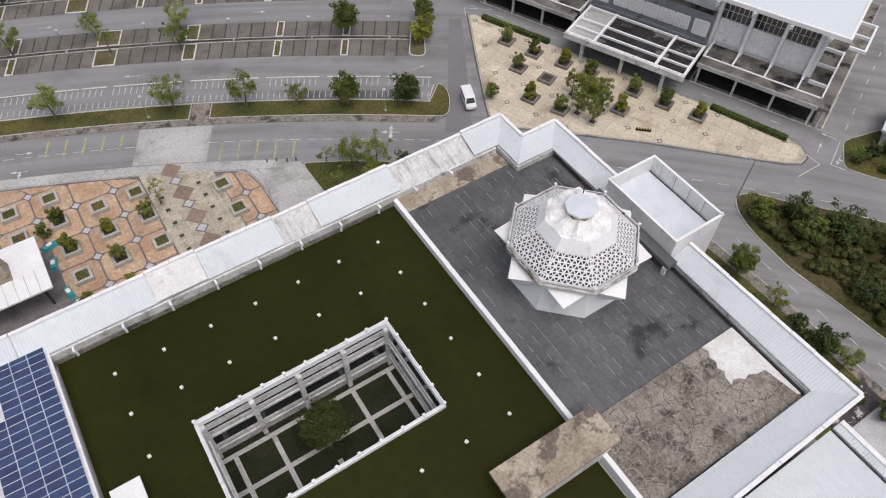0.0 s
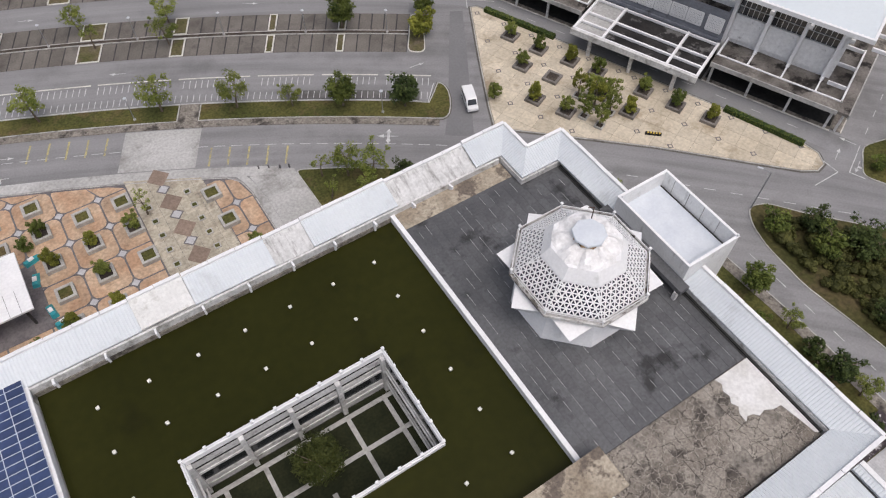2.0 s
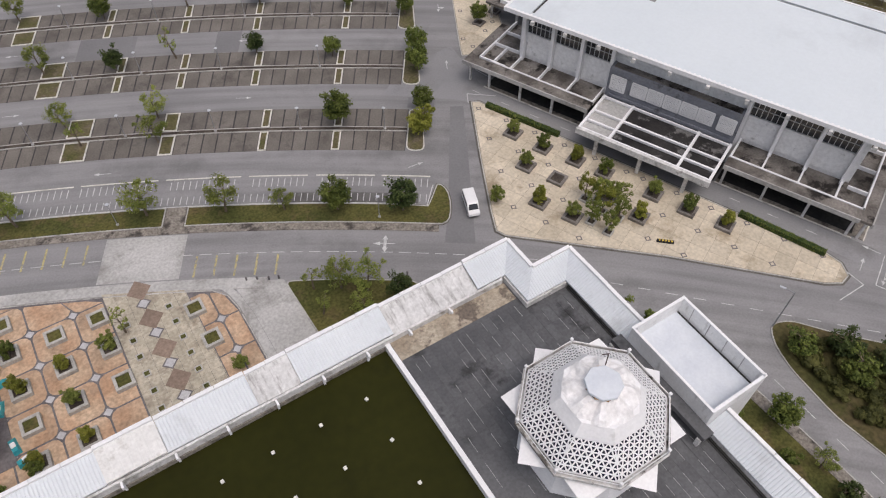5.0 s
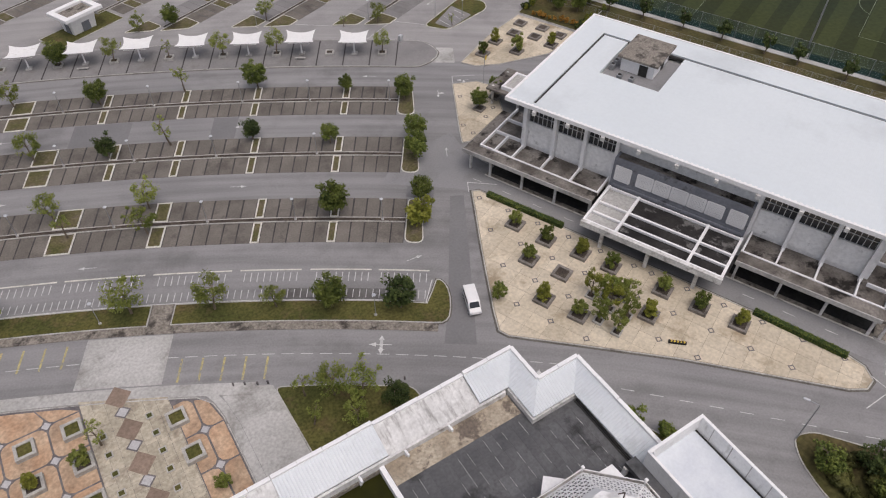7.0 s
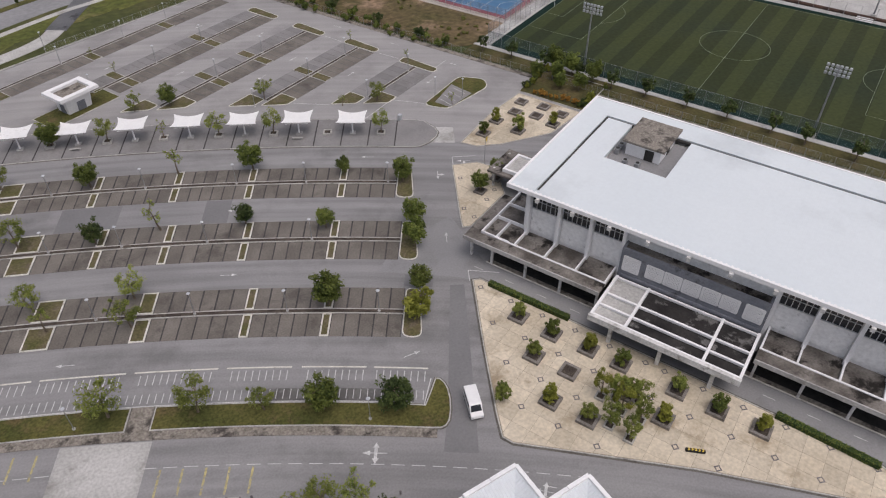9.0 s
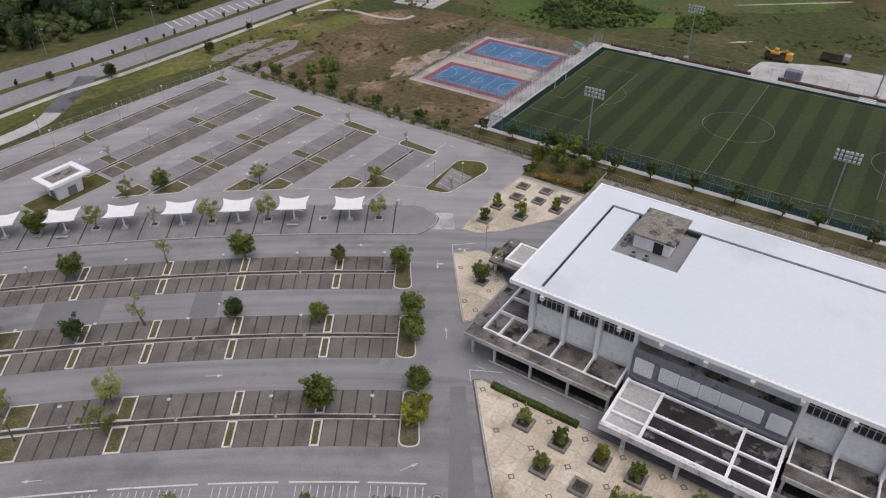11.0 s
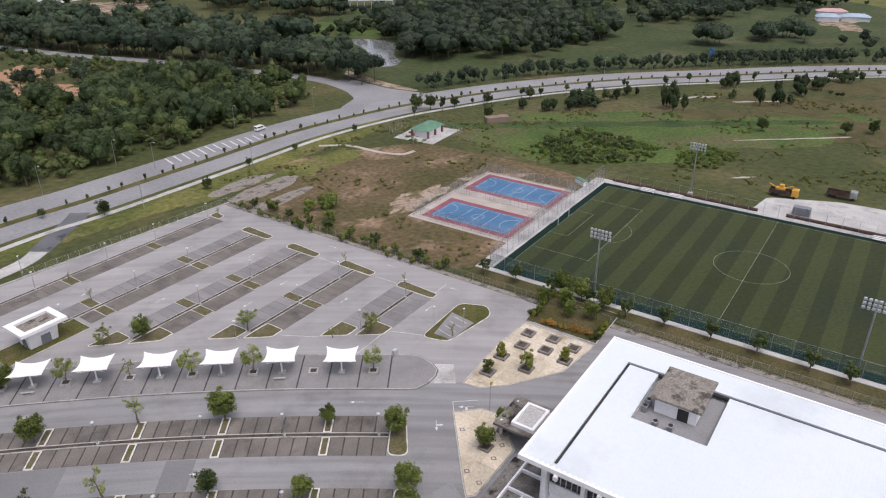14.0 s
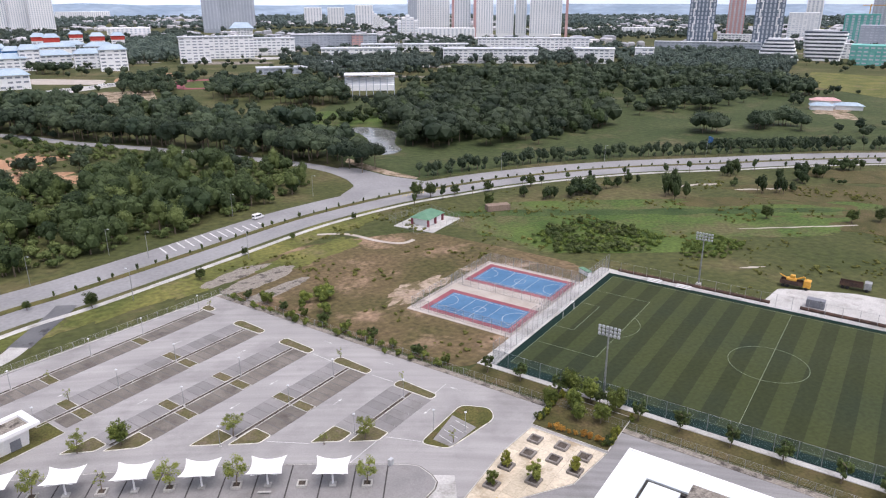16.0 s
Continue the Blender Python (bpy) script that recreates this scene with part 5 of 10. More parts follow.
# pool lights
bm = bmesh.new()
tube(bm, (0, 0, 8.7), (0, 0, 9.1), 0.07, sides=8)
box(bm, -0.2, 0.2, -0.2, 0.2, 9.08, 9.36, bevel=0.05)
M_LAMP = mat("lamp_globe", (0.72, 0.71, 0.64), (0.78, 0.77, 0.7), 3.0, 9.0, 0.4, 0, 0.05)
POOL_LAMP = mesh_of("pool_light", bm, M_LAMP)


def pool_light(x, y):
    ob = new("pool_light", POOL_LAMP)
    ob.matrix_basis = pose(x, y, 0, 0, 0, (x * 37) % 20)
    tagged(ob, "small cream box light standing in the roof pool", "pool light", "lights in the roof pool")


for k in range(7):
    pool_light(24.3 - 5.9 * k, 53.0 - 0.07 * k)
    pool_light(24.3 - 5.9 * k, 47.1 - 0.07 * k)
for x, y in ((24.4, 41.3), (24.4, 35.4), (24.5, 29.6), (24.6, 23.7), (18.7, 23.6), (12.9, 23.5), (-11.0, 40.8), (-11, 34.9), (-11, 29), (6.9, 23.4)):
    pool_light(x, y)

M_LID = mat("lid_sheet", (0.6, 0.64, 0.69), (0.66, 0.7, 0.74), 0.5, 3.0, 0.5, 0, 0.04)
# roof stair tower with an open top, and its dark ledge
M_TOWER_PAINT = mat("weathered_white_paint", (0.72, 0.72, 0.71), (0.83, 0.83, 0.825), 0.3, 3.0, 0.7, 0.1, 0.06, stain=(0.45, 0.44, 0.42), stain_scale=0.5, stain_from=0.58, stain_to=0.78, stain_stretch=(2.2, 2.2, 0.5))
tower = tagged(new("stair_tower"), "white stair tower with a sunken flat top and high parapet", "tower")
for b in ((53.7, 62.0, 29.1, 29.35, 0, 14.55), (53.7, 62.0, 41.55, 41.8, 0, 14.55), (53.7, 53.9, 29.35, 41.55, 0, 14.55), (61.75, 62.0, 29.35, 41.55, 0, 14.55)):
    bm = bmesh.new()
    box(bm, *b)
    part("wall", bm, M_TOWER_PAINT, tower)
for b in ((53.64, 62.06, 29.04, 29.4, 14.55, 14.67), (53.64, 62.06, 41.5, 41.86, 14.55, 14.67), (53.64, 53.95, 29.4, 41.5, 14.55, 14.67), (61.72, 62.06, 29.4, 41.5, 14.55, 14.67)):
    bm = bmesh.new()
    box(bm, *b)
    part("coping", bm, M_WHITE, tower)
bm = bmesh.new()
box(bm, 53.9, 61.4, 29.35, 41.55, 11.0, 12.1)
part("floor", bm, M_LID, tower, "pale roof floor inside the parapet")
bm = bmesh.new()
box(bm, 61.4, 61.75, 29.35, 41.55, 11.0, 11.95)
part("gutter", bm, M_DARK, tower)
for k in range(4):
    y = 32.0 + 2.6 * k
    bm = bmesh.new()
    box(bm, 61.69, 61.75, y - 0.05, y + 0.05, 12.0, 14.55)
    part("joint_strip", bm, M_CONC, tower)
bm = bmesh.new()
box(bm, 53.9, 54.1, 41.2, 41.4, 14.67, 15.05, bevel=0.04)
box(bm, 61.6, 61.85, 29.1, 29.35, 14.67, 15.1, bevel=0.04)
part("finial", bm, M_WHITE, tower)
ledge = tagged(new("roof_ledge"), "dark stained concrete ledge beside the stair tower", "roof ledge")
bm = bmesh.new()
box(bm, 52.2, 53.66, 27.9, 42.9, 11.2, 11.9)
part("slab", bm, M_DECK, ledge)
for y in (28.4, 42.6):
    bm = bmesh.new()
    box(bm, 52.0, 52.5, y - 0.25, y + 0.25, 8.9, 11.2)
    part("column", bm, M_WHITE_DIRTY, ledge)

# the cupola
M_WHITE_MOTTLED = mat("white_membrane", (0.74, 0.73, 0.72), (0.86, 0.855, 0.85), 0.9, 2.2, 0.6, 1.0, 0.12, stain=(0.5, 0.33, 0.2), stain_scale=0.5, stain_from=0.64, stain_to=0.76, bump_size=0.15)
M_COLLAR = mat("rusty_collar", (0.3, 0.16, 0.07), (0.5, 0.36, 0.22), 0.5, 4.0, 0.9, 0.3, 0.3, stain=(0.06, 0.04, 0.03), stain_scale=0.8, stain_from=0.5, stain_to=0.56)
M_RIM = mat("grimy_gutter", (0.45, 0.43, 0.41), (0.68, 0.67, 0.65), 0.5, 3.0, 0.85, 0.2, 0.2, stain=(0.14, 0.125, 0.11), stain_scale=0.6, stain_from=0.5, stain_to=0.6)
M_GLASS_BLUE = mat("navy_glass", (0.014, 0.018, 0.035), (0.022, 0.027, 0.05), 0.5, 2.0, 0.5, 0, 0.05, spec=0.1)
M_LATTICE = mat("lattice_paint", (0.84, 0.84, 0.845), (0.88, 0.88, 0.88), 0.5, 3.0, 0.6, 0, 0.03)
cupola = tagged(new("cupola"), "white octagonal cupola with star base, pierced lattice dome and lantern", "cupola")
UX, UY = 42.45, 35.8
OFF = radians(22.5)


def octagon(r, z, rot=0.0, n=8):
    return [(UX + r * math.cos(OFF + rot + 2 * math.pi * k / n), UY + r * math.sin(OFF + rot + 2 * math.pi * k / n), z) for k in range(n)]


bm = bmesh.new()
loft(bm, [octagon(7.75, 9.7), octagon(7.7, 10.2), octagon(6.7, 14.6), octagon(6.9, 15.6)])
part("base", bm, M_WHITE, cupola)
for k in range(8):
    a = 2 * math.pi * k / 8
    bm = bmesh.new()
    tip = (UX + 9.75 * math.cos(a), UY + 9.75 * math.sin(a), 14.9)
    l_, r_ = octagon(7.5, 15.3)[(k - 1) % 8], octagon(7.5, 15.3)[k]
    lo = (UX + 7.0 * math.cos(a), UY + 7.0 * math.sin(a), 11.2)
    vs = [bm.verts.new(p) for p in (tip, l_, r_, lo)]
    for f in ((0, 2, 1), (0, 1, 3), (0, 3, 2), (1, 2, 3)):
        bm.faces.new([vs[i] for i in f])
    bmesh.ops.recalc_face_normals(bm, faces=bm.faces)
    part("star_point", bm, M_WHITE, cupola)
bm = bmesh.new()
loft(bm, [octagon(7.3, 15.3), octagon(8.5, 15.8), octagon(8.5, 16.2), octagon(8.35, 16.2), octagon(8.25, 15.85), octagon(7.85, 15.85)], True, True)
part("rim", bm, M_RIM, cupola, "grimy gutter round the lattice dome")
bm = bmesh.new()
loft(bm, [octagon(7.78, 16.3), octagon(4.7, 18.9)])
part("glazing", bm, M_GLASS_BLUE, cupola)


def lattice(panel, spacing, width, depth, name, parent, material, frame_w=0.18):
    """A pierced screen in a flat four-cornered panel: three crossing families of bars and a border."""
    p0, p1, p2, p3 = (Vector(p) for p in panel)
    ex = (p1 - p0).normalized()
    nz = (p1 - p0).cross(p3 - p0).normalized()
    ey = nz.cross(ex)
    to2 = lambda p: ((p - p0).dot(ex), (p - p0).dot(ey))
    quad = [to2(p) for p in (p0, p1, p2, p3)]
    bm = bmesh.new()

    def bar(a, b, w):
        a, b = Vector(a), Vector(b)
        d = (b - a).normalized()
        s = Vector((-d.y, d.x)) * w / 2
        pts = [a - s, b - s, b + s, a + s]
        vs = [[bm.verts.new(p0 + ex * q.x + ey * q.y + nz * h) for q in pts] for h in (0.0, depth)]
        bm.faces.new(vs[1])
        for i in range(4):
            j = (i + 1) % 4
            bm.faces.new((vs[0][i], vs[0][j], vs[1][j], vs[1][i]))

    for i in range(4):
        bar(quad[i], quad[(i + 1) % 4], frame_w * 2)
    mid = Vector(((quad[0][0] + quad[1][0]) / 2, 0))
    for ang in (0, 60, 120):
        d = Vector((math.cos(radians(ang)), math.sin(radians(ang))))
        nrm = Vector((-d.y, d.x))
        for k in range(-40, 41):
            c0 = mid + nrm * k * spacing
            lo, hi = -1e9, 1e9
            for i in range(4):
                a, b = Vector(quad[i]), Vector(quad[(i + 1) % 4])
                e = b - a
                nin = Vector((-e.y, e.x))
                den, num = nin.dot(d), nin.dot(a - c0)
                if abs(den) < 1e-9:
                    if nin.dot(c0 - a) < 0:
                        lo, hi = 1, 0
                    continue
                t = num / den
                if den > 0:
                    lo = max(lo, t)
                else:
                    hi = min(hi, t)
            if hi - lo > 0.05:
                bar(c0 + d * lo, c0 + d * hi, width)
    return part(name, bm, material, parent)


lo_ring, hi_ring = octagon(7.9, 16.42), octagon(4.55, 19.3)
for k in range(8):
    j = (k + 1) % 8
    lattice((lo_ring[k], lo_ring[j], hi_ring[j], hi_ring[k]), 0.6, 0.15, 0.04, "lattice_panel", cupola, M_LATTICE, 0.06)
bm = bmesh.new()
loft(bm, [octagon(5.15, 18.7), octagon(5.15, 18.95), octagon(4.15, 20.35), octagon(3.8, 20.37)])
part("drum", bm, M_WHITE, cupola)
bm = bmesh.new()
rings = []
wr_ = random.Random(3)
for r, z, wob in ((3.95, 20.35, 0.05), (3.5, 20.6, 0.18), (2.9, 20.85, 0.24), (2.2, 21.1, 0.18), (1.6, 21.3, 0.02)):
    rings.append([(UX + r * math.cos(2 * math.pi * k / 32), UY + r * math.sin(2 * math.pi * k / 32), z + (wob if k % 4 < 2 else -wob) * wr_.uniform(0.5, 1.2)) for k in range(32)])
loft(bm, rings, False, False)
part("membrane", bm, M_WHITE_MOTTLED, cupola, "crumpled white roof membrane with rust stains")
bm = bmesh.new()
loft(bm, [octagon(r, z) for r, z in ((1.75, 21.0), (1.7, 21.75), (1.5, 21.8))])
part("collar", bm, M_COLLAR, cupola, "rust-stained dark lantern collar")
bm = bmesh.new()
loft(bm, [octagon(r, z, radians(22.5)) for r, z in ((1.7, 21.75), (1.98, 21.8), (1.98, 22.0), (1.9, 22.08), (0.05, 22.2))])
part("lantern_lid", bm, M_LID, cupola, "flat pale blue-grey lantern lid")
bm = bmesh.new()
tube(bm, (0, 0, 0), (0, 0, 0.75), 0.09, sides=8)
box(bm, -0.17, 0.17, -0.17, 0.17, 0.72, 0.98, bevel=0.05)
RIM_POST = mesh_of("rim_post", bm, M_WHITE)
for p_ in octagon(8.25, 16.1):
    piece("rim_post", RIM_POST, cupola, Matrix.Translation(p_))
for p_, q_ in zip(octagon(8.25, 16.6), octagon(8.25, 16.6)[1:] + octagon(8.25, 16.6)[:1]):
    bm = bmesh.new()
    tube(bm, p_, q_, 0.05, sides=6)
    part("rim_rail", bm, M_WHITE, cupola)
bm = bmesh.new()
tube(bm, (UX + 1.7, UY + 1.6, 21.4), (UX + 1.9, UY + 1.8, 23.2), 0.06)
tube(bm, (UX + 1.9, UY + 1.8, 23.2), (UX + 1.2, UY + 2.0, 23.4), 0.06)
part("lightning_rod", bm, M_RUST, cupola)

M_FRAME = mat("panel_frame", (0.5, 0.55, 0.62), (0.56, 0.61, 0.68), 0.5, 3.0, 0.5, 0, 0.05)
M_STONE_BED = mat("mottled_stone", (0.05, 0.04, 0.045), (0.08, 0.065, 0.07), 0.8, 3.0, 0.8, 0.3, 0.2, stain=(0.5, 0.48, 0.48), stain_scale=0.9, stain_from=0.56, stain_to=0.6)
# solar panels on the west roof
west = tagged(new("west_roof"), "white corrugated metal roof beside the roof pool", "roof")
bm = bmesh.new()
box(bm, -60, -17.05, -30, 57.0, 8.25, 10.9)
part("roof_sheet", bm, M_ROOF_N, west)
bm = bmesh.new()
box(bm, -0.9, 0.9, -0.485, 0.485, 0.0, 0.05)
CELLS = mesh_of("cell_sheet", bm, M_SOLAR)
bm = bmesh.new()
box(bm, -0.945, 0.945, -0.53, 0.53, -0.035, 0.035)
PFRAME = mesh_of("solar_panel", bm, M_FRAME)
bm = bmesh.new()
for sx in (-0.6, 0.6):
    tube(bm, (sx, 0, -0.4), (sx, 0, -0.02), 0.03, sides=6)
PLEG = mesh_of("leg", bm, M_ALU)
for i in range(4):
    for j in range(32):
        if i == 3 and j < 7:
            continue
        pnl = new("solar_panel", PFRAME)
        pnl.matrix_basis = pose(-17.75 - 1.9 * i, 58.95 - 1.07 * j, 11.25, 0, 0, -1.2)
        tagged(pnl, "dark blue solar panel with a pale aluminium frame", "solar panel", "solar panels on the roof")
        piece("cell_sheet", CELLS, pnl, pose(0, 0, 0))
        piece("leg", PLEG, pnl, pose(0, 0, 0))

# the lower wing at the south-east corner: sheet roof, parapet and a terrace
wing = tagged(new("low_wing"), "lower wing with a pale corrugated roof and white parapet", "building wing")
for nm, m_, b in (("wall", M_WHITE_DIRTY, (30, 55.3, -30, 2.8, 0, 8.6)), ("roof_sheet", M_ROOF_N, (30, 53.4, -30, 2.8, 8.6, 9.2)), ("roof_gutter", M_DARK, (53.4, 53.8, -30, 2.8, 8.6, 9.0)),
                  ("roof_sheet", M_ROOF_E, (53.8, 54.8, -30, 2.8, 8.6, 9.35)), ("coping", M_WHITE, (54.8, 55.4, -30, 2.8, 8.6, 9.6))):
    bm = bmesh.new()
    box(bm, *b)
    part(nm, bm, m_, wing)
terrace = tagged(new("terrace"), "white terrace beside a bed of dark mottled stone", "terrace", kind="structure")
bm = bmesh.new()
box(bm, 57.6, 69.0, -16, 1.9, 0.0, 0.25)
part("paving", bm, M_PALE_STONE, terrace)
bm = bmesh.new()
box(bm, 60.6, 69.0, 2.0, 5.4, 0.0, 0.22)
part("stone_bed", bm, M_STONE_BED, terrace)

# ---- the sports hall ----
M_SLAB_WET = mat("stained_roof_slab", (0.012, 0.011, 0.011), (0.035, 0.032, 0.031), 0.3, 3.0, 0.5, 0.2, 0.3, stain=(0.16, 0.155, 0.15), stain_scale=0.35, stain_from=0.58, stain_to=0.64)
M_SLAB_BROWN = mat("mossy_roof_slab", (0.085, 0.075, 0.066), (0.24, 0.22, 0.2), 0.25, 3.0, 0.9, 0.3, 0.25, stain=(0.022, 0.019, 0.017), stain_scale=0.22, stain_from=0.53, stain_to=0.6)
hall = tagged(new("sports_hall"), "large white sports hall with a flat metal roof and entrance canopy", "building")
hall.matrix_basis = AB


def hbox(name, material, *b, label="", parent=None, bevel=0.0):
    bm = bmesh.new()
    box(bm, *b, bevel=bevel)
    return part(name, bm, material, parent or hall, label)


HA0, HA1, HB0, HB1 = 114.6, 150.2, -2.6, 62.9
hbox("wall", M_PANEL, 117.6, 148.6, 0.5, 60.5, 0, 13.6)
# roof deck in three sheets round the sunken plant yard
ZR = 14.9
for b in ((HA0 + 0.4, 131.0, HB0 + 0.4, 57.6), (131.0, 143.8, HB0 + 0.4, 41.6), (131.0, 143.8, 52.8, 57.6)):
    hbox("roof_sheet", M_ROOF_HALL, *b, 14.2, ZR)
hbox("roof_sheet", M_ROOF_HALL, HA0 + 0.4, HA1 - 0.4, 58.1, HB1 - 0.4, 14.2, ZR + 0.05)
hbox("roof_sheet", M_ROOF_HALL, 144.4, HA1 - 0.4, HB0 + 0.4, 58.1, 14.2, ZR + 0.05)
hbox("roof_gutter", M_DARK, 116.0, 144.4, 57.6, 58.1, 14.2, ZR - 0.25)
hbox("roof_gutter", M_DARK, 143.8, 144.4, HB0 + 0.4, 57.6, 14.2, ZR - 0.25)
hbox("roof_sheet", M_ROOF_HALL, HA0 + 0.4, 116.0, 57.6, 58.1, 14.2, ZR)
hbox("yard_floor", M_ASPHALT_MID, 131.0, 143.8, 41.6, 52.8, 13.3, 13.9)
for b in ((HA0, HA0 + 0.42, HB0, HB1), (HA1 - 0.42, HA1, HB0, HB1), (HA0 + 0.42, HA1 - 0.42, HB0, HB0 + 0.42), (HA0 + 0.42, HA1 - 0.42, HB1 - 0.42, HB1)):
    hbox("fascia", M_WHITE, *b, 14.35, ZR + 0.18)
bm = bmesh.new()
box(bm, 0.42, 0.75, 0, 0.35, 0, 0.09)
GUARD = mesh_of("gutter_guard", bm, M_WHITE)
for k in range(80):
    piece("gutter_guard", GUARD, hall, pose(HA0, HB0 + 0.3 + k * 0.82, ZR))
# plant room on the roof
hbox("plant_room", M_WHITE, 135.6, 143.2, 44.4, 50.7, 13.9, 16.6)
hbox("plant_room_roof", M_CONC_DIRTY, 134.9, 144.0, 43.7, 51.3, 16.6, 17.0, label="stained concrete slab roof")
hbox("plant_room_door", M_DARK, 135.5, 135.62, 45.6, 47.2, 13.9, 16.0)
hbox("plant_room_door", M_DARK, 139.2, 140.6, 44.3, 44.42, 13.9, 16.0)
for a, b in ((132.2, 49.4), (134.9, 51.9), (136.6, 51.9), (132.4, 47.2)):
    unit = tagged(new("cooling_unit"), "grey metal air conditioning unit standing in the roof yard", "air conditioner", "roof cooling units")
    unit.matrix_basis = AB @ pose(a, b, 13.9)
    bm = bmesh.new()
    box(bm, -0.55, 0.55, -0.4, 0.4, 0.08, 1.15, bevel=0.04)
    part("casing", bm, M_STEEL, unit)
    bm = bmesh.new()
    tube(bm, (0, 0, 1.15), (0, 0, 1.22), 0.33, sides=16)
    part("fan_guard", bm, M_DARK, unit)
    bm = bmesh.new()
    box(bm, -0.5, 0.5, -0.35, -0.25, 0, 0.08)
    box(bm, -0.5, 0.5, 0.25, 0.35, 0, 0.08)
    part("foot", bm, M_STEEL, unit)

# columns and high windows on the entrance side
COLS = [59.4, 53.68, 47.95, 42.2, 18.6, 12.9, 7.2, 1.5]
for b in COLS:
    hbox("column", M_WHITE, 116.3, 117.3, b - 0.3, b + 0.3, 0, 14.0, bevel=0.03)
for b0, b1 in zip(COLS, COLS[1:]):
    if b0 - b1 > 10:
        continue
    lo, hi = b1 + 0.3, b0 - 0.3
    win = hbox("window", M_GLASS, 117.5, 117.62, lo, hi, 9.9, 13.0)
    bm = bmesh.new()
    for k in range(7):
        y = lo + k * (hi - lo) / 6
        box(bm, 117.38, 117.5, y - 0.05, y + 0.05, 9.8, 13.1)
    for z in (9.8, 11.4, 13.0):
        box(bm, 117.38, 117.5, lo, hi, z, z + 0.1)
    part("window_frame", bm, M_ALU, win)
    bm = bmesh.new()
    box(bm, 117.4, 117.6, lo, hi, 13.2, 14.0)
    part("lintel", bm, M_WHITE, hall)
    hbox("wall_panel", M_PANEL, 117.42, 117.6, lo + 0.05, hi - 0.05, 5.0, 9.7)
for k in range(10):
    b = 57 - 6.3 * k
    hbox("rain_box", M_WHITE_DIRTY, 114.2, 114.75, b - 0.3, b + 0.3, 13.6, 14.3)

# the low canopy: solid dark outer band, white beams over stained cells
def low_canopy(b0, b1, cuts):
    hbox("canopy_band", M_SLAB_BROWN, 109.7, 112.0, b0, b1, 4.4, 4.9)
    hbox("canopy_edge", M_CONC, 109.5, 109.7, b0, b1, 4.2, 5.0)
    hbox("canopy_beam", M_WHITE, 112.0, 112.3, b0, b1, 4.3, 5.05)
    hbox("canopy_slab", M_SLAB_BROWN, 112.3, 117.4, b0, b1, 4.0, 4.35)
    for b in cuts:
        hbox("canopy_beam", M_WHITE, 112.3, 117.4, b - 0.14, b + 0.14, 4.2, 5.0)
    n = max(2, int(abs(b1 - b0) / 5.7))
    for k in range(n + 1):
        b = b0 + 0.5 + k * (b1 - b0 - 1.0) / n
        hbox("canopy_column", M_WHITE_DIRTY, 110.6, 111.0, b - 0.2, b + 0.2, 0, 4.4)
    # The canopy's shade is put into the plinth's near-black colour.
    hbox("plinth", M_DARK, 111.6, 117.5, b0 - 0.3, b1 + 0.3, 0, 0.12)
    hbox("pavement", M_CONC_DIRTY, 110.75, 111.6, b0 - 0.3, b1 + 0.3, 0, 0.12)
    hbox("kerb", M_KERB_PALE, 110.55, 110.75, b0 - 0.5, b1 + 0.5, 0, 0.16)


low_canopy(42.5, 63.2, (42.7, 47.95, 53.68, 59.4, 63.0))
low_canopy(-2.9, 18.2, (1.5, 7.2, 12.9, 18.0))
hbox("canopy_band", M_SLAB_BROWN, 109.7, 146.0, -4.6, -2.9, 4.4, 4.9)
hbox("canopy_edge", M_CONC, 109.5, 146.0, -4.8, -4.6, 4.2, 5.0)
hbox("canopy_beam", M_WHITE, 112.0, 127.2, -2.88, -2.6, 4.3, 5.05)
hbox("canopy_slab", M_SLAB_BROWN, 117.45, 127.0, -2.55, 0.4, 4.0, 4.35)
for a in (116.0, 121.6, 126.9):
    hbox("canopy_beam", M_WHITE, a - 0.14, a + 0.14, -2.55, 0.45, 4.36, 5.0)
for k in range(6):
    hbox("canopy_column", M_WHITE_DIRTY, 111.0 + 6.8 * k, 111.4 + 6.8 * k, -4.3, -3.9, 0, 4.4)
hbox("pavement", M_CONC_DIRTY, 111.2, 146.0, -5.0, 0.4, 0, 0.11)
hbox("kerb", M_KERB_PALE, 111.0, 146.0, -5.2, -5.0, 0, 0.15)
for b in ((114.8, 123.2, -5.3, -4.95), (114.8, 115.15, -4.95, -2.65), (122.85, 123.2, -4.95, -2.65), (118.8, 119.1, -4.95, -2.65)):
    hbox("roof_frame", M_WHITE, *b, 13.2, 13.75)
hbox("roof_frame_slab", M_CONC_DIRTY, 115.2, 122.8, -4.9, -2.65, 12.9, 13.15)
hbox("canopy_slab", M_SLAB_BROWN, 117.4, 126.0, 60.6, 66.0, 4.0, 4.35)
hbox("canopy_beam", M_WHITE, 112.3, 126.0, 65.7, 66.0, 4.0, 5.0)
hbox("canopy_band", M_SLAB_BROWN, 109.7, 124.0, 66.0, 68.0, 4.3, 4.8)
for a in (111.0, 117.0, 123.0):
    hbox("canopy_column", M_WHITE_DIRTY, a - 0.2, a + 0.2, 66.8, 67.2, 0, 4.3)
hbox("canopy_band", M_SLAB_BROWN, 109.7, 112.0, 63.2, 66.0, 4.3, 4.8)
hbox("canopy_slab", M_SLAB_BROWN, 112.3, 117.4, 63.2, 65.7, 4.0, 4.35)
hbox("canopy_edge", M_CONC, 109.5, 109.7, 63.2, 68.0, 4.2, 5.0)
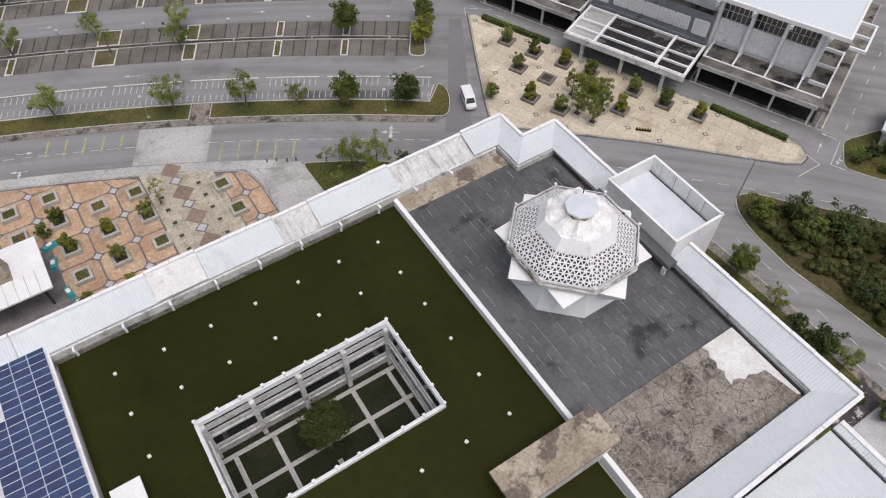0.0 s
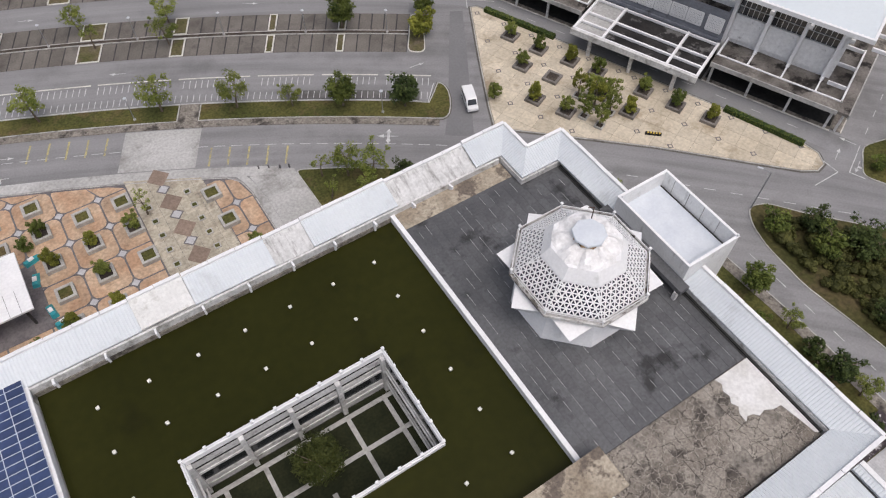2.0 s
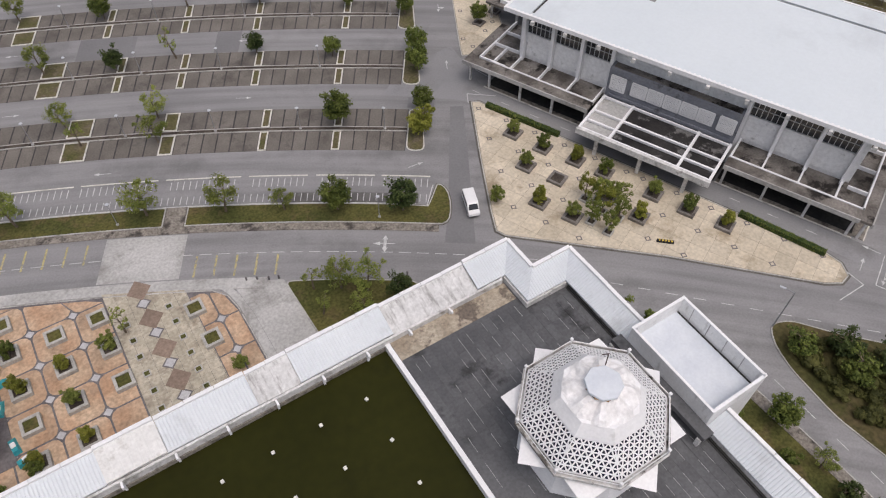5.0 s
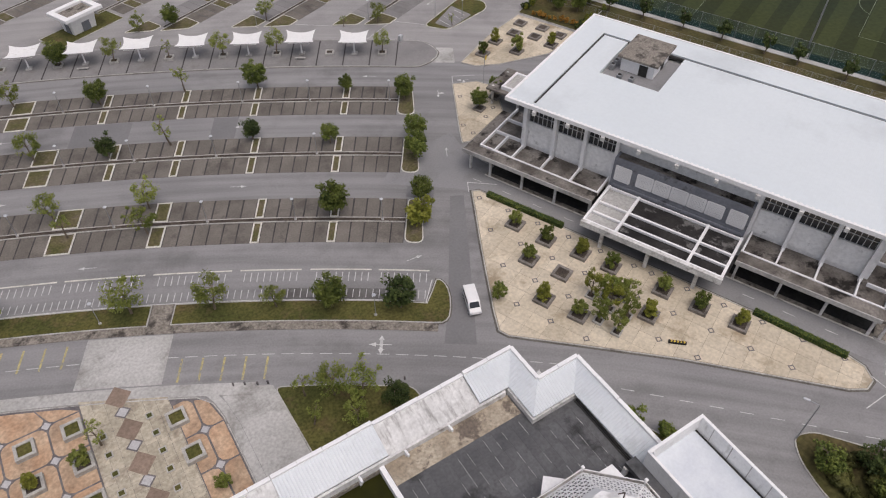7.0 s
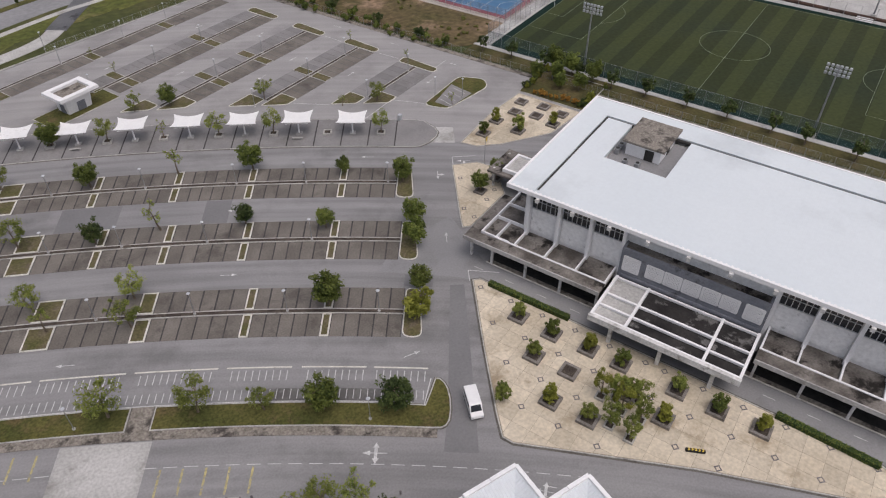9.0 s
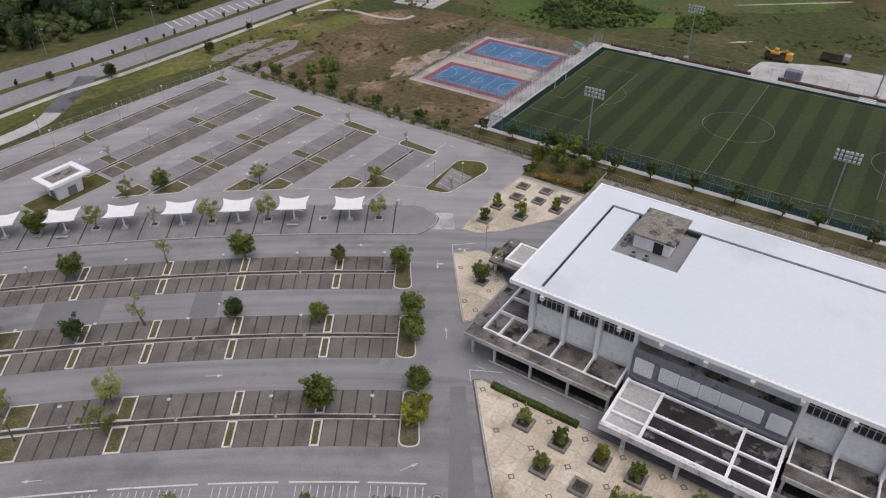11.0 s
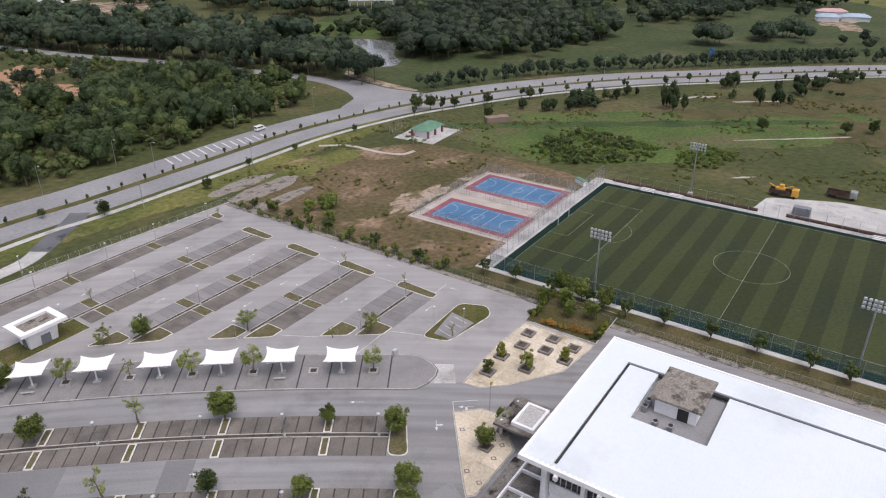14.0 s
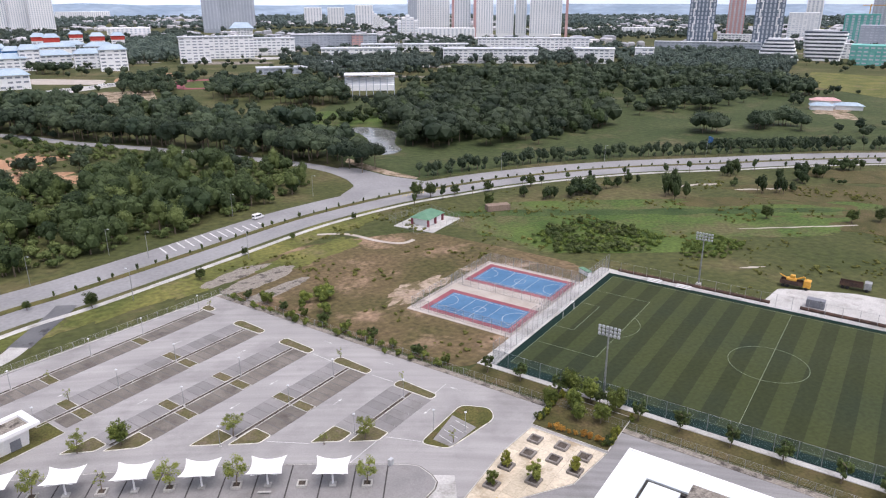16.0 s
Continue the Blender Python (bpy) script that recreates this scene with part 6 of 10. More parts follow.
for a in (112.3, 117.6, 122.0):
    hbox("canopy_beam", M_WHITE, a, a + 0.28, 60.6, 65.7, 4.2, 4.95)
# Wall strips below the low canopy, near-black to stand in for its shade.
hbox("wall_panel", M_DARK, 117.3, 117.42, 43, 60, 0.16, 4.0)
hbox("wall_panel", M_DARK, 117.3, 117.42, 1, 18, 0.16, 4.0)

# grey entrance front with pierced panels
hbox("front_wall", M_GREY, 115.4, 115.8, 18.9, 41.9, 4.6, 10.6)
hbox("front_wall", M_GREY, 115.8, 117.5, 18.9, 19.3, 4.6, 10.6)
hbox("front_wall", M_GREY, 115.8, 117.5, 41.5, 41.9, 4.6, 10.6)
hbox("front_roof", M_SLAB_BROWN, 115.8, 117.6, 19.3, 41.5, 10.0, 10.4, label="stained concrete ledge")
hbox("front_band", M_GREY, 115.15, 115.4, 19.4, 41.4, 5.0, 5.5)
panels = [(38.6, 41.2)] + [(23.0 + 2.95 * k, 25.6 + 2.95 * k) for k in range(5)] + [(19.4, 22.0)]
for lo, hi in panels:
    outer = lo > 38 or lo < 20
    x = 115.1 if outer else 115.25
    z0, z1 = (6.6, 9.4) if outer else (6.7, 9.2)
    bm = bmesh.new()
    box(bm, x, 115.4, lo, hi, z0, z1)
    back = part("panel", bm, M_GREY, hall)
    lattice(((x - 0.01, hi, z0), (x - 0.01, lo, z0), (x - 0.01, lo, z1), (x - 0.01, hi, z1)), 0.42, 0.17, 0.05, "screen", back, M_WHITE, 0.14)["kind"] = "stuff"
# entrance canopy of white beams
CA0, CA1, CB0, CB1, CZ = 104.2, 115.0, 18.7, 41.8, 5.0
for a in (CA0 + 3.4, CA0 + 6.2, CA1 - 0.3):
    hbox("canopy_beam", M_WHITE, a - 0.18, a + 0.18, CB0, CB1, CZ - 0.4, CZ)
hbox("canopy_beam", M_WHITE, CA0 + 0.65, CA0 + 1.0, CB0, CB1, CZ - 0.4, CZ)
for b in (CB0 + 0.2, CB0 + 5.6, CB1 - 5.6, CB1 - 0.2):
    hbox("canopy_beam", M_WHITE, CA0 + 0.6, CA1, b - 0.22, b + 0.22, CZ - 0.45, CZ + 0.06)
hbox("canopy_fascia", M_WHITE_DIRTY, CA0, CA0 + 0.6, CB0 - 0.1, CB1 + 0.1, CZ - 1.0, CZ + 0.1)
hbox("canopy_slab", M_CONC, CA0 + 0.6, CA1 - 0.3, CB1 - 5.4, CB1, CZ - 0.65, CZ - 0.5)
hbox("canopy_slab", M_SLAB_WET, CA0 + 0.6, CA1 - 0.3, CB0, CB1 - 5.4, CZ - 0.65, CZ - 0.5, label="wet black-stained canopy slab")
for b in (38.2, 30.3, 22.3):
    hbox("canopy_column", M_WHITE_DIRTY, 105.0, 105.6, b - 0.3, b + 0.3, 0, CZ - 0.9, bevel=0.03)
# Plinth and wall under the entrance canopy have its shade painted in.
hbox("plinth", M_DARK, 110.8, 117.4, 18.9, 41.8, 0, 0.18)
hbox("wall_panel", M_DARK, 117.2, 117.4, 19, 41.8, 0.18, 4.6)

# porch at the hall's west end
porch = tagged(new("porch"), "white flat porch roof with a sunken middle on columns", "porch")
porch.matrix_basis = AB
for b in ((130.7, 137.0, 71.9, 72.4), (130.7, 137.0, 68.2, 68.7), (130.7, 131.2, 68.7, 71.9), (136.5, 137.0, 68.7, 71.9)):
    bm = bmesh.new()
    box(bm, *b, 4.4, 5.1)
    part("beam", bm, M_WHITE, porch)
bm = bmesh.new()
box(bm, 131.2, 136.5, 68.7, 71.9, 4.4, 4.7)
part("slab", bm, M_CONC, porch)
for a in (131.0, 137.0):
    for b in (74.4, 68.45):
        bm = bmesh.new()
        box(bm, a - 0.22, a + 0.22, b - 0.22, b + 0.22, 0, 4.4, bevel=0.03)
        part("column", bm, M_WHITE_DIRTY, porch)
bm = bmesh.new()
box(bm, 129.6, 138.4, 62.7, 75.2, 3.95, 4.39)
part("link_roof", bm, M_SLAB_BROWN, porch)

# ---- football pitch, courts, fences ----
FA0, FA1, FB0, FB1 = 189.4, 256.8, 0.7, 105.7
FC = ((FA0 + FA1) / 2, (FB0 + FB1) / 2)
bm = bmesh.new()
box(bm, FA0 - 3.6, FA1 + 2.6, FB0 - 3, FB1 + 2.2, -0.3, 0.02, AB)
pitch = tagged(part("football_pitch", bm, M_TURF_EDGE), "striped green artificial turf football pitch with white lines", "football pitch", kind="structure")
n = 26
w = (FB1 - FB0) / n
for k in range(n):
    bm = bmesh.new()
    box(bm, FA0 - 0.6, FA1 + 0.6, FB0 + k * w, FB0 + (k + 1) * w, -0.1, 0.028 + 0.0 * k, AB)
    part("turf_stripe", bm, M_TURF_A if k % 2 else M_TURF_B, pitch)
bm = bmesh.new()
LW, LZ = 0.055, 0.036


def line(a0, a1, b0, b1):
    box(bm, min(a0, a1) - LW, max(a0, a1) + LW, min(b0, b1) - LW, max(b0, b1) + LW, 0.0, LZ, AB)


for e in ((FA0, FA1, FB0, FB0), (FA0, FA1, FB1, FB1), (FA0, FA0, FB0, FB1), (FA1, FA1, FB0, FB1), (FA0, FA1, FC[1], FC[1])):
    line(*e)
for s, b in ((-1, FB1), (1, FB0)):
    for hw, dp in ((20.15, 16.5), (9.15, 5.5)):
        line(FC[0] - hw, FC[0] + hw, b + s * dp, b + s * dp)
        line(FC[0] - hw, FC[0] - hw, b, b + s * dp)
        line(FC[0] + hw, FC[0] + hw, b, b + s * dp)


def ring_line(ca, cb, r, t0, t1, n=48):
    for k in range(n):
        a0, a1 = radians(t0 + (t1 - t0) * k / n), radians(t0 + (t1 - t0) * (k + 1) / n)
        quad = [(ca + q * math.cos(a), cb + q * math.sin(a)) for q, a in ((r - LW, a0), (r + LW, a0), (r + LW, a1), (r - LW, a1))]
        prism(bm, quad, 0.0, LZ + 0.003, AB)


ring_line(FC[0], FC[1], 9.15, 0, 360, 64)
ring_line(FC[0], FB1 - 11, 9.15, 217, 323, 20)
ring_line(FC[0], FB0 + 11, 9.15, 37, 143, 20)
M_PITCHLINE = mat("pitch_line", (0.14, 0.18, 0.12), (0.26, 0.3, 0.22), 0.4, 3, 0.8, 0, 0.15)
part("pitch_lines", bm, M_PITCHLINE, pitch)
bm = bmesh.new()
box(bm, FA0 - 5.4, FA0 - 3.7, FB0 - 12, FB1 + 6.5, -0.1, 0.06, AB)
box(bm, FA0 - 3.6, FA1 + 6, FB1 + 2.3, FB1 + 6.5, -0.1, 0.06, AB)
box(bm, FA1 + 2.7, FA1 + 6, FB0 - 12, FB1 + 2.3, -0.1, 0.06, AB)
tagged(part("pavement", bm, M_CONC), "concrete apron round the football pitch", "pavement", kind="structure")

for b, s in ((FB1 + 0.1, 1), (FB0 - 0.1, -1)):
    goal = tagged(new("football_goal"), "white football goal with a net frame on the pitch", "goal", "football goals")
    goal.matrix_basis = AB @ pose(FC[0], b, 0.03, 0, 0, 0 if s > 0 else 180)
    bm = bmesh.new()
    for x in (-3.66, 3.66):
        tube(bm, (x, 0, 0), (x, 0, 2.44), 0.06)
        tube(bm, (x, 0, 2.44), (x, 0.9, 2.44), 0.035)
        tube(bm, (x, 0.9, 2.44), (x, 2.0, 0), 0.035)
    tube(bm, (-3.66, 0, 2.44), (3.66, 0, 2.44), 0.06)
    tube(bm, (-3.66, 2.0, 0.04), (3.66, 2.0, 0.04), 0.035)
    part("goal_frame", bm, M_WHITE, goal)
    bm = bmesh.new()
    for k in range(25):
        x = -3.66 + 7.32 * k / 24
        tube(bm, (x, 0.9, 2.42), (x, 2.0, 0.05), 0.008, sides=3)
    for k in range(9):
        y, z = 0.9 + 1.1 * k / 8, 2.42 - 2.37 * k / 8
        tube(bm, (-3.66, y, z), (3.66, y, z), 0.008, sides=3)
    part("net", bm, M_WHITE, goal)


def mesh_fence(name, p0, p1, height, label, step=3.0, wires=4, group="", net=None):
    """Posts with rails and thin wires between two ground points."""
    p0, p1 = Vector((*p0, 0)), Vector((*p1, 0))
    f = tagged(new(name), label, "fence", group, "structure")
    n = max(1, round((p1 - p0).length / step))
    bm = bmesh.new()
    tube(bm, (0, 0, -0.1), (0, 0, height), 0.05, sides=6)
    post = mesh_of("fence_post", bm, M_STEEL)
    for k in range(n + 1):
        p = p0.lerp(p1, k / n)
        piece("fence_post", post, f, pose(p.x, p.y, 0))
    bm = bmesh.new()
    for k in range(wires + 1):
        z = 0.1 + (height - 0.15) * k / wires
        r = 0.022 if k in (0, wires) else 0.007
        tube(bm, (p0.x, p0.y, z), (p1.x, p1.y, z), r, sides=4)
    part("rail", bm, M_STEEL, f)
    if net:
        bm = bmesh.new()
        d = (p1 - p0).normalized()
        q = Vector((-d.y, d.x, 0)) * 0.012
        lo = [bm.verts.new(p + Vector((0, 0, 0.1))) for p in (p0 - q, p1 - q, p1 + q, p0 + q)]
        hi = [bm.verts.new(p + Vector((0, 0, height - 0.05))) for p in (p0 - q, p1 - q, p1 + q, p0 + q)]
        bm.faces.new(lo[::-1])
        bm.faces.new(hi)
        for i in range(4):
            bm.faces.new((lo[i], lo[(i + 1) % 4], hi[(i + 1) % 4], hi[i]))
        part("net", bm, net, f)
    return f


def net_mat(name, colour, cover):
    """A fine woven net, seen as a thin veil."""
    m = mat(name, colour, tuple(c * 1.2 for c in colour), 0.4, 4.0, 0.9, 0, 0.15)
    m.node_tree.nodes["Principled BSDF"].inputs["Alpha"].default_value = cover
    return m


M_NET_TEAL = net_mat("teal_net", (0.07, 0.13, 0.13), 0.2)
M_NET_GREY = net_mat("grey_wire_net", (0.36, 0.37, 0.38), 0.09)


mesh_fence("pitch_fence", ab(FA0 - 3.8, FB0 - 10), ab(FA0 - 3.8, FB1 + 3), 4.2, "tall grey fence with a teal net along the football pitch", 4.2, 1, net=M_NET_TEAL)
mesh_fence("pitch_fence", ab(FA0 - 3.8, FB1 + 3), ab(FA1 + 4, FB1 + 3), 6.0, "tall grey wire fence behind the goal", 3.0, 4, net=M_NET_GREY)
mesh_fence("pitch_fence", ab(FA1 + 3.5, FB0 - 10), ab(FA1 + 3.5, FB1 + 3), 4.0, "grey wire fence on the pitch's far side", 4.2, 2)
mesh_fence("boundary_fence", ab(177.5, -20), ab(177.5, 199), 1.8, "long low steel boundary fence beside the car park", 3.0, 6)
mesh_fence("boundary_fence", ab(177.5, 199), (25, 232.6), 1.6, "low steel boundary fence on the car park's north side", 3.0, 4)
bm = bmesh.new()
box(bm, 175.6, 177.2, -20, 199, -0.05, 0.07, AB)
tagged(part("drain", bm, M_CONC_DIRTY), "weathered concrete drain edge along the boundary", "drain", kind="structure")
bm = bmesh.new()
box(bm, 178.0, FA0 - 5.5, -25, 112, -0.05, 0.02, AB)
tagged(part("grass_strip", bm, M_VERGE), "grass strip with small trees between fence and pitch", "grass verge", kind="structure")


def floodlight(a, b, height=17.0):
    f = tagged(new("floodlight_mast"), "tall grey steel floodlight mast with a lamp bank beside the pitch", "floodlight", "pitch floodlights")
    f.matrix_basis = AB @ pose(a, b, 0)
    bm = bmesh.new()
    tube(bm, (0, 0, 0), (0, 0, height), 0.28, 0.14, sides=10)
    part("mast", bm, M_STEEL, f)
    bm = bmesh.new()
    box(bm, -0.7, 0.7, -0.7, 0.7, -0.1, 0.9, bevel=0.06)
    part("footing", bm, M_CONC, f)
    bm = bmesh.new()
    for z in (0.3, 1.2, 2.1):
        box(bm, -0.06, 0.06, -2.4, 2.4, height - z - 0.05, height - z + 0.05)
    part("crossarm", bm, M_STEEL, f)
    for z in (0.3, 1.2, 2.1):
        for k in range(6):
            y = -2.2 + 4.4 * k / 5
            bm = bmesh.new()
            box(bm, 0.05, 0.4, y - 0.28, y + 0.28, height - z - 0.3, height - z + 0.3, bevel=0.05)
            part("lamp", bm, M_ALU, f)


for a, b in ((187.0, 80.9), (186.2, 25.4), (264.5, 81.0), (264.5, 25.4)):
    floodlight(a, b)

# two small blue courts
bm = bmesh.new()
box(bm, 200.5, 247.0, 111.0, 146.0, -0.1, 0.02, AB)
M_CONC_PALE = mat("concrete_dusty", (0.36, 0.32, 0.28), (0.46, 0.42, 0.38), 0.12, 2.0, 0.9, 0.2, 0.15)
tagged(part("court_apron", bm, M_CONC_PALE), "dusty concrete apron round two ball courts", "pavement", kind="structure")


def ball_court(a0, a1, b0, b1):
    c = tagged(new("ball_court"), "blue ball court with red border and white lines", "ball court", "ball courts", "structure")
    c.matrix_basis = AB
    for nm, m_, e, z in (("border", M_COURT_RED, 0, 0.05), ("court_surface", M_COURT_BLUE, 1.9, 0.056)):
        bm = bmesh.new()
        box(bm, a0 + e, a1 - e, b0 + e, b1 - e, -0.05, z)
        part(nm, bm, m_, c)
    bm = bmesh.new()
    e = 2.6
    A0, A1, B0, B1 = a0 + e, a1 - e, b0 + e, b1 - e

    def ln(x0, x1, y0, y1):
        box(bm, min(x0, x1) - 0.05, max(x0, x1) + 0.05, min(y0, y1) - 0.05, max(y0, y1) + 0.05, 0.02, 0.064)

    cm, cb = (A0 + A1) / 2, (B0 + B1) / 2
    for q in ((A0, A1, B0, B0), (A0, A1, B1, B1), (A0, A0, B0, B1), (A1, A1, B0, B1), (A0, A1, cb, cb), (A0, A1, cb - 4.5, cb - 4.5), (A0, A1, cb + 4.5, cb + 4.5)):
        ln(*q)
    for cc, t0, t1, r in (((cm, cb), 0, 360, 1.8), ((cm, B0), 0, 180, 4.2), ((cm, B1), 180, 360, 4.2)):
        for k in range(28):
            x0, x1 = radians(t0 + (t1 - t0) * k / 28), radians(t0 + (t1 - t0) * (k + 1) / 28)
            prism(bm, [(cc[0] + q * math.cos(t), cc[1] + q * math.sin(t)) for q, t in ((r - 0.05, x0), (r + 0.05, x0), (r + 0.05, x1), (r - 0.05, x1))], 0.02, 0.066)
    part("court_lines", bm, M_LIGHTLINE, c)


ball_court(203.0, 219.6, 113.2, 142.8)
ball_court(228.4, 244.9, 113.2, 143.9)
for p0, p1 in (((201.5, 112.4), (201.5, 144.8)), ((201.5, 144.8), (246, 144.8)), ((224, 112.4), (224, 144.8)), ((246, 112.4), (246, 144.8)), ((201.5, 112.4), (246, 112.4))):
    mesh_fence("court_fence", ab(*p0), ab(*p1), 3.6, "grey wire fence round the ball courts", 3.0, 6, net=M_NET_GREY)

# ---- trees and planting ----
def leaf_quads(rnd, centres, per, size, flat=0.5):
    """Leaves scattered in clumps: separate small bent quads."""
    vs, fs = [], []
    for (cx, cy, cz, cr) in centres:
        for _ in range(per):
            d = Vector((rnd.gauss(0, 1), rnd.gauss(0, 1), rnd.gauss(0, 0.8))).normalized()
            r = cr * rnd.uniform(0.45, 1.0)
            p = Vector((cx, cy, cz)) + d * r
            nrm = (d + Vector((rnd.uniform(-1, 1), rnd.uniform(-1, 1), rnd.uniform(0, 1.2)))).normalized()
            u = nrm.orthogonal().normalized()
            u = Matrix.Rotation(rnd.uniform(0, 6.28), 3, nrm) @ u
            w = nrm.cross(u)
            s = size * rnd.uniform(0.6, 1.25)
            k = len(vs)
            vs += [tuple(p - u * s), tuple(p + w * s * 0.55 - nrm * s * 0.12), tuple(p + u * s), tuple(p - w * s * 0.55 - nrm * s * 0.12)]
            fs.append((k, k + 1, k + 2, k + 3))
    return vs, fs


def tree_proto(name, height, crown, base, clumps, per, leaf, material, label, seed, category="tree", spread=1.0, stems=1, open_=0.0):
    """A tapered trunk with limbs that carry clumps of leaves."""
    rnd = random.Random(seed)
    t = tagged(new(name), label, category)
    bm = bmesh.new()
    tips = []
    for s in range(stems):
        lean = Vector((rnd.uniform(-0.12, 0.12), rnd.uniform(-0.12, 0.12), 1)) if stems == 1 else Vector((rnd.uniform(-0.4, 0.4), rnd.uniform(-0.4, 0.4), 1))
        r0 = 0.028 * height / (1 + 0.3 * (stems - 1)) + 0.03
        p = Vector((0, 0, -0.05))
        for k in range(3):
            q = p + lean * height * 0.25 + Vector((rnd.uniform(-0.1, 0.1), rnd.uniform(-0.1, 0.1), 0))
            tube(bm, p, q, r0 * (1 - 0.27 * k), r0 * (0.73 - 0.27 * k), sides=6)
            p = q
            if k >= (0 if base < 0.3 else 1):
                for _ in range(3):
                    a = rnd.uniform(0, 6.28)
                    tip = p + Vector((math.cos(a), math.sin(a), rnd.uniform(0.3, 1.0))) * crown * rnd.uniform(0.45, 0.8) * spread
                    tip.z = min(tip.z, height * 0.95)
                    tube(bm, p, tip, r0 * 0.35, r0 * 0.1, sides=4)
                    tips.append(tip)
    part("trunk", bm, M_BARK, t)
    cs = []
    zc = height * (1 + base) / 2
    hz = height * (1 - base) / 2
    for k in range(clumps):
        if k < len(tips):
            p = tips[k]
        else:
            while True:
                v = Vector((rnd.uniform(-1, 1), rnd.uniform(-1, 1), rnd.uniform(-1, 1)))
                if open_ * 0.5 < v.length < 1:
                    break
            p = Vector((v.x * crown * 0.85, v.y * crown * 0.85, zc + v.z * hz * 0.85))
        cs.append((p.x, p.y, p.z, crown * rnd.uniform(0.17, 0.38)))
    vs, fs = leaf_quads(rnd, cs, per, leaf)
    me = bpy.data.meshes.new("crown")
    me.from_pydata(vs, [], fs)
    me.materials.append(material)
    c = new("crown", me)
    c.parent = t
    return t


PLACED = {}


def plant(proto, x, y, z=0.0, size=1.0, turn=0.0, tall=1.0):
    """Sets a tree or bush; the first one is the prototype itself."""
    m = pose(x, y, z, 0, 0, turn)
    if proto.name not in PLACED:
        PLACED[proto.name] = True
        ob = proto
        ob.matrix_basis = m
    else:
        ob = copy_thing(proto, m)
    ob.scale = (size, size, size * tall)
    return ob


T_DENSE = [tree_proto("tree", 6.2, 2.65, 0.22, 50, 58, 0.24, L_MID, "small dense green tree in a parking island", 11 + k) for k in range(2)]
T_DARK = [tree_proto("tree", 5.8, 2.5, 0.25, 46, 58, 0.24, L_DARK, "small dark green tree in a parking island", 21 + k) for k in range(2)]
T_LIGHT = [tree_proto("tree", 6.2, 2.7, 0.3, 30, 52, 0.18, L_LIGHT, "young light green tree with an open crown", 31 + k, open_=1.0, spread=1.2) for k in range(3)]
T_YELLOW = [tree_proto("tree", 5.4, 2.5, 0.12, 46, 34, 0.3, L_YELLOW, "yellow-green leafy tree in a parking island", 41)]
T_CONE = [tree_proto("shrub", 3.2, 1.25, 0.02, 34, 60, 0.14, (L_LIGHT, L_MID, L_YELLOW)[k], "bushy green shrub in a square planter", 51 + k, "shrub", 0.6) for k in range(3)]
T_TINY = [tree_proto("tree", 5.0, 1.6, 0.3, 14, 24, 0.15, L_LIGHT, "thin young tree with few leaves", 61 + k, open_=1.0) for k in range(2)]
T_BUSH = [tree_proto("bush", 2.4, 1.5, 0.0, 30, 30, 0.24, L_DARK if k else L_MID, "rounded green bush on the verge", 71 + k, "bush", 0.7, 3) for k in range(2)]
T_WOOD = [tree_proto("tree", 9.5, 4.2, 0.12, 60, 26, 0.4, (L_DARK, L_DARK, L_MID)[k], "leafy woodland tree beside the road", 81 + k, stems=2) for k in range(3)]
T_GROVE = [tree_proto("tree", 6.4, 2.0, 0.2, 30, 64, 0.18, L_YELLOW if k else L_LIGHT, "slender yellow-green tree in the plaza grove", 101 + k, open_=1.0) for k in range(2)]
T_STRIP = [tree_proto("tree", 3.6, 1.3, 0.35, 26, 26, 0.2, L_DARK, "thin small tree on the strip by the pitch", 111 + k, open_=0.6) for k in range(2)]
T_BLOOM = tree_proto("bush", 2.4, 1.5, 0.0, 26, 26, 0.22, L_BLOOM, "low bush with orange leaves in the garden bed", 75, "bush", 0.7, 3)
T_COURT = tree_proto("tree", 7.2, 3.1, 0.22, 110, 110, 0.15, L_COURT, "dense dark green tree in the courtyard", 91)

rnd = random.Random(77)


def on_arc(proto_list, r, th, size=1.0, tall=1.0, z=0.1):
    x, y = polar(r, th)
    return plant(rnd.choice(proto_list), x, y, z, size * rnd.uniform(0.94, 1.06), rnd.uniform(0, 360), tall)


plant(T_COURT, 7.0, 36.0, 0.05)
# car park islands
for proto, r, th, s in ((T_DENSE, 345.0, 57.8, 1.12), (T_LIGHT, 347.0, 65.75, 0.9), (T_TINY, 342, 65.2, 1.1), (T_LIGHT, 348.0, 63.15, 1.0), (T_LIGHT, 341.5, 63.0, 0.95), (T_DENSE, 349.0, 55.35, 0.85), (T_YELLOW, 343.0, 55.35, 1.0),
                        (T_DARK, 363.0, 64.75, 0.85), (T_LIGHT, 364.0, 66.9, 0.95), (T_TINY, 366, 63.05, 1.3), (T_DARK, 366.5, 60.6, 0.75), (T_DENSE, 365.0, 58.25, 0.66), (T_DENSE, 366.5, 55.7, 0.85), (T_DENSE, 360.5, 55.6, 0.95),
                        (T_DENSE, 381.5, 65.55, 0.9), (T_LIGHT, 383, 68.1, 0.9), (T_TINY, 384, 63.05, 1.3), (T_DENSE, 384.5, 60.8, 0.95), (T_DENSE, 382.5, 58.0, 0.66), (T_DENSE, 380.0, 56.15, 0.88),
                        (T_LIGHT, 344, 68.2, 1.0), (T_DENSE, 362, 69.0, 1.0), (T_DENSE, 380, 70.2, 1.0)):
    on_arc(proto, r, th, s)
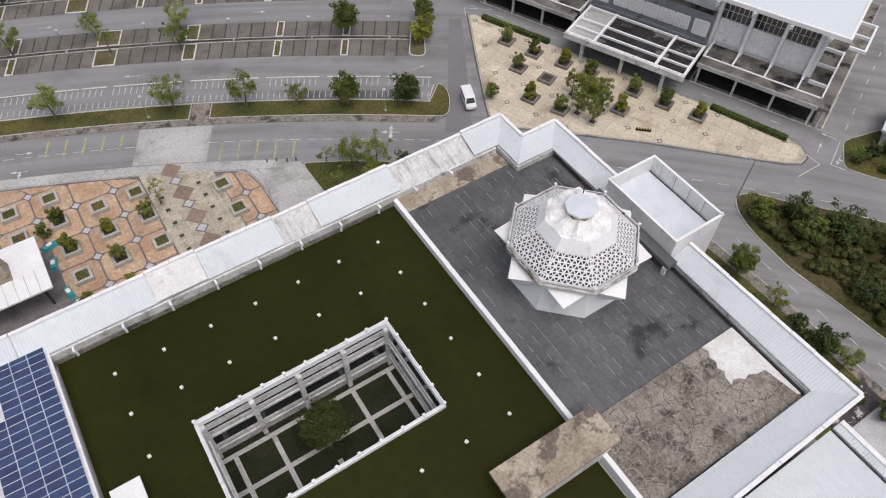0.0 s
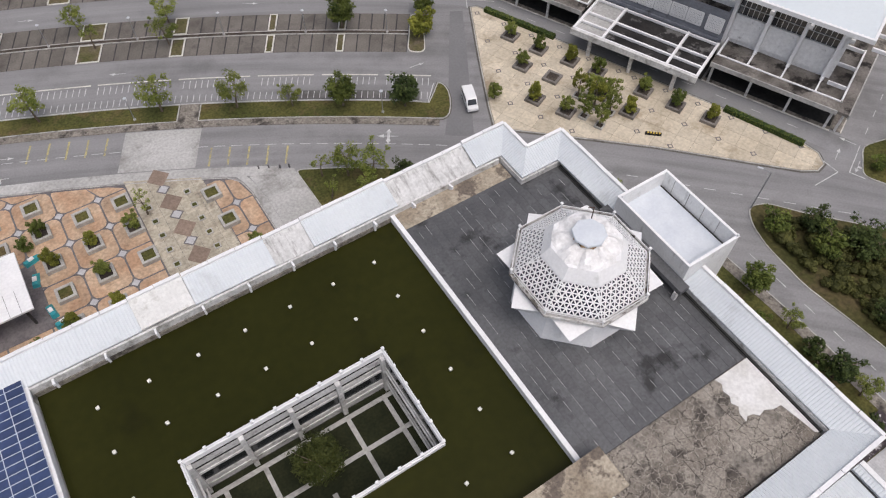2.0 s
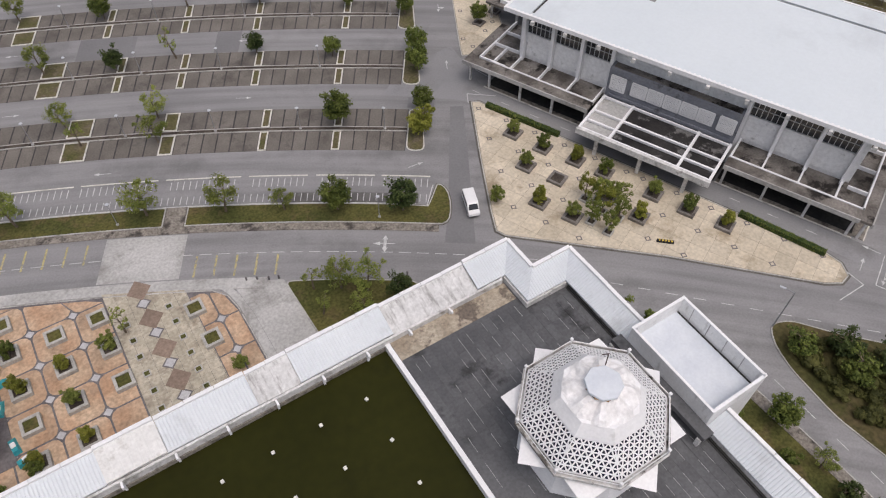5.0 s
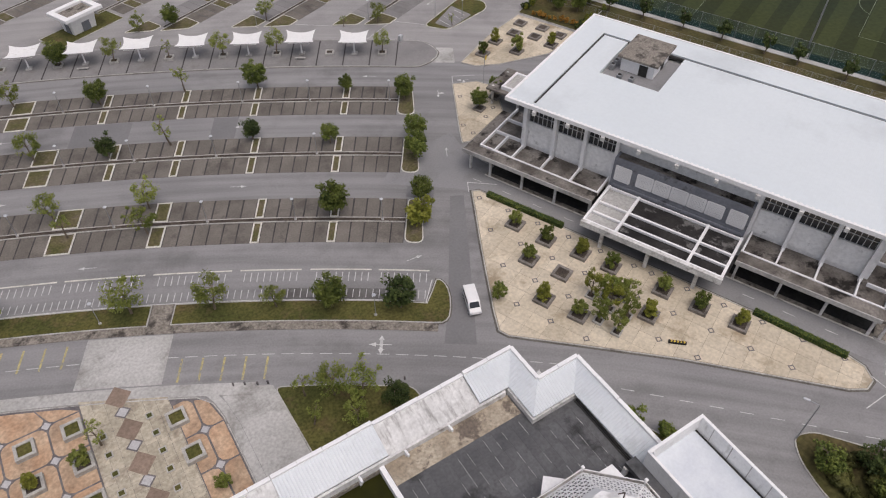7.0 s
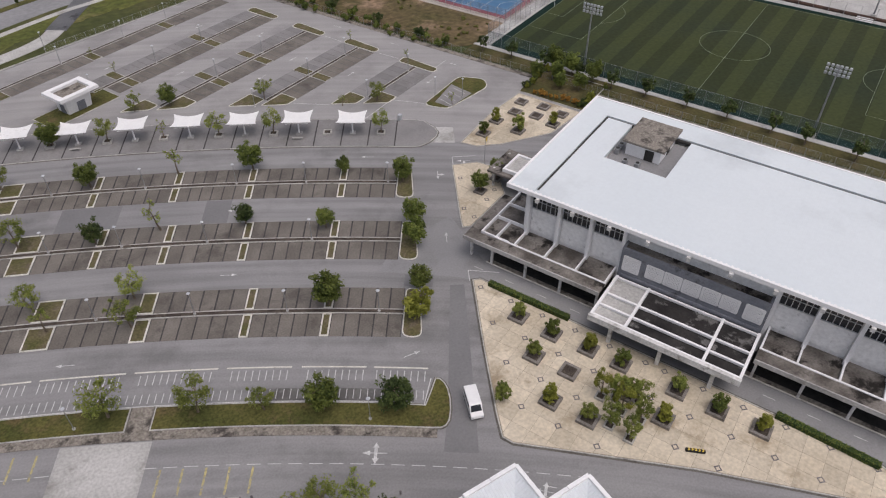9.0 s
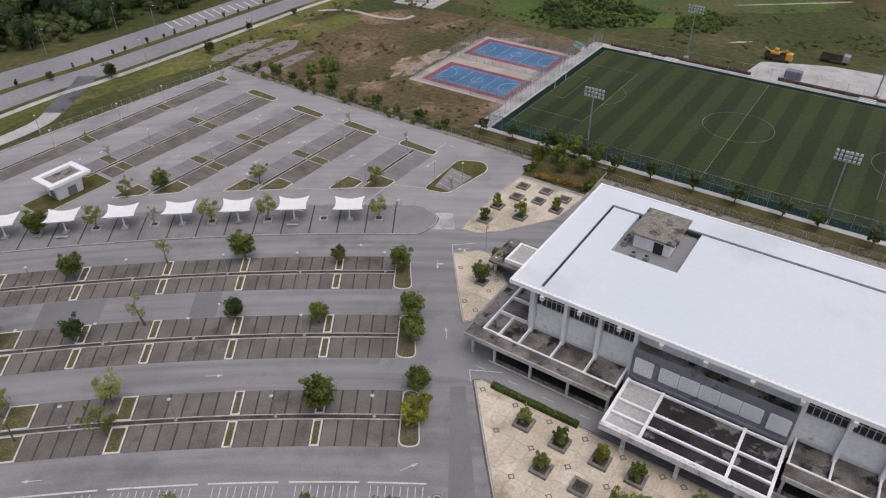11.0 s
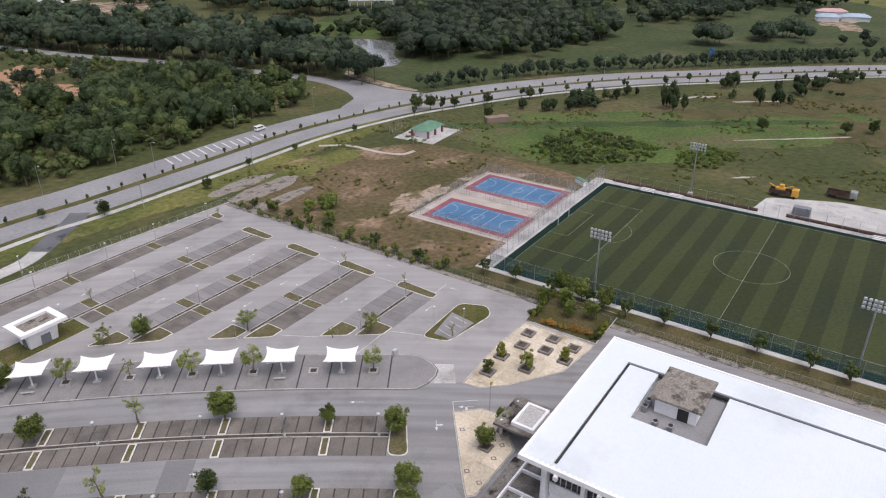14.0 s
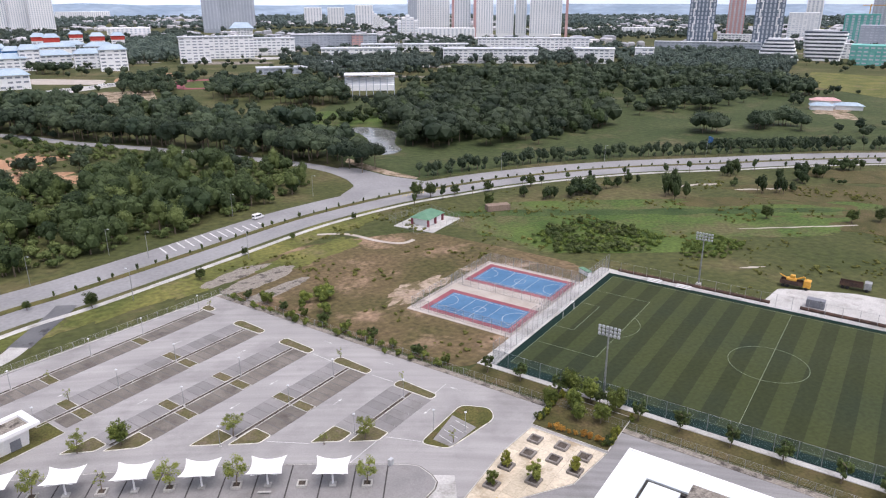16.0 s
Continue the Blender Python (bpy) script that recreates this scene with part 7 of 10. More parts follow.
# grass verge
for proto, th, s in ((T_DARK, 55.65, 1.05), (T_DENSE, 57.5, 1.0), (T_LIGHT, 59.0, 0.75), (T_LIGHT, 60.65, 1.05), (T_LIGHT, 62.85, 1.1), (T_LIGHT, 66.35, 1.05), (T_LIGHT, 68.6, 1.0)):
    on_arc(proto, 324.2, th, s)
# sail canopy walk: thin trees in planters
bm = bmesh.new()
for b in ((-0.8, 0.8, -0.8, -0.55), (-0.8, 0.8, 0.55, 0.8), (-0.8, -0.55, -0.55, 0.55), (0.55, 0.8, -0.55, 0.55)):
    box(bm, *b, 0, 0.45)
WALL4 = mesh_of("planter_wall", bm, M_PLANTER)
bm = bmesh.new()
for b in ((-0.8, 0.8, -0.8, -0.55), (-0.8, 0.8, 0.55, 0.8), (-0.8, -0.55, -0.55, 0.55), (0.55, 0.8, -0.55, 0.55)):
    box(bm, *b, 0, 0.3)
WALL4_LOW = mesh_of("planter_wall", bm, M_PLANTER_DARK)
bm = bmesh.new()
box(bm, -0.55, 0.55, -0.55, 0.55, 0, 0.2)
FILL_LOW = mesh_of("soil", bm, M_SOIL)
bm = bmesh.new()
box(bm, -0.55, 0.55, -0.55, 0.55, 0, 0.34)
FILL = mesh_of("soil", bm, M_SOIL)
bm = bmesh.new()
box(bm, -0.55, 0.55, -0.55, 0.55, 0, 0.36)
FILL_G = mesh_of("soil", bm, M_GRASS)


def planter(x, y, z, turn, size=1.0, grass=False, label="square grey concrete planter with soil", group="square planters", low=False):
    p = tagged(new("planter"), label, "planter", group)
    p.matrix_basis = pose(x, y, z, 0, 0, turn) @ Matrix.Scale(size, 4)
    piece("planter_wall", WALL4_LOW if low else WALL4, p, Matrix())
    piece("soil", FILL_G if grass else FILL_LOW if low else FILL, p, Matrix())
    return p


for k in range(9):
    th = 57.02 + 1.708 * k
    x, y = polar(397.9, th)
    planter(x, y, 0.137, th, 1.15)
    if k != 1:
        on_arc(T_TINY if k % 3 == 1 else T_LIGHT, 397.9, th, 0.86, z=0.45)

# sail canopies on one post
bm = bmesh.new()
N = 12
ge, W2, L2 = [], 3.25, 2.7
for j in range(N + 1):
    for i in range(N + 1):
        u, v = i / N * 2 - 1, j / N * 2 - 1
        pull = 1 - 0.13 * (1 - v * v) * abs(u) ** 1.5
        pull2 = 1 - 0.2 * (1 - u * u) * abs(v) ** 1.5
        z = 3.7 + 0.4 * (u * u * v * v)
        ge.append(bm.verts.new((u * W2 * pull, v * L2 * pull2, z)))
for j in range(N):
    for i in range(N):
        k = j * (N + 1) + i
        bm.faces.new((ge[k], ge[k + 1], ge[k + N + 2], ge[k + N + 1]))
bmesh.ops.recalc_face_normals(bm, faces=bm.faces)
bmesh.ops.solidify(bm, geom=bm.faces[:], thickness=0.03)
SAIL = mesh_of("sail", bm, M_TENT)
bm = bmesh.new()
tube(bm, (0, 0, 0), (0, 0, 3.3), 0.2, 0.14, sides=10)
for sx in (-1, 1):
    for sy in (-1, 1):
        tube(bm, (0, 0, 2.6), (sx * 2.4, sy * 2.0, 3.75), 0.05, sides=6)
MAST = mesh_of("post", bm, M_WHITE)
bm = bmesh.new()
box(bm, -0.65, 0.65, -0.65, 0.65, 0, 0.35, bevel=0.05)
FOOT = mesh_of("footing", bm, M_CONC)
bm = bmesh.new()
box(bm, -1.2, 1.2, -0.22, 0.22, 0.38, 0.46)
for x in (-0.9, 0.9):
    box(bm, x - 0.1, x + 0.1, -0.2, 0.2, 0, 0.38)
BENCH = mesh_of("bench", bm, M_CONC)
for k in range(9):
    th = 57.92 + 1.703 * k
    s = tagged(new("sail_canopy"), "white four-pointed membrane sail canopy on a single post", "canopy", "sail canopies")
    s.matrix_basis = arc_at(397.9, th, 0.137) @ pose(0, 0, 0, 0, 0, 90)
    piece("sail", SAIL, s, pose(0, -0.4, 0.1 + rnd.uniform(-0.1, 0.1)))
    piece("post", MAST, s, Matrix())
    piece("footing", FOOT, s, Matrix())
    if k in (1, 5):
        b = new("bench", BENCH)
        b.matrix_basis = arc_at(395.6, th + 0.02, 0.137) @ pose(0, 0, 0, 0, 0, 90)
        tagged(b, "low grey concrete bench on the walkway", "bench", "walkway benches")

# planters on the plazas
TRI_P = ((72.5, 88.8), (74.6, 83.0), (77.4, 77.5), (69.5, 81.0), (72.0, 75.7), (66.3, 73.1), (68.8, 67.8), (79.6, 72.6), (77.7, 62.1), (83.0, 64.5), (85.3, 59.0), (87.9, 53.5), (76.5, 68.0))
for k, (x, y) in enumerate(TRI_P):
    planter(x, y, 0.135, 23.6, 1.7, label="square low brownish-grey concrete planter on the beige plaza", low=True)
    if k != 4:
        plant(T_CONE[k % 3], x, y, 0.42, rnd.uniform(0.95, 1.15), rnd.uniform(0, 360))
for x, y, s in ((71.4, 62.3, 0.75), (70.6, 65.4, 0.8), (73.5, 66.2, 0.85), (74.8, 63.7, 0.8), (74.6, 68.5, 0.8), (72.9, 69.8, 0.8), (76.8, 66.4, 0.75)):
    planter(x, y, 0.1, 23.6, 0.9, label="small square tree pit on the beige plaza", group="tree pits")
    plant(T_GROVE[int(x * 10) % 2], x, y, 0.3, s, rnd.uniform(0, 360))
plant(T_CONE[0], 60.6, 77.0, 0.13, 1.0)
plant(T_CONE[1], 61.4, 78.2, 0.13, 0.8)
for x, y in ((86.8, 120.2), (92.0, 122.0)):
    planter(x, y, 0.135, 23.6, 1.3, label="square low brownish-grey concrete planter beside the hall road", low=True)
    plant(T_DENSE[0], x, y, 0.5, 0.68, rnd.uniform(0, 360))
for k, (x, y) in enumerate(((99.6, 137.4), (105.2, 140.3), (106.7, 134.1), (111.1, 141.1), (115.2, 144.0), (114.1, 137.0), (118.2, 139.3), (115.0, 132.1), (119.4, 134.4))):
    planter(x, y, 0.135, 23.6, 1.6, label="square low brownish-grey concrete planter on the corner plaza", low=True)
    if k in (0, 1, 2, 7):
        plant(T_CONE[(k + 1) % 3], x, y, 0.5, 1.05 + 0.25 * (k == 2), rnd.uniform(0, 360))
# orange plaza planters
for k, (x, y, b) in enumerate(((-11.8, 94.4, 0), (-17.8, 94.4, 0), (-5.8, 88.7, 0), (0.0, 88.5, 0), (-11.7, 88.9, 1), (-5.8, 83.0, 1), (0.1, 82.8, 1), (0.2, 76.8, 0), (-11.6, 82.6, 1), (-5.9, 77.0, 1), (-11.5, 76.8, 0), (12.1, 82.9, 0), (12.4, 76.8, 0),
                               (-17.6, 88.6, 0), (-5.8, 71, 1), (-23.5, 94.4, 1), (-23.5, 100.2, 0), (-11.7, 71, 1))):
    planter(x, y, 0.13, 0, 1.6, not b, "square grey concrete planter on the orange plaza", "plaza planters")
    if b:
        plant(T_CONE[k % 3], x, y, 0.5, rnd.uniform(0.95, 1.15), rnd.uniform(0, 360))
for k in range(6):
    for x in (3.05, 9.1):
        planter(x, 85.5 - 3.0 * k, 0.0, 0, 0.62, True, "small square grassed pit in the plaza paving", "small plaza pits")
plant(T_TINY[0], 2.6, 84.5, 0.2, 1.0)
plant(T_CONE[0], 14.2, 70.5, 0.13, 0.9)
# grass island by the pool building
for proto, x, y, s in ((T_LIGHT[0], 31.5, 75.2, 1.0), (T_LIGHT[1], 34.5, 72.8, 1.0), (T_TINY[0], 28.0, 77.2, 1.0), (T_DARK[0], 38.0, 69.2, 0.8), (T_TINY[1], 27.2, 72.5, 0.9), (T_LIGHT[2], 32.2, 69.5, 0.7)):
    plant(proto, x, y, 0.1, s, rnd.uniform(0, 360))
# east verge bushes
for x, y, s in ((62.5, 50.5, 1.3), (60.3, 53, 1.0), (65.3, 46, 1.0), (64.5, 30, 0.8), (65.5, 22.5, 0.9), (67.6, 15.9, 1.05), (66.8, 13.8, 0.9), (65, 5, 1.2), (67, 1, 1.2), (63.5, 35, 1.0), (61, 44.5, 0.9)):
    plant(T_BUSH[int(y) % 2], x, y, 0.1, s, rnd.uniform(0, 360))
for x, y, sz, pr in ((68.6, 26.5, 0.86, T_DENSE), (67.4, 11.6, 0.84, T_DARK), (68.2, 19.6, 0.62, T_LIGHT), (68.4, 8.0, 0.7, T_LIGHT)):
    plant(pr[1], x, y, 0.1, sz, rnd.uniform(0, 360))
# woodland east of the road
wr = random.Random(4)
wood_line = [(80.0, 35.8), (78.6, 31), (77.8, 23), (78.6, 15), (79.2, 7), (82, -22), (112, -22), (107, -3), (96, 14), (89, 24.5), (84.4, 31)]
count = 0
while count < 34:
    x, y = wr.uniform(77, 118), wr.uniform(-22, 36)
    if not inside((x, y), wood_line):
        continue
    count += 1
    plant(T_WOOD[count % 3], x, y, 0.05, wr.uniform(0.35, 0.62) if x < 82 else wr.uniform(0.5, 0.85), wr.uniform(0, 360), wr.uniform(0.7, 1.0))
for x, y in ((102, 31.5), (105, 31), (108, 30), (104, 27.5), (110, 26), (113, 30)):
    plant(T_BUSH[int(x) % 2], x, y, 0.1, 1.0, rnd.uniform(0, 360))

# clipped hedges
def hedge(p0, p1, width, height, label):
    p0, p1 = Vector((*p0, 0)), Vector((*p1, 0))
    d = (p1 - p0)
    n = int(d.length * 90)
    s = Vector((-d.y, d.x, 0)).normalized()
    r = random.Random(int(p0.x * 10))
    vs, fs = [], []
    for k in range(n):
        u, side_, top = r.random(), r.uniform(-1, 1), r.random()
        if r.random() < 0.5:
            off, z, nrm = side_ * width / 2, height * r.uniform(0.9, 1.05), Vector((0, 0, 1))
        else:
            sg = 1 if side_ > 0 else -1
            off, z, nrm = sg * width / 2 * r.uniform(0.9, 1.05), height * top, s * sg
        p = p0 + d * u + s * off + Vector((0, 0, z))
        nrm = (nrm + Vector((r.uniform(-0.7, 0.7), r.uniform(-0.7, 0.7), r.uniform(-0.7, 0.7)))).normalized()
        a = nrm.orthogonal().normalized()
        a = Matrix.Rotation(r.uniform(0, 6.28), 3, nrm) @ a
        b = nrm.cross(a)
        q = r.uniform(0.08, 0.16)
        i = len(vs)
        vs += [tuple(p - a * q), tuple(p + b * q * 0.6), tuple(p + a * q), tuple(p - b * q * 0.6)]
        fs.append((i, i + 1, i + 2, i + 3))
    h = tagged(new("hedge"), label, "hedge", "plaza hedges")
    me = bpy.data.meshes.new("foliage")
    me.from_pydata(vs, [], fs)
    me.materials.append(L_MID)
    o = new("foliage", me)
    o.parent = h
    bm = bmesh.new()
    box(bm, 0, d.length, -width / 2 + 0.06, width / 2 - 0.06, 0, height * 0.93, Matrix.Translation(p0) @ Matrix.Rotation(math.atan2(d.y, d.x), 4, "Z"))
    part("inner_growth", bm, M_HEDGE, h)


M_HEDGE = mat("hedge_core", (0.02, 0.04, 0.012), (0.04, 0.07, 0.02), 1.0, 6.0, 0.95, 0.8, 0.3, bump_size=0.1)
hedge((72.9, 97.6), (79.0, 84.0), 1.0, 1.0, "long clipped dark green hedge along the plaza")
hedge((91.6, 54.0), (96.4, 41.2), 1.0, 1.0, "long clipped dark green hedge along the hall road")

# corner garden
for x, y, s in ((132.4, 153.2, 1.5), (134.6, 148.6, 1.35), (136.2, 142.8, 1.4), (127.2, 144.6, 1.0), (130.6, 141.4, 1.1), (126.5, 152.5, 1.0), (129.5, 148.5, 1.2)):
    plant(T_DENSE[int(x) % 2], x, y, 0.1, s * 0.66, rnd.uniform(0, 360))
for k in range(9):
    u = k / 8
    x, y = 120.5 + u * 5.5, 145.5 - u * 9.5
    plant(T_BLOOM, x, y, 0.1, rnd.uniform(0.4, 0.6), rnd.uniform(0, 360))
gr = random.Random(14)
for k in range(26):
    u = gr.random()
    edge = gr.random() < 0.6
    x, y = (119.6 + 11 * u, 149.0 + 5.6 * u) if edge else (125.5 + 11.0 * u + gr.uniform(-1, 1), 134.8 + 4.6 * u)
    plant(T_BUSH[k % 2] if gr.random() < 0.6 else T_CONE[2], x + gr.uniform(-0.6, 0.6), y + gr.uniform(-1.2, 0.4), 0.1, gr.uniform(0.4, 0.7), gr.uniform(0, 360))
# young trees on the strip beside the pitch
for k in range(14):
    b = 108 - 9.2 * k
    x, y = ab(182 + rnd.uniform(-1, 1), b + rnd.uniform(-1, 1))
    plant(T_STRIP[k % 2], x, y, 0, rnd.uniform(1.2, 1.5), rnd.uniform(0, 360))
for k in range(10):
    b = 118 + 8 * k
    x, y = ab(180 + rnd.uniform(-1, 1), b + rnd.uniform(-1, 1))
    plant(T_BUSH[k % 2], x, y, -0.1, rnd.uniform(0.9, 1.6), rnd.uniform(0, 360))
# trees in the north car park
for a, b, s, p in ((115.8, 153.6, 0.85, T_DENSE), (109.5, 158.2, 0.7, T_LIGHT), (130.5, 137.5, 0.8, T_LIGHT), (138.5, 120, 0.6, T_TINY), (144.5, 114.5, 0.8, T_LIGHT), (153.5, 99, 0.6, T_TINY), (167, 122.0, 0.5, T_TINY), (167, 141, 0.6, T_TINY),
                   (119, 178, 0.6, T_TINY), (121, 191, 0.5, T_TINY), (90, 160, 0.9, T_DENSE), (169, 193, 0.5, T_TINY)):
    x, y = ab(a, b)
    plant(p[int(a) % len(p)], x, y, 0.1, s, rnd.uniform(0, 360))

M_YELLOW_BRIGHT = mat("sign_yellow", (0.6, 0.42, 0.04), (0.68, 0.5, 0.08), 1.0, 6.0, 0.6, 0, 0.1)
# ---- lamps, hut, vehicles ----
bm = bmesh.new()
tube(bm, (0, 0, 0), (0, 0, 4.6), 0.07, 0.045, sides=8)
LPOLE = mesh_of("pole", bm, M_STEEL)
bm = bmesh.new()
tube(bm, (0, 0, 4.55), (0, 0, 4.7), 0.05, 0.3, sides=12)
tube(bm, (0, 0, 4.7), (0, 0, 4.82), 0.32, 0.2, sides=12)
LHEAD = mesh_of("lamp_head", bm, M_ALU)
bm = bmesh.new()
tube(bm, (0, 0, 0), (0, 0, 0.2), 0.24, sides=10)
LBASE = mesh_of("footing", bm, M_CONC)


def lamp_post(x, y, z=0.1):
    p = tagged(new("street_lamp"), "slim grey lamp post with a round head on the median", "street lamp", "car park lamps")
    p.matrix_basis = pose(x, y, z)
    piece("pole", LPOLE, p, Matrix())
    piece("lamp_head", LHEAD, p, Matrix())
    piece("footing", LBASE, p, Matrix())


for r, ths in ((343.6, (56.4, 58.9, 61.4, 64.0, 66.6)), (361.7, (58.6, 61.6, 64.0, 66.0, 68.2)), (379.6, (56.6, 59.1, 61.2, 63.9, 66.6)), (322.6, (56.3, 63.6))):
    for th in ths:
        lamp_post(*polar(r, th))
for b, aa in ((193.8, (114.3, 133.5, 148, 165.8)), (173.9, (109.6, 128.4, 143.6)), (155.3, (132, 147.8)), (136.6, (126.5, 145.2, 159.4)), (117.4, (144.7, 161.2)), (104.9, (154.9,)), (99.0, (157.8,)), (205, (97, 117))):
    for a in aa:
        lamp_post(*ab(a, b))

hut = tagged(new("guard_hut"), "white guard hut under a large square ring-shaped canopy roof", "guard hut")
hut.matrix_basis = AB @ pose(103.0, 170.8, 0)
for b in ((-4.9, 4.9, 2.4, 3.6), (-4.9, 4.9, -3.6, -2.4), (-4.9, -3.5, -2.4, 2.4), (3.5, 4.9, -2.4, 2.4)):
    bm = bmesh.new()
    box(bm, *b, 4.3, 5.0)
    part("roof_beam", bm, M_WHITE, hut)
bm = bmesh.new()
loft(bm, [[(-3.0, -1.7, 0), (2.9, -1.7, 0), (2.9, 2.4, 0), (-3.0, 2.4, 0)], [(-3.3, -2.2, 4.3), (3.3, -2.2, 4.3), (3.3, 2.4, 4.3), (-3.3, 2.4, 4.3)]])
part("wall", bm, M_WHITE, hut)
bm = bmesh.new()
box(bm, -3.45, 3.45, -2.35, 2.35, 4.3, 4.42)
part("roof", bm, M_CONC_DIRTY, hut)
for b in ((-3.2, -3.0, -0.8, 0.9, 0.2, 2.4), (-0.6, 1.4, -2.02, -1.7, 0.2, 2.4)):
    bm = bmesh.new()
    box(bm, *b)
    part("door", bm, M_GREY, hut)
kerbed("traffic_island", [ab(94, 166.8), ab(112, 166.8), ab(112, 174.4), ab(94, 174.4)], M_GRASS, "grassed island with a kerb round the guard hut", M_KERB)


def van(x, y, turn, label="white passenger van with dark windows on the road"):
    v = tagged(new("van"), label, "van")
    v.matrix_basis = pose(x, y, 0, 0, 0, turn)
    bm = bmesh.new()
    side_ = [(-2.5, 0.45), (2.35, 0.45), (2.5, 0.75), (2.35, 1.15), (1.75, 1.3), (1.1, 2.1), (0.8, 2.22), (-2.3, 2.22), (-2.48, 2.05)]
    lo = [bm.verts.new((px, -0.92 + 0.0, pz)) for px, pz in side_]
    hi = [bm.verts.new((px, 0.92, pz)) for px, pz in side_]
    bm.faces.new(lo)
    bm.faces.new(hi[::-1])
    for k in range(len(side_)):
        j = (k + 1) % len(side_)
        bm.faces.new((lo[j], lo[k], hi[k], hi[j]))
    bmesh.ops.recalc_face_normals(bm, faces=bm.faces)
    bmesh.ops.bevel(bm, geom=bm.edges[:], offset=0.09, segments=2, affect="EDGES", profile=0.6)
    part("body", bm, M_CARWHITE, v, smooth=False)
    bm = bmesh.new()
    prism(bm, [(-0.8, 0), (0.8, 0), (0.68, 0.9), (-0.68, 0.9)], -0.02, 0.03, Matrix.Translation((1.73, 0, 1.36)) @ Matrix(((0, -0.66, 0.75, 0), (1, 0, 0, 0), (0, 0.75, 0.66, 0), (0, 0, 0, 1))))
    part("windscreen", bm, M_GLASS, v)
    for s in (-1, 1):
        bm = bmesh.new()
        box(bm, -2.1, 0.95, s * 0.925 - 0.015, s * 0.925 + 0.015, 1.35, 1.95, bevel=0.01)
        part("side_window", bm, M_GLASS, v)
        bm = bmesh.new()
        box(bm, 2.36, 2.47, s * 0.68 - 0.18, s * 0.68 + 0.18, 0.8, 1.02, bevel=0.02)
        part("headlight", bm, M_ALU, v)
    bm = bmesh.new()
    box(bm, -2.53, -2.49, -0.7, 0.7, 1.35, 1.95, bevel=0.01)
    part("rear_window", bm, M_GLASS, v)
    for px in (-1.6, 1.6):
        for s in (-1, 1):
            bm = bmesh.new()
            tube(bm, (px, s * 0.78, 0.33), (px, s * 0.95, 0.33), 0.33, sides=16)
            w = part("wheel", bm, M_TYRE, v)
            bm = bmesh.new()
            tube(bm, (px, s * 0.94, 0.33), (px, s * 0.965, 0.33), 0.19, sides=12)
            part("rim", bm, M_ALU, w)


van(56.4, 78.3, -110)


def tall_lamp(x, y, turn, height=8.0):
    p = tagged(new("street_lamp"), "tall grey street lamp with a short arm beside the road", "street lamp", "road lamps")
    p.matrix_basis = pose(x, y, 0.1, 0, 0, turn)
    bm = bmesh.new()
    tube(bm, (0, 0, 0), (0, 0, height), 0.1, 0.06, sides=8)
    tube(bm, (0, 0, height), (1.4, 0, height + 0.25), 0.05, sides=6)
    part("pole", bm, M_STEEL, p)
    bm = bmesh.new()
    box(bm, 1.2, 2.0, -0.15, 0.15, height + 0.15, height + 0.3, bevel=0.03)
    part("lamp_head", bm, M_ALU, p)


tall_lamp(79.6, 36.7, 120)
for x, y, t in ((35, 291.5, -60), (71, 297.5, -60), (110, 331, -70), (150, 343, -70), (60, 262, 110), (100, 279, 110), (250, 335, -90), (310, 322, -100), (370, 303, -110), (60, 308, -60)):
    tall_lamp(x, y, t, 9.5)

# chevron board on the plaza
board = tagged(new("chevron_board"), "low black board with orange-yellow chevrons on the plaza edge", "sign board")
board.matrix_basis = pose(77.6, 56.1, 0.14, 0, 0, -42)
bm = bmesh.new()
box(bm, -1.3, 1.3, -0.22, 0.22, 0.0, 0.45, bevel=0.03)
part("board", bm, M_TYRE, board)
for k in range(5):
    bm = bmesh.new()
    x = -1.05 + 0.46 * k
    prism(bm, [(x, -0.2), (x + 0.2, -0.2), (x + 0.34, 0.0), (x + 0.2, 0.2), (x, 0.2), (x + 0.14, 0.0)], 0.44, 0.46)
    part("chevron", bm, M_YELLOW_BRIGHT, board)

# gazebo on the orange plaza
gz = tagged(new("gazebo"), "white square gazebo roof with a raised tan lantern and dark posts", "gazebo")
gz.matrix_basis = pose(-20.6, 78.6, 0.1)
for sx in (-1, 1):
    for sy in (-1, 1):
        bm = bmesh.new()
        box(bm, sx * 4.4 - 0.15, sx * 4.4 + 0.15, sy * 4.1 - 0.15, sy * 4.1 + 0.15, 0, 4.3)
        part("post", bm, M_DARK, gz)
bm = bmesh.new()
loft(bm, [[(-5.7, -5.2, 4.2), (5.7, -5.2, 4.2), (5.7, 5.2, 4.2), (-5.7, 5.2, 4.2)], [(-5.7, -5.2, 4.5), (5.7, -5.2, 4.5), (5.7, 5.2, 4.5), (-5.7, 5.2, 4.5)], [(-1.5, -1.5, 4.95), (1.5, -1.5, 4.95), (1.5, 1.5, 4.95), (-1.5, 1.5, 4.95)]])
part("roof", bm, M_WHITE, gz)
for k in range(1, 8):
    x = -5.7 + 11.4 * k / 8
    bm = bmesh.new()
    box(bm, x - 0.03, x + 0.03, -5.2, -1.6, 4.5, 4.53, Matrix.Translation((0, 0, 0.0)))
    bmesh.ops.transform(bm, matrix=Matrix(((1, 0, 0, 0), (0, 1, 0, 0), (0, 0.122, 1, 0.64), (0, 0, 0, 1))), verts=bm.verts)
    part("roof_seam", bm, M_JOINT_PALE, gz)
bm = bmesh.new()
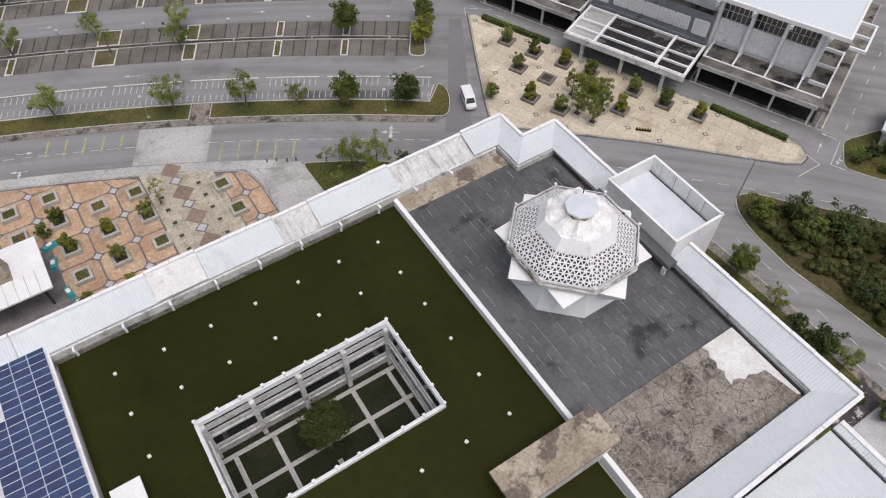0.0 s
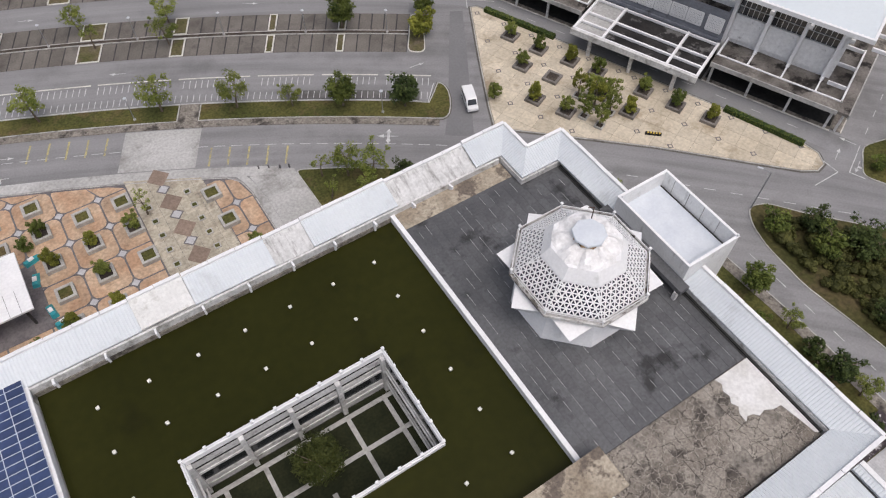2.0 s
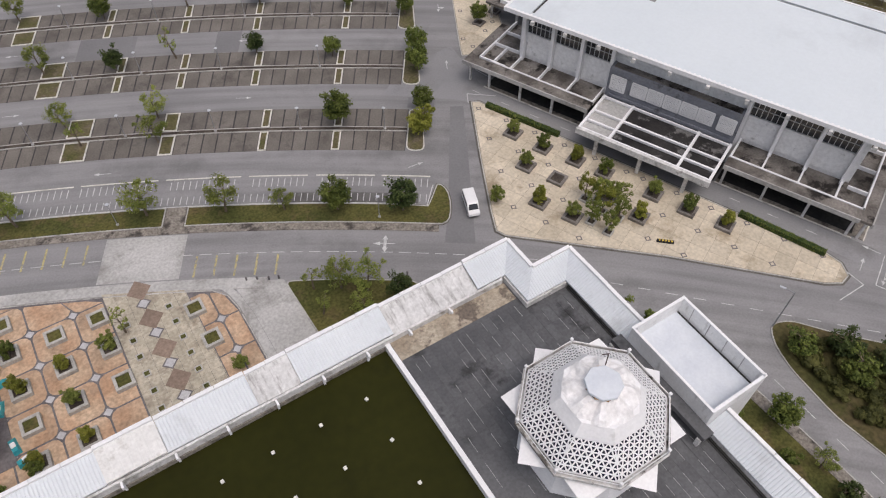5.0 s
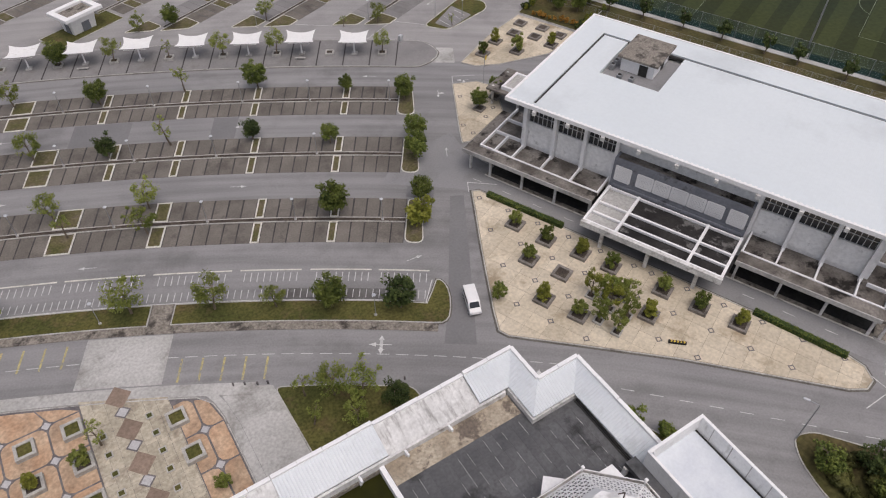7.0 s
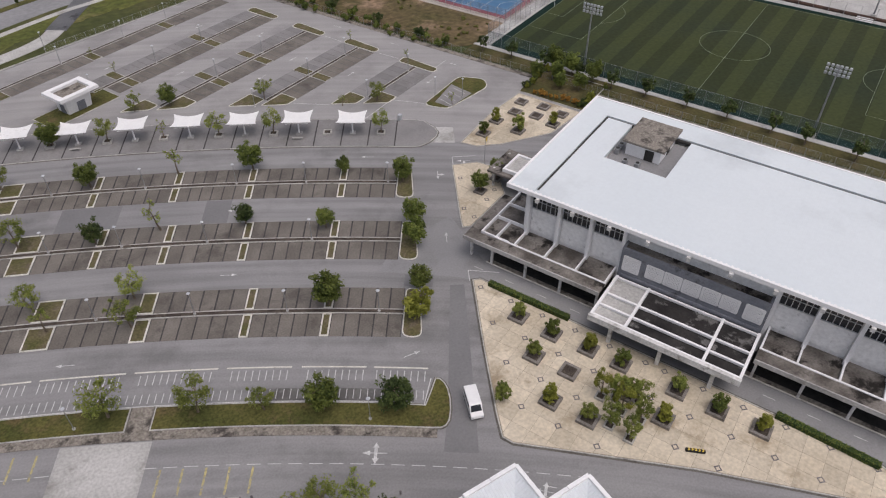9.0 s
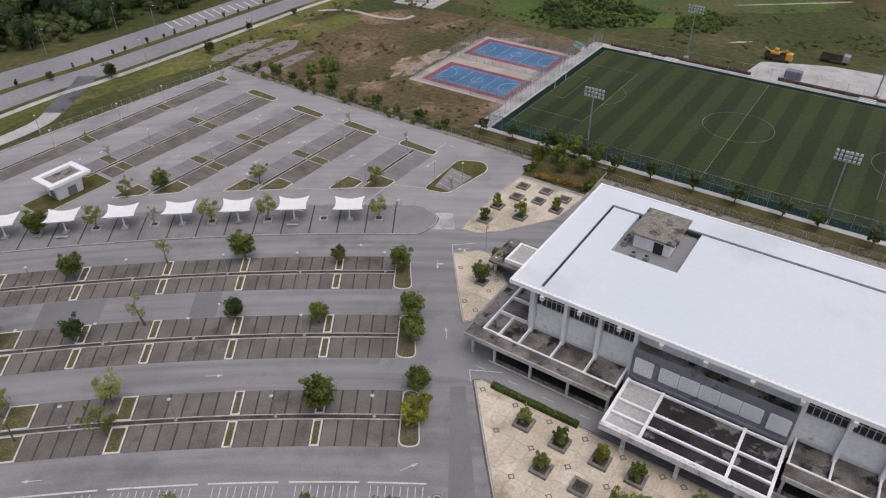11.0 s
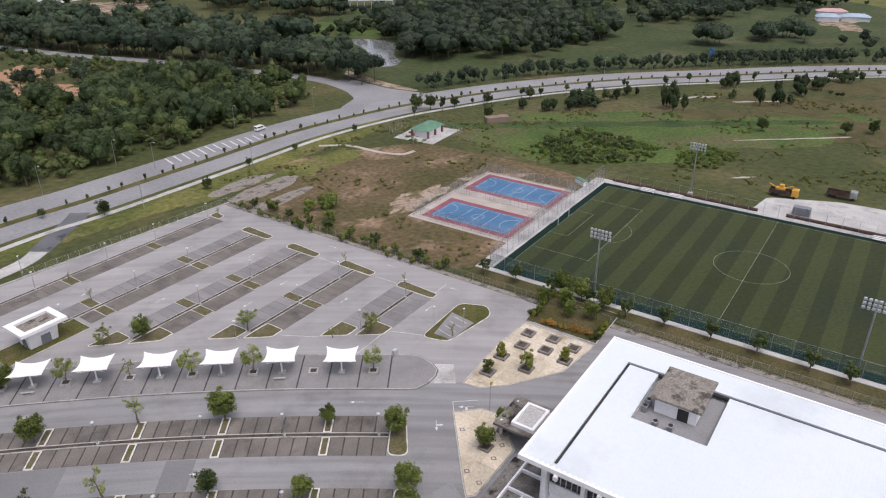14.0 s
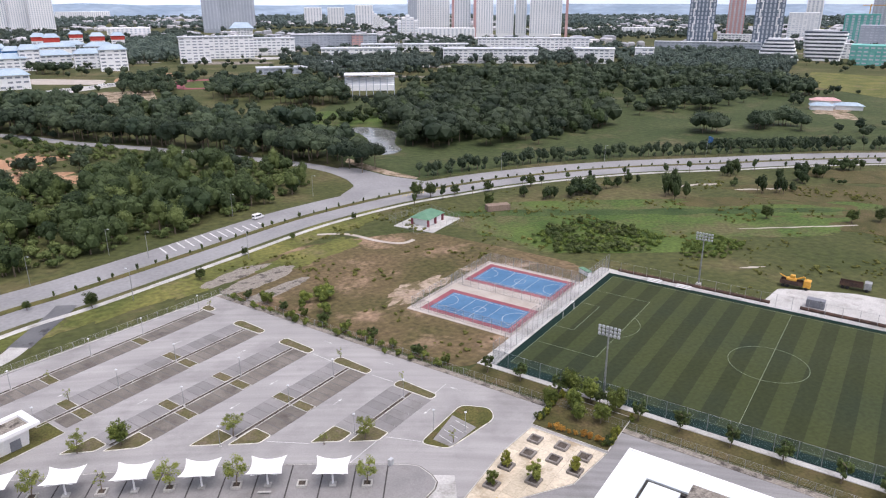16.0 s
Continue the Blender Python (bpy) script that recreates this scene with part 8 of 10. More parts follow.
loft(bm, [[(-1.6, -1.6, 4.9), (1.6, -1.6, 4.9), (1.6, 1.6, 4.9), (-1.6, 1.6, 4.9)], [(-1.3, -1.3, 7.2), (1.3, -1.3, 7.2), (1.3, 1.3, 7.2), (-1.3, 1.3, 7.2)]])
part("lantern", bm, M_CONC_TAN, gz)
bm = bmesh.new()
box(bm, -6.5, 6.5, -6, 6, 0, 0.12)
part("floor", bm, M_BAND, gz)
for x, y, t in ((-14.0, 85.0, 20), (-14.5, 81.4, 80), (-14.0, 75.2, 100), (-12.9, 72.6, 15)):
    st = tagged(new("ride"), "teal painted low play ride with a pale seat on the plaza", "play ride", "play rides")
    st.matrix_basis = pose(x, y, 0.13, 0, 0, t)
    bm = bmesh.new()
    loft(bm, [[(-1.3, -0.5, 0), (1.3, -0.5, 0), (1.3, 0.5, 0), (-1.3, 0.5, 0)], [(-1.1, -0.35, 0.7), (0.9, -0.3, 0.5), (0.9, 0.3, 0.5), (-1.1, 0.35, 0.7)]])
    part("body", bm, M_TEAL, st)
    bm = bmesh.new()
    box(bm, -0.5, 0.3, -0.3, 0.3, 0.6, 0.85, bevel=0.08)
    part("seat", bm, M_WHITE, st)
for x, y in ((-16.5, 69.5), (-12.2, 70.4), (-20.5, 67.5), (-14.2, 87.2)):
    plant(T_CONE[1], x, y, 0.13, 1.0, rnd.uniform(0, 360))

# lodge by the east junction
lodge = tagged(new("lodge"), "small white-roofed lodge beside the junction", "building")
lodge.matrix_basis = pose(113.5, 31.0, 0.1, 0, 0, 23.6)
for nm, m_, b in (("wall", M_WHITE_DIRTY, (-4, 4, -3, 3, 0, 3.2)), ("roof", M_ROOF_N, (-4.8, 4.8, -3.8, 3.8, 3.2, 3.6))):
    bm = bmesh.new()
    box(bm, *b)
    part(nm, bm, m_, lodge)
bm = bmesh.new()
box(bm, -4.06, -3.98, -1.0, 0.2, 0, 2.1)
part("door", bm, M_GREY, lodge)

# ---- things beside the pitch ----
def truck(a, b, turn, cab_mat, label, loaded):
    v = tagged(new("lorry"), label, "lorry", "parked lorries")
    v.matrix_basis = AB @ pose(a, b, 0, 0, 0, turn)
    bm = bmesh.new()
    box(bm, 2.3, 4.3, -1.2, 1.2, 0.7, 3.0, bevel=0.15)
    cab = part("cab", bm, cab_mat, v)
    bm = bmesh.new()
    box(bm, 4.27, 4.33, -1.0, 1.0, 1.8, 2.6, bevel=0.02)
    part("windscreen", bm, M_GLASS, cab)
    bm = bmesh.new()
    box(bm, -4.2, 2.1, -1.25, 1.25, 1.0, 1.2)
    for q in ((-4.2, 2.1, -1.25, -1.15), (-4.2, 2.1, 1.15, 1.25), (-4.2, -4.1, -1.15, 1.15), (2.0, 2.1, -1.15, 1.15)):
        box(bm, *q, 1.2, 2.3)
    part("bed", bm, M_RUST, v)
    for x in (-3.2, -2.0, 3.2):
        for s in (-1, 1):
            bm = bmesh.new()
            tube(bm, (x, s * 0.9, 0.5), (x, s * 1.2, 0.5), 0.5, sides=14)
            part("wheel", bm, M_TYRE, v)
    if loaded:
        bm = bmesh.new()
        box(bm, -2.6, 0.2, -0.9, 0.9, 1.2, 2.9, bevel=0.2)
        box(bm, -1.6, -0.2, -0.6, 0.6, 2.9, 3.9, bevel=0.15)
        tube(bm, (0.0, 0, 2.6), (2.2, 0, 3.8), 0.25)
        tube(bm, (2.2, 0, 3.8), (3.0, 0, 2.9), 0.2)
        tube(bm, (-2.4, 0, 2.6), (-4.6, 0, 3.6), 0.2)
        part("digger_load", bm, M_ORANGE_MACHINE, v, "orange-yellow digger loaded on the lorry")


truck(279.5, 56.0, -90, M_ORANGE_MACHINE, "lorry with a yellow cab carrying an orange digger", True)
truck(288.0, 40.5, -90, M_STEEL, "empty flatbed lorry with a grey cab", False)
hutc = tagged(new("site_box"), "dark grey site container beside the pitch", "container")
hutc.matrix_basis = AB @ pose(266.5, 48.6, 0)
bm = bmesh.new()
box(bm, -1.2, 1.2, -2.4, 2.4, 0.1, 2.5, bevel=0.05)
part("body", bm, M_GREY, hutc)
bm = bmesh.new()
for k in range(9):
    box(bm, -1.25, -1.18, -2.2 + k * 0.52, -1.98 + k * 0.52, 0.2, 2.4)
part("rib", bm, M_GREY, hutc)
grn = tagged(new("site_box"), "small green and white shed by the court corner", "shed")
grn.matrix_basis = AB @ pose(254, 114.0, 0, 0, 0, 60)
bm = bmesh.new()
box(bm, -2.4, 2.4, -0.8, 0.8, 0, 1.4, bevel=0.04)
part("body", bm, M_WHITE, grn)
bm = bmesh.new()
box(bm, -2.5, 2.5, -0.9, 0.9, 1.4, 1.6, bevel=0.04)
part("roof", bm, M_GREEN_ROOF, grn)
# long black pipes and low benches along the pitch's far side
for a0, b0, b1 in ((262.5, 106, 60), (262.5, 52, 20)):
    pp = tagged(new("pipe"), "long rusty black pipe lying along the pitch fence", "pipe", "site pipes")
    bm = bmesh.new()
    tube(bm, (*ab(a0, b0), 0.45), (*ab(a0 - 0.5, b1), 0.45), 0.5, sides=10)
    part("pipe_body", bm, M_RUST, pp)
for b in (93, 84, 27):
    st = tagged(new("bleacher"), "small white stepped bench seat behind the touchline", "bench", "pitch benches")
    st.matrix_basis = AB @ pose(259.2, b, 0.05)
    for k in range(3):
        bm = bmesh.new()
        box(bm, -0.8 + 0.55 * k, -0.4 + 0.55 * k, -2.2, 2.2, 0.35 + 0.3 * k, 0.42 + 0.3 * k)
        part("seat", bm, M_WHITE, st)
    bm = bmesh.new()
    for y in (-2, 0, 2):
        for k in range(3):
            box(bm, -0.7 + 0.55 * k, -0.6 + 0.55 * k, y - 0.05, y + 0.05, 0, 0.35 + 0.3 * k)
    part("frame", bm, M_STEEL, st)
# bicycle stand bay on the long island
bm = bmesh.new()
prism(bm, [ab(152, 98.6), ab(160.5, 98.0), ab(161.5, 104.6), ab(152, 103.0)], 0.1, 0.125)
tagged(part("pavement", bm, M_BAY_PALE), "small paved bay with painted lines on the island", "pavement", kind="structure")
for k in range(4):
    bm = bmesh.new()
    a = 153 + 2.1 * k
    prism(bm, [ab(a, 99.2), ab(a + 0.12, 99.2), ab(a + 1.0, 103), ab(a + 0.88, 103)], 0.12, 0.135)
    tagged(part("painted_line", bm, M_LIGHTLINE), "white painted bay line", "road marking", "island bay lines", "structure")

# flag pole and sign box by the junction
pole = tagged(new("flag_pole"), "thin grey flag pole with a small yellow flag", "flag pole")
pole.matrix_basis = AB @ pose(136.6, 79.9, 0)
bm = bmesh.new()
tube(bm, (0, 0, 0), (0, 0, 6.5), 0.06, sides=8)
part("pole", bm, M_STEEL, pole)
bm = bmesh.new()
box(bm, 0.05, 0.75, -0.02, 0.02, 5.4, 6.4)
part("flag", bm, M_YELLOW_BRIGHT, pole)
sbox = tagged(new("utility_box"), "pale metal utility box on the walkway", "utility box")
sbox.matrix_basis = AB @ pose(140.8, 105.0, 0)
bm = bmesh.new()
box(bm, -0.5, 0.5, -0.35, 0.35, 0.1, 1.5, bevel=0.04)
part("cabinet", bm, M_ALU, sbox)
bm = bmesh.new()
box(bm, -0.6, 0.6, -0.45, 0.45, 0, 0.1)
part("footing", bm, M_CONC, sbox)

# ---- waste ground, roads and woods beyond ----
M_BARE = mat("bare_laterite", (0.27, 0.2, 0.145), (0.38, 0.31, 0.24), 0.1, 1.0, 0.95, 0.6, 0.25, stain=(0.13, 0.105, 0.055), stain_scale=0.16, stain_from=0.47, stain_to=0.57)
M_LUSH = mat("lush_grass", (0.045, 0.084, 0.016), (0.08, 0.12, 0.027), 0.05, 0.7, 0.95, 0.9, 0.35, stain=(0.1, 0.095, 0.042), stain_scale=0.035, stain_from=0.48, stain_to=0.62, bump_size=0.3)
M_DITCH = mat("wet_ditch_grass", (0.024, 0.05, 0.012), (0.05, 0.082, 0.022), 0.08, 0.9, 0.95, 0.9, 0.35, stain=(0.07, 0.085, 0.03), stain_scale=0.06, stain_from=0.5, stain_to=0.64, bump_size=0.3)
M_SIGN_BLUE = mat("sign_blue", (0.04, 0.16, 0.42), (0.06, 0.2, 0.48), 0.5, 3.0, 0.6, 0, 0.1)


def patch(name, pts, material, z, label, category="ground", soft=12):
    bm = bmesh.new()
    prism(bm, round_poly(pts, soft, 5), -0.3, z)
    return tagged(part(name, bm, material), label, category, kind="structure")


def blob(name, x, y, rx, ry, material, z, label, seed, turn=0.0, category="ground", rough=0.35):
    """A patch with a ragged outline."""
    pts = []
    for k in range(44):
        a = 2 * math.pi * k / 44
        q = 1 + rough * noise.noise(Vector((math.cos(a) * 1.3, math.sin(a) * 1.3, seed * 3.7))) + rough * 0.6 * noise.noise(Vector((math.cos(a) * 4, math.sin(a) * 4, seed * 9.1))) + rough * 0.4 * noise.noise(Vector((math.cos(a) * 11, math.sin(a) * 11, seed * 5.3)))
        u, v = rx * q * math.cos(a), ry * q * math.sin(a)
        c, s_ = math.cos(radians(turn)), math.sin(radians(turn))
        pts.append((x + u * c - v * s_, y + u * s_ + v * c))
    bm = bmesh.new()
    prism(bm, pts, -0.3, z)
    return tagged(part(name, bm, material), label, category, kind="structure")


patch("waste_ground", [ab(178.5, 112), ab(200, 110), ab(244, 110), ab(262, 118), ab(262, 185), ab(215, 215), ab(178.5, 199)], M_WASTE, -0.05, "dry brown waste ground with weeds beside the courts")
patch("green_meadow", [(181, 264), (188, 248), (187, 230), (220, 209), (246, 196), (266, 209), (296, 203), (330, 186), (358, 200), (322, 221), (285, 252), (241, 277), (207, 294)], M_LUSH, -0.058, "lush green wet grass meadow", "lawn")
for k, (x, y, rx, ry) in enumerate(((205, 250, 26, 12), (240, 228, 28, 12), (278, 206, 30, 10), (228, 262, 26, 9), (262, 238, 30, 10), (300, 200, 26, 9), (196, 262, 16, 8), (310, 215, 28, 8))):
    blob("green_meadow", x, y, rx, ry, M_LUSH, -0.055 + 0.002 * k, "lush green wet grass meadow", 40 + k, -35)
for k, (x, y, rx, ry) in enumerate(((196, 281, 15, 4.5), (218, 269, 17, 5), (242, 255, 17, 4.5), (266, 240.5, 17, 4.5), (290, 226, 17, 4), (315, 211, 17, 3.5))):
    blob("green_meadow", x, y, rx, ry, M_DITCH, -0.036 + 0.002 * k, "dark green wet grass along a ditch", 160 + k, -32, rough=0.3)
blob("bare_soil", 133, 224, 12, 5.5, M_BARE, -0.041, "bare reddish soil beside the courts", 172, 24, rough=0.7)
blob("bare_soil", 168, 226, 12, 3.2, M_BARE, -0.039, "bare reddish soil behind the courts", 173, -25, rough=0.7)
for k, (x, y, rx, ry) in enumerate(((304, 267, 7, 1.5), (318, 262, 7, 1.6), (326, 245.5, 6, 1.2), (338, 239, 5, 1.0), (281, 204, 9, 0.6), (293, 198, 8, 0.7), (306, 191, 9, 0.7), (238, 181, 4, 0.6))):
    blob("bare_soil", x, y, rx, ry, M_CONC_PALE, -0.03, "pale sandy bare strip in the grass", 60 + k, -27, rough=0.6)
for k, (x, y, rx, ry, t) in enumerate(((91, 266, 13, 3.6, 24), (97, 258, 14, 4.2, 24), (97, 246, 13, 3.0, 24), (105, 263, 5, 3, 24))):
    blob("pavement", x, y, rx, ry, M_CONC_DIRTY, -0.03 + 0.004 * k, "broken grey concrete slab in the weeds", 80 + k, t, "pavement", 0.3)
patch("pavement", [ab(262, 62), ab(276, 60), ab(284, 40), ab(290, -60), ab(262, -60)], M_CONC, -0.01, "grey concrete yard beside the pitch", "pavement", 2)


patch("park_lawn", [(186, 346), (250, 346), (306, 336), (357, 315), (452, 272), (620, 157), (760, 300), (700, 560), (500, 640), (300, 640), (200, 520)], M_PARKLAWN, -0.06, "sloping green park lawn beyond the main road", "lawn")


def ribbon(name, pts, width, material, z, label, category="road", kind="structure", off=0.0):
    """A road along a smooth line through a few points."""
    ps = [Vector(p) for p in pts]
    path = []
    for i in range(len(ps) - 1):
        p0, p1, p2, p3 = ps[max(0, i - 1)], ps[i], ps[i + 1], ps[min(len(ps) - 1, i + 2)]
        for k in range(8):
            t = k / 8
            path.append(0.5 * (2 * p1 + (p2 - p0) * t + (2 * p0 - 5 * p1 + 4 * p2 - p3) * t * t + (3 * p1 - p0 - 3 * p2 + p3) * t ** 3))
    path.append(ps[-1])
    left, right = [], []
    for i, p in enumerate(path):
        d = (path[min(i + 1, len(path) - 1)] - path[max(i - 1, 0)]).normalized()
        s = Vector((-d.y, d.x))
        left.append(p + s * (off + width / 2))
        right.append(p + s * (off - width / 2))
    bm = bmesh.new()
    vl = [[bm.verts.new((*p, h)) for p in side_] for side_ in (left, right) for h in (z, -0.4)]
    for i in range(len(path) - 1):
        bm.faces.new((vl[2][i], vl[2][i + 1], vl[0][i + 1], vl[0][i]))
        bm.faces.new((vl[0][i], vl[0][i + 1], vl[1][i + 1], vl[1][i]))
        bm.faces.new((vl[3][i], vl[3][i + 1], vl[2][i + 1], vl[2][i]))
    bmesh.ops.recalc_face_normals(bm, faces=bm.faces)
    return tagged(part(name, bm, material), label, category, kind=kind), path


M_ROADFAR = mat("main_road", (0.225, 0.225, 0.232), (0.28, 0.28, 0.286), 0.05, 0.8, 0.9, 0.1, 0.1)
MAIN = [(-260, 130), (-120, 200), (-30, 245), (22, 271), (45, 279), (88, 297), (131, 315), (176, 325), (210, 326), (250, 324), (306, 312), (357, 291), (452, 247), (620, 130), (900, -120)]
for k, (x, y, rx, ry) in enumerate(((60, 262, 26, 6), (30, 252, 16, 5), (104, 282, 26, 7), (0, 240, 26, 6), (140, 296, 24, 7), (84, 266, 18, 5), (118, 270, 22, 7))):
    blob("dry_grass", x, y, rx, ry, M_DRY, -0.05 + 0.002 * k, "yellowish dry grass strip along the main road", 120 + k, 23, rough=0.5)
for k, (x, y, rx, ry) in enumerate(((318, 205, 30, 14), (345, 226, 34, 14), (300, 236, 24, 9), (372, 205, 30, 16), (330, 175, 28, 18), (400, 225, 34, 14))):
    blob("waste_ground", x, y, rx, ry, M_VERGE, -0.046 + 0.002 * k, "dry brown weedy grass in the meadow", 140 + k, -38, rough=0.5)
ribbon("road", MAIN, 10.5, M_ROADFAR, -0.02, "pale asphalt carriageway of the main road", off=-7.2)
ribbon("road", MAIN, 13.0, M_ROADFAR, -0.016, "pale asphalt far carriageway of the main road", off=7.8)
ribbon("grass_verge", MAIN, 3.0, M_GRASS, 0.06, "grass central reservation of the main road", "grass verge", off=-0.4)
ribbon("pavement", MAIN, 2.2, M_CONC, 0.02, "pale concrete footpath along the main road", "pavement", off=-16.0)
ribbon("road", [(176, 334), (181, 360), (176, 396), (150, 440), (112, 495), (75, 540), (36, 598), (-60, 720)], 9, M_ROADFAR, -0.012, "side road branching off into the woods")
patch("road", [(160, 337), (209, 335), (205, 346), (197, 360), (192, 384), (184, 392), (177, 366), (174, 350)], M_ROADFAR, -0.008, "widened mouth of the side road", "road", 3)
patch("bare_soil", [(192.7, 401), (193.6, 384), (198.2, 360.5), (205.7, 346.7), (208.5, 348), (203.2, 368.7), (199.3, 393.6), (198.4, 409.7)], M_BARE, 0.02, "bare soil verge beside the side road", "ground", 2)
ribbon("road", [(43, 269), (40, 263), (34, 253), (29.5, 245.5)], 6.0, M_DECK, 0.0, "short dark asphalt ramp to the main road")
ribbon("pavement", [(29.8, 246), (26, 241), (18, 236), (5, 231), (-20, 221)], 5.0, M_CONC, 0.004, "pale concrete approach to the ramp", "pavement")
patch("water", [(210, 417), (222, 404), (236, 412), (240, 432), (263, 468), (258, 490), (249, 500), (240, 497), (236, 462), (228, 440)], M_POND, -0.03, "pale still pond among trees", "water")
for k, (x, y, rx, ry) in enumerate(((8, 485, 46, 34), (46, 446, 20, 20), (38, 500, 22, 22), (-40, 490, 44, 36))):
    blob("bare_soil", x, y, rx, ry, M_RED_SOIL, -0.035 + 0.003 * k, "bare orange soil clearing in the woods", 90 + k, 20, rough=0.7)
ribbon("pavement", [(130, 291), (140, 285), (146, 272), (152, 265), (158, 266)], 1.8, M_CONC_PALE, 0.0, "pale trodden footpath from the road", "pavement")
for k in range(13):
    x = 77 + 3.3 * k
    lo_, hi_ = 300.6 + 0.31 * (x - 80), (308.4 + 0.42 * (x - 80) if x < 94 else 314.3 + 0.17 * (x - 94))
    bm = bmesh.new()
    box(bm, -(hi_ - lo_) / 2, (hi_ - lo_) / 2, -0.3, 0.3, -0.03, 0.004, pose(x, (lo_ + hi_) / 2, 0, 0, 0, 98))
    tagged(part("painted_bar", bm, M_LIGHTLINE), "white hatched bar painted on the far carriageway", "road marking", "road hatching", "structure")

for pts, m_, z, lab in (([(161.6, 322.7), (176.4, 318.8), (206.9, 315.3), (215.9, 323.2), (209.9, 340.3), (176.4, 338.5)], M_ASPHALT_MID, -0.004, "darker asphalt of the main junction"),):
    bm = bmesh.new()
    prism(bm, pts, -0.3, z)
    tagged(part("road_patch", bm, m_), lab, "road", kind="structure")
for k in range(14):
    bm = bmesh.new()
    box(bm, -1.7, 1.7, -0.35, 0.35, -0.02, 0.004, pose(184.8 + 1.85 * k, 322.0 + 0.12 * k, 0, 0, 0, 50))
    tagged(part("painted_bar", bm, M_YELLOW), "yellow hatched bar painted at the main junction", "road marking", "junction hatching", "structure")

# green-roofed pump hut with a fence
pump = tagged(new("pump_hut"), "small white hut with a green hipped roof and red posts", "hut")
pump.matrix_basis = pose(173.5, 282.0, 0, 0, 0, 28)
bm = bmesh.new()
loft(bm, [[(-6.5, -4.5, 3.0), (6.5, -4.5, 3.0), (6.5, 4.5, 3.0), (-6.5, 4.5, 3.0)], [(-3.0, -0.3, 5.0), (3.0, -0.3, 5.0), (3.0, 0.3, 5.0), (-3.0, 0.3, 5.0)]])
part("roof", bm, M_GREEN_ROOF, pump)
bm = bmesh.new()
box(bm, -5.2, 5.2, -3.3, 3.3, 0, 3.0)
part("wall", bm, M_WHITE, pump)
for x in (-5.6, 0, 5.6):
    for y in (-3.7, 3.7):
        bm = bmesh.new()
        box(bm, x - 0.35, x + 0.35, y - 0.35, y + 0.35, 0, 3.0)
        part("post", bm, M_COURT_RED, pump)
bm = bmesh.new()
box(bm, -11, 11, -9, 9, -0.1, 0.03)
part("apron", bm, M_CONC, pump)
for p0, p1 in (((162, 270.5), (186, 275)), ((186, 275), (184, 296)), ((184, 296), (162, 293)), ((162, 293), (162, 270.5))):
    mesh_fence("hut_fence", p0, p1, 2.2, "grey wire fence round the pump hut", 3.0, 5)
culvert = tagged(new("culvert"), "brown brick culvert box in the grass", "culvert")
bm = bmesh.new()
box(bm, -5.0, 5.0, -2, 2, 0, 2.4, pose(207.5, 281, 0, 0, 0, -15))
part("body", bm, M_BROWN, culvert)
sign = tagged(new("road_sign"), "blue road sign panel on two posts", "road sign")
sign.matrix_basis = pose(382, 310, 0, 0, 0, 60)
bm = bmesh.new()
box(bm, -3, 3, -0.1, 0.1, 4.0, 9.0)
part("panel", bm, M_SIGN_BLUE, sign)
for x in (-2, 2):
    bm = bmesh.new()
    tube(bm, (x, 0, 0), (x, 0, 4.2), 0.15)
    part("post", bm, M_STEEL, sign)
van(118, 323, 24, "white van parked on the far carriageway")

# The farthest leaves carry still more haze in their base colour.
L_HAZY = leaf_mat("leaf_far_haze", (0.06, 0.09, 0.085), (0.11, 0.14, 0.13), 0.1, 0.02, wood=True)
# woods: many trees, each of several rounded lobes of leaf sprays over a trunk, joined into a few large sheets


def ico_verts():
    bm = bmesh.new()
    bmesh.ops.create_icosphere(bm, subdivisions=1, radius=1.0)
    v = np.array([list(x.co) for x in bm.verts])
    f = np.array([[x.index for x in q.verts] for q in bm.faces])
    bm.free()
    return v, f


ICO = ico_verts()


